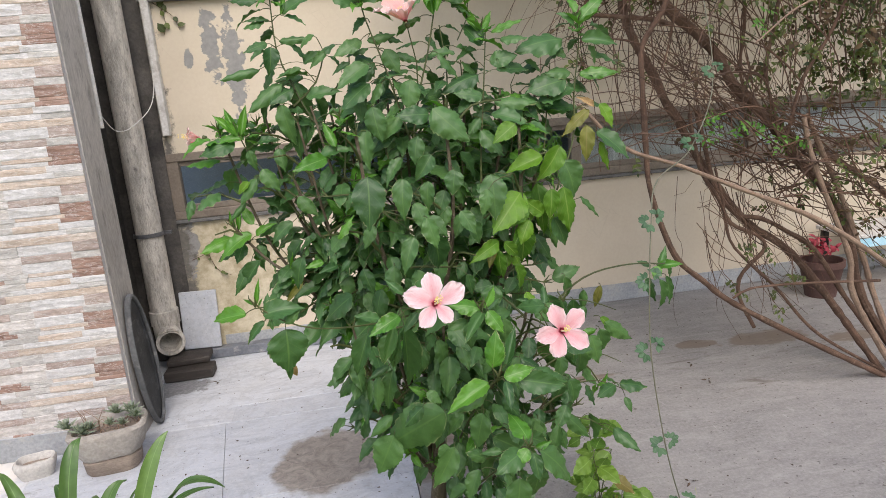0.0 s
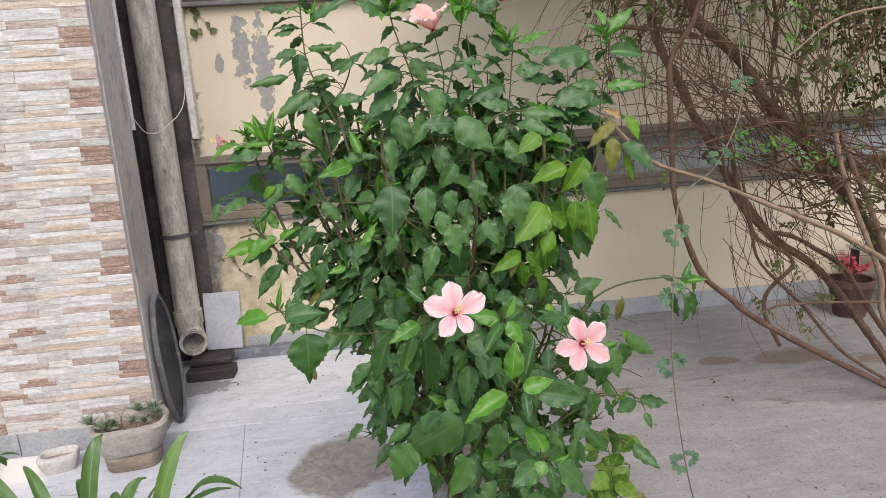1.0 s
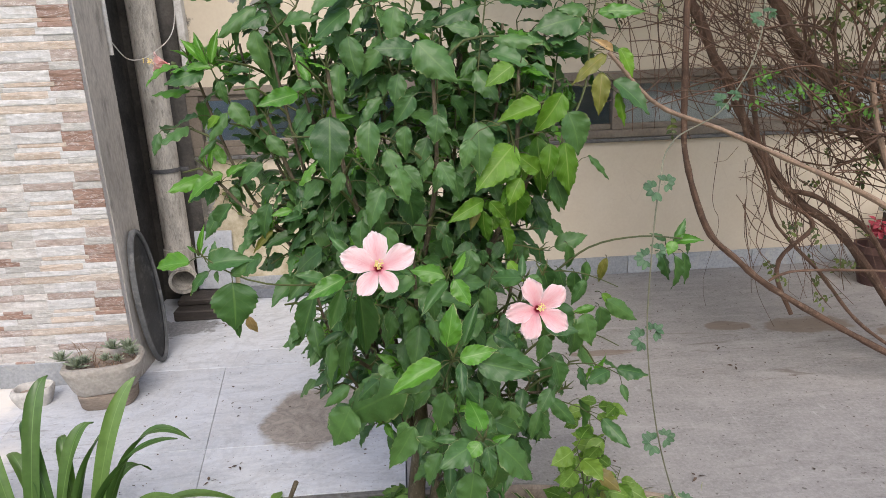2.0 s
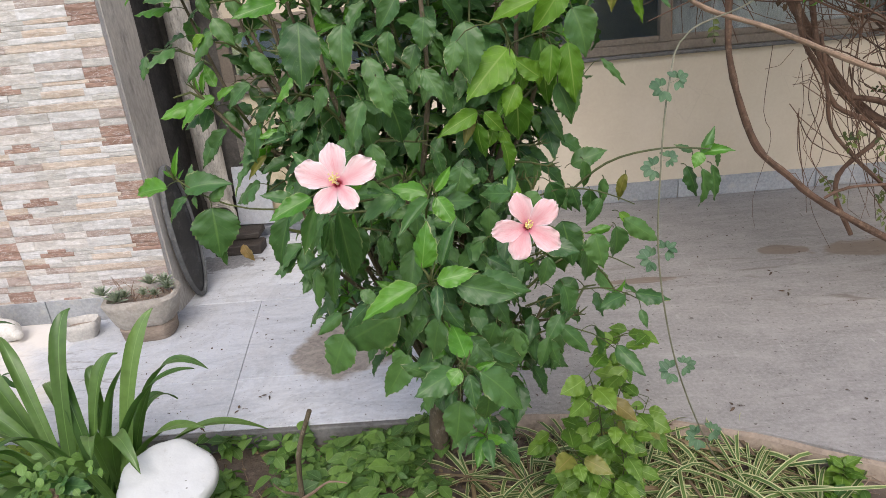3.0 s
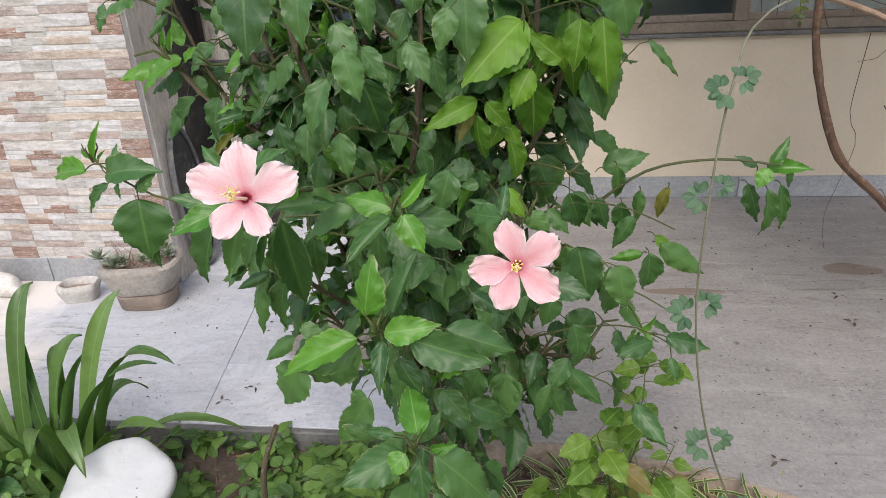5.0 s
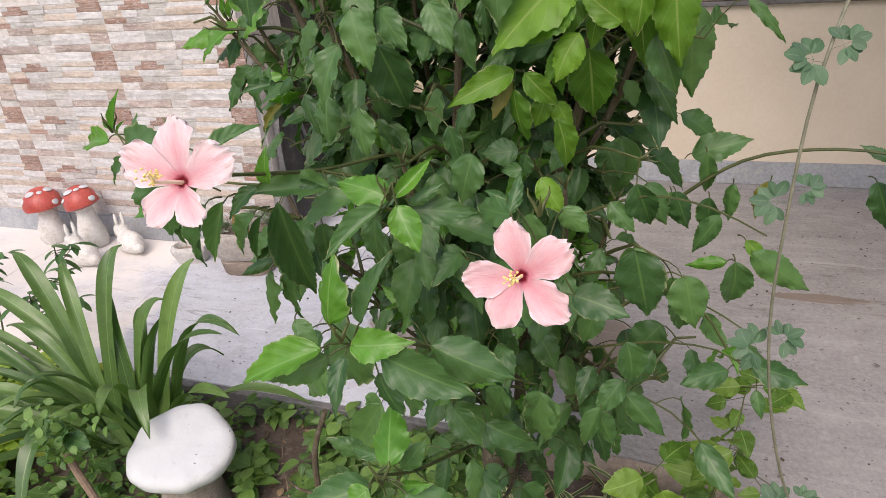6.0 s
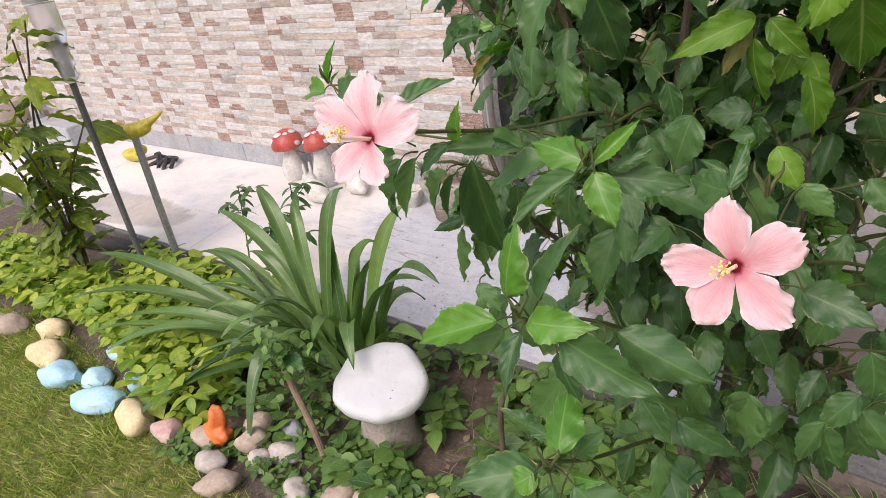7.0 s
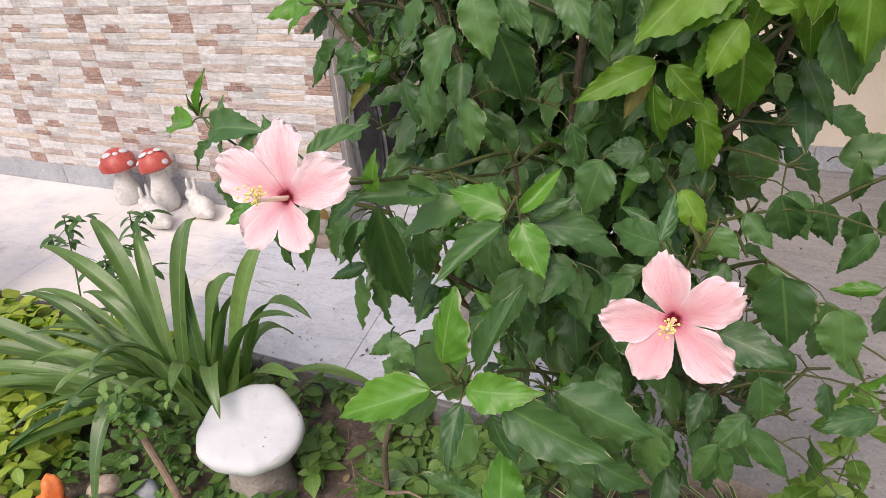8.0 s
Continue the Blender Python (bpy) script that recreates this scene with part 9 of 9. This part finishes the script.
# fallen leaves and specks on the floor
for x, y, turn in ((-0.681, 2.22, 0.3), (-0.60, 2.30, 1.4), (-0.80, 2.13, 2.0), (1.492, 2.80, 0.8), (-0.98, 3.66, 1.0), (0.98, 2.05, 0.2), (1.52, 3.0, 2.2)):
    heap = Heap()
    for k in range(3):
        a = turn + k * 1.9
        heap.add(SHAPES[4], stance((x + 0.008 * math.cos(a), y + 0.008 * math.sin(a), 0.006), (math.cos(a), math.sin(a), 0.25), (0.4 * math.cos(a + 1), 0.4 * math.sin(a + 1), 1), random.uniform(0.018, 0.032), 0.7))
    tagged(new("fallen_leaf", heap.mesh("fallen_leaf", DEBRIS)), "curled dry brown leaf on the terrace", "leaf", "fallen leaves on the terrace")
heap = Heap()
for k in range(800):
    x, y = (random.uniform(0.2, 3.4), random.uniform(1.95, 4.1)) if k % 4 else (random.uniform(-1.2, 0.0), random.uniform(2.12, 4.0))
    if y < 2.06 - 0.5 * max(0, x - 0.8) + 0.03:
        continue
    a = random.uniform(0, 6.28)
    heap.add(SMALL[k % 3], stance((x, y, 0.003), (math.cos(a), math.sin(a), 0.1), (0.2, 0.1, 1), random.choice((0.005, 0.006, 0.008, 0.010, 0.015)), random.uniform(0.4, 1.0)))
tagged(new("floor_litter", heap.mesh("floor_litter", DEBRIS)), "dark dry specks and litter scattered over the terrace", "litter", kind="stuff")
random.seed(5)
heap = Heap()
for k in range(900):
    x, y = random.uniform(-1.35, 0.6), random.uniform(1.30, 2.06)
    a = random.uniform(0, 6.28)
    if y > edge_y(x) + 0.03 and (x + 0.712) ** 2 + (y - 1.715) ** 2 > 0.010:
        heap.add(SMALL[k % 3], stance((x, y, GROUND + random.uniform(0.004, 0.016)), (math.cos(a), math.sin(a), random.uniform(-0.1, 0.4)), Vector((0, 0, 1)) + jitter(0.7), random.choice((0.008, 0.012, 0.018, 0.028)), random.uniform(0.4, 1.0)))
tagged(new("leaf_litter", heap.mesh("leaf_litter", L_STRAW)), "crumbled dry leaves lying on the soil of the bed", "litter", kind="stuff")
bm = bmesh.new()
random.seed(8)
for k in range(260):
    x, y = random.uniform(-0.6, 1.4), random.uniform(1.35, 2.05)
    if y > 2.05 - 0.5 * max(0, x - 0.75):
        continue
    p = Vector((x, y, GROUND + 0.012))
    d = Vector((random.uniform(-1, 1), random.uniform(-1, 1), random.uniform(0, 0.25))).normalized() * random.uniform(0.03, 0.12)
    tube([p, p + d * 0.5 + jitter(0.006), p + d], 0.0016, 0.0008, 3, bm)
solid("dry_twigs", bm, PINK_BARK, "dry twigs and straw lying on the soil", "litter", kind="stuff")
# ---- tiled wall: stacked stone strips ----
random.seed(17)
tiled = tagged(new("wall_tiled", finish("wall_tiled", box(-9.0, CORNER_X - 0.004, TILE_Y + 0.0015, TILE_Y + 0.30, -0.1, 3.4), GROUT, False)), "wall faced with stacked stone strips in white, tan and brown", "wall", kind="structure")
for i in range(14):
    a = CORNER_X - 0.004 - 0.62 * i
    part("skirting_slab", box(a - 0.616, a, TILE_Y - 0.012, TILE_Y + 0.0005, 0.001, 0.116, 0.002), SKIRT, tiled, smooth=False)
# one tile: eight rows of strips, from the top down, as shares of its width
PATTERN = (
    (0.190, ((0.09, "white"), (0.20, "white"), (0.21, "grey"), (0.34, "white"), (0.16, "mauve"))),
    (0.130, ((0.36, "mauve"), (0.15, "light"), (0.31, "mauve"), (0.18, "grey"))),
    (0.185, ((0.12, "light"), (0.38, "light"), (0.31, "white"), (0.19, "brown"))),
    (0.070, ((0.20, "white"), (0.13, "brown"), (0.20, "grey"), (0.30, "tan"), (0.17, "brown"))),
    (0.080, ((0.14, "white"), (0.24, "brown"), (0.14, "grey"), (0.28, "white"), (0.20, "brown"))),
    (0.120, ((0.16, "tan"), (0.12, "white"), (0.22, "grey"), (0.28, "tan"), (0.22, "white"))),
    (0.095, ((0.18, "brown"), (0.22, "grey"), (0.42, "white"), (0.18, "grey"))),
    (0.130, ((0.14, "light"), (0.22, "mauve"), (0.64, "tan"))),
)
TW, TH, TOP0 = 0.66, 0.245, 0.4945
STRIP = {}


def strip_points(w, h, seed, proud):
    """A chiselled strip: a nearly flat, uneven face with worn edges."""
    n = max(2, int(w / 0.05))
    pts, faces = [], []
    for i in range(n + 1):
        x = w * i / n
        k = 0.0015 * noise.noise(Vector((x * 22, seed, 0.3)))
        j = 0.0015 * noise.noise(Vector((x * 22, seed, 5.3)))
        y = -proud + 0.0016 * noise.noise(Vector((x * 14, seed, 9.1)))
        end = 0.0006 if i in (0, n) else 0.0
        pts += [(x, 0.012, k - 0.0004), (x, y + 0.0012 + end, k - 0.0004), (x, y + end, 0.003 + k), (x, y + end + 0.0008, h - 0.003 + j), (x, y + 0.002 + end, h + 0.0004 + j), (x, 0.012, h + 0.0004 + j)]
    for i in range(n):
        a, b = i * 6, (i + 1) * 6
        faces += [(a + q, b + q, b + q + 1, a + q + 1) for q in range(5)]
    faces += [(0, 1, 2, 3, 4, 5), tuple(n * 6 + q for q in (5, 4, 3, 2, 1, 0))]
    return pts, faces


rest = {}
pieces = []
for col in range(12):
    for lev in range(-1, 13):
        z = TOP0 + TH * lev
        for r, (tall, row) in enumerate(PATTERN):
            z -= TH * tall
            if z < 0.108 or z > 2.95:
                continue
            u = 0.0
            for q, (share, colour) in enumerate(row):
                pieces.append((CORNER_X - 0.004 - TW * (col + 1) + TW * u, z, TW * share, colour, r, q, TH * tall))
                u += share
near = sorted(range(len(pieces)), key=lambda i: abs(pieces[i][0] + 1.75) + 0.8 * abs(pieces[i][1] - 0.75))[:300]
near = set(near)
for i, (x, z, w, colour, r, q, tall) in enumerate(pieces):
    var = i % 3
    key = (r, q, var)
    if key not in STRIP:
        STRIP[key] = strip_points(w - 0.0002, tall, r * 7.3 + q * 3.1 + var * 11, (0.0030, 0.0040, 0.0052, 0.0035)[(r + q + var) % 4])
    pts, faces = STRIP[key]
    if i in near:
        mk = (key, colour)
        if mk not in LEAF_MESH:
            me = bpy.data.meshes.new("tile_strip")
            me.from_pydata(pts, [], faces)
            me.materials.append(TILE[colour])
            LEAF_MESH[mk] = me
        shared("tile_strip", LEAF_MESH[mk], Matrix.Translation((x, TILE_Y, z)), tiled)
    else:
        ps, fs = rest.setdefault(colour, ([], []))
        n = len(ps)
        ps += [(a + x, b + TILE_Y, c + z) for a, b, c in pts]
        fs += [tuple(k + n for k in f) for f in faces]
for colour, (ps, fs) in rest.items():
    me = bpy.data.meshes.new("far_strips")
    me.from_pydata(ps, [], fs)
    me.materials.append(TILE[colour])
    part("far_strips", me, None, tiled, kind="stuff")
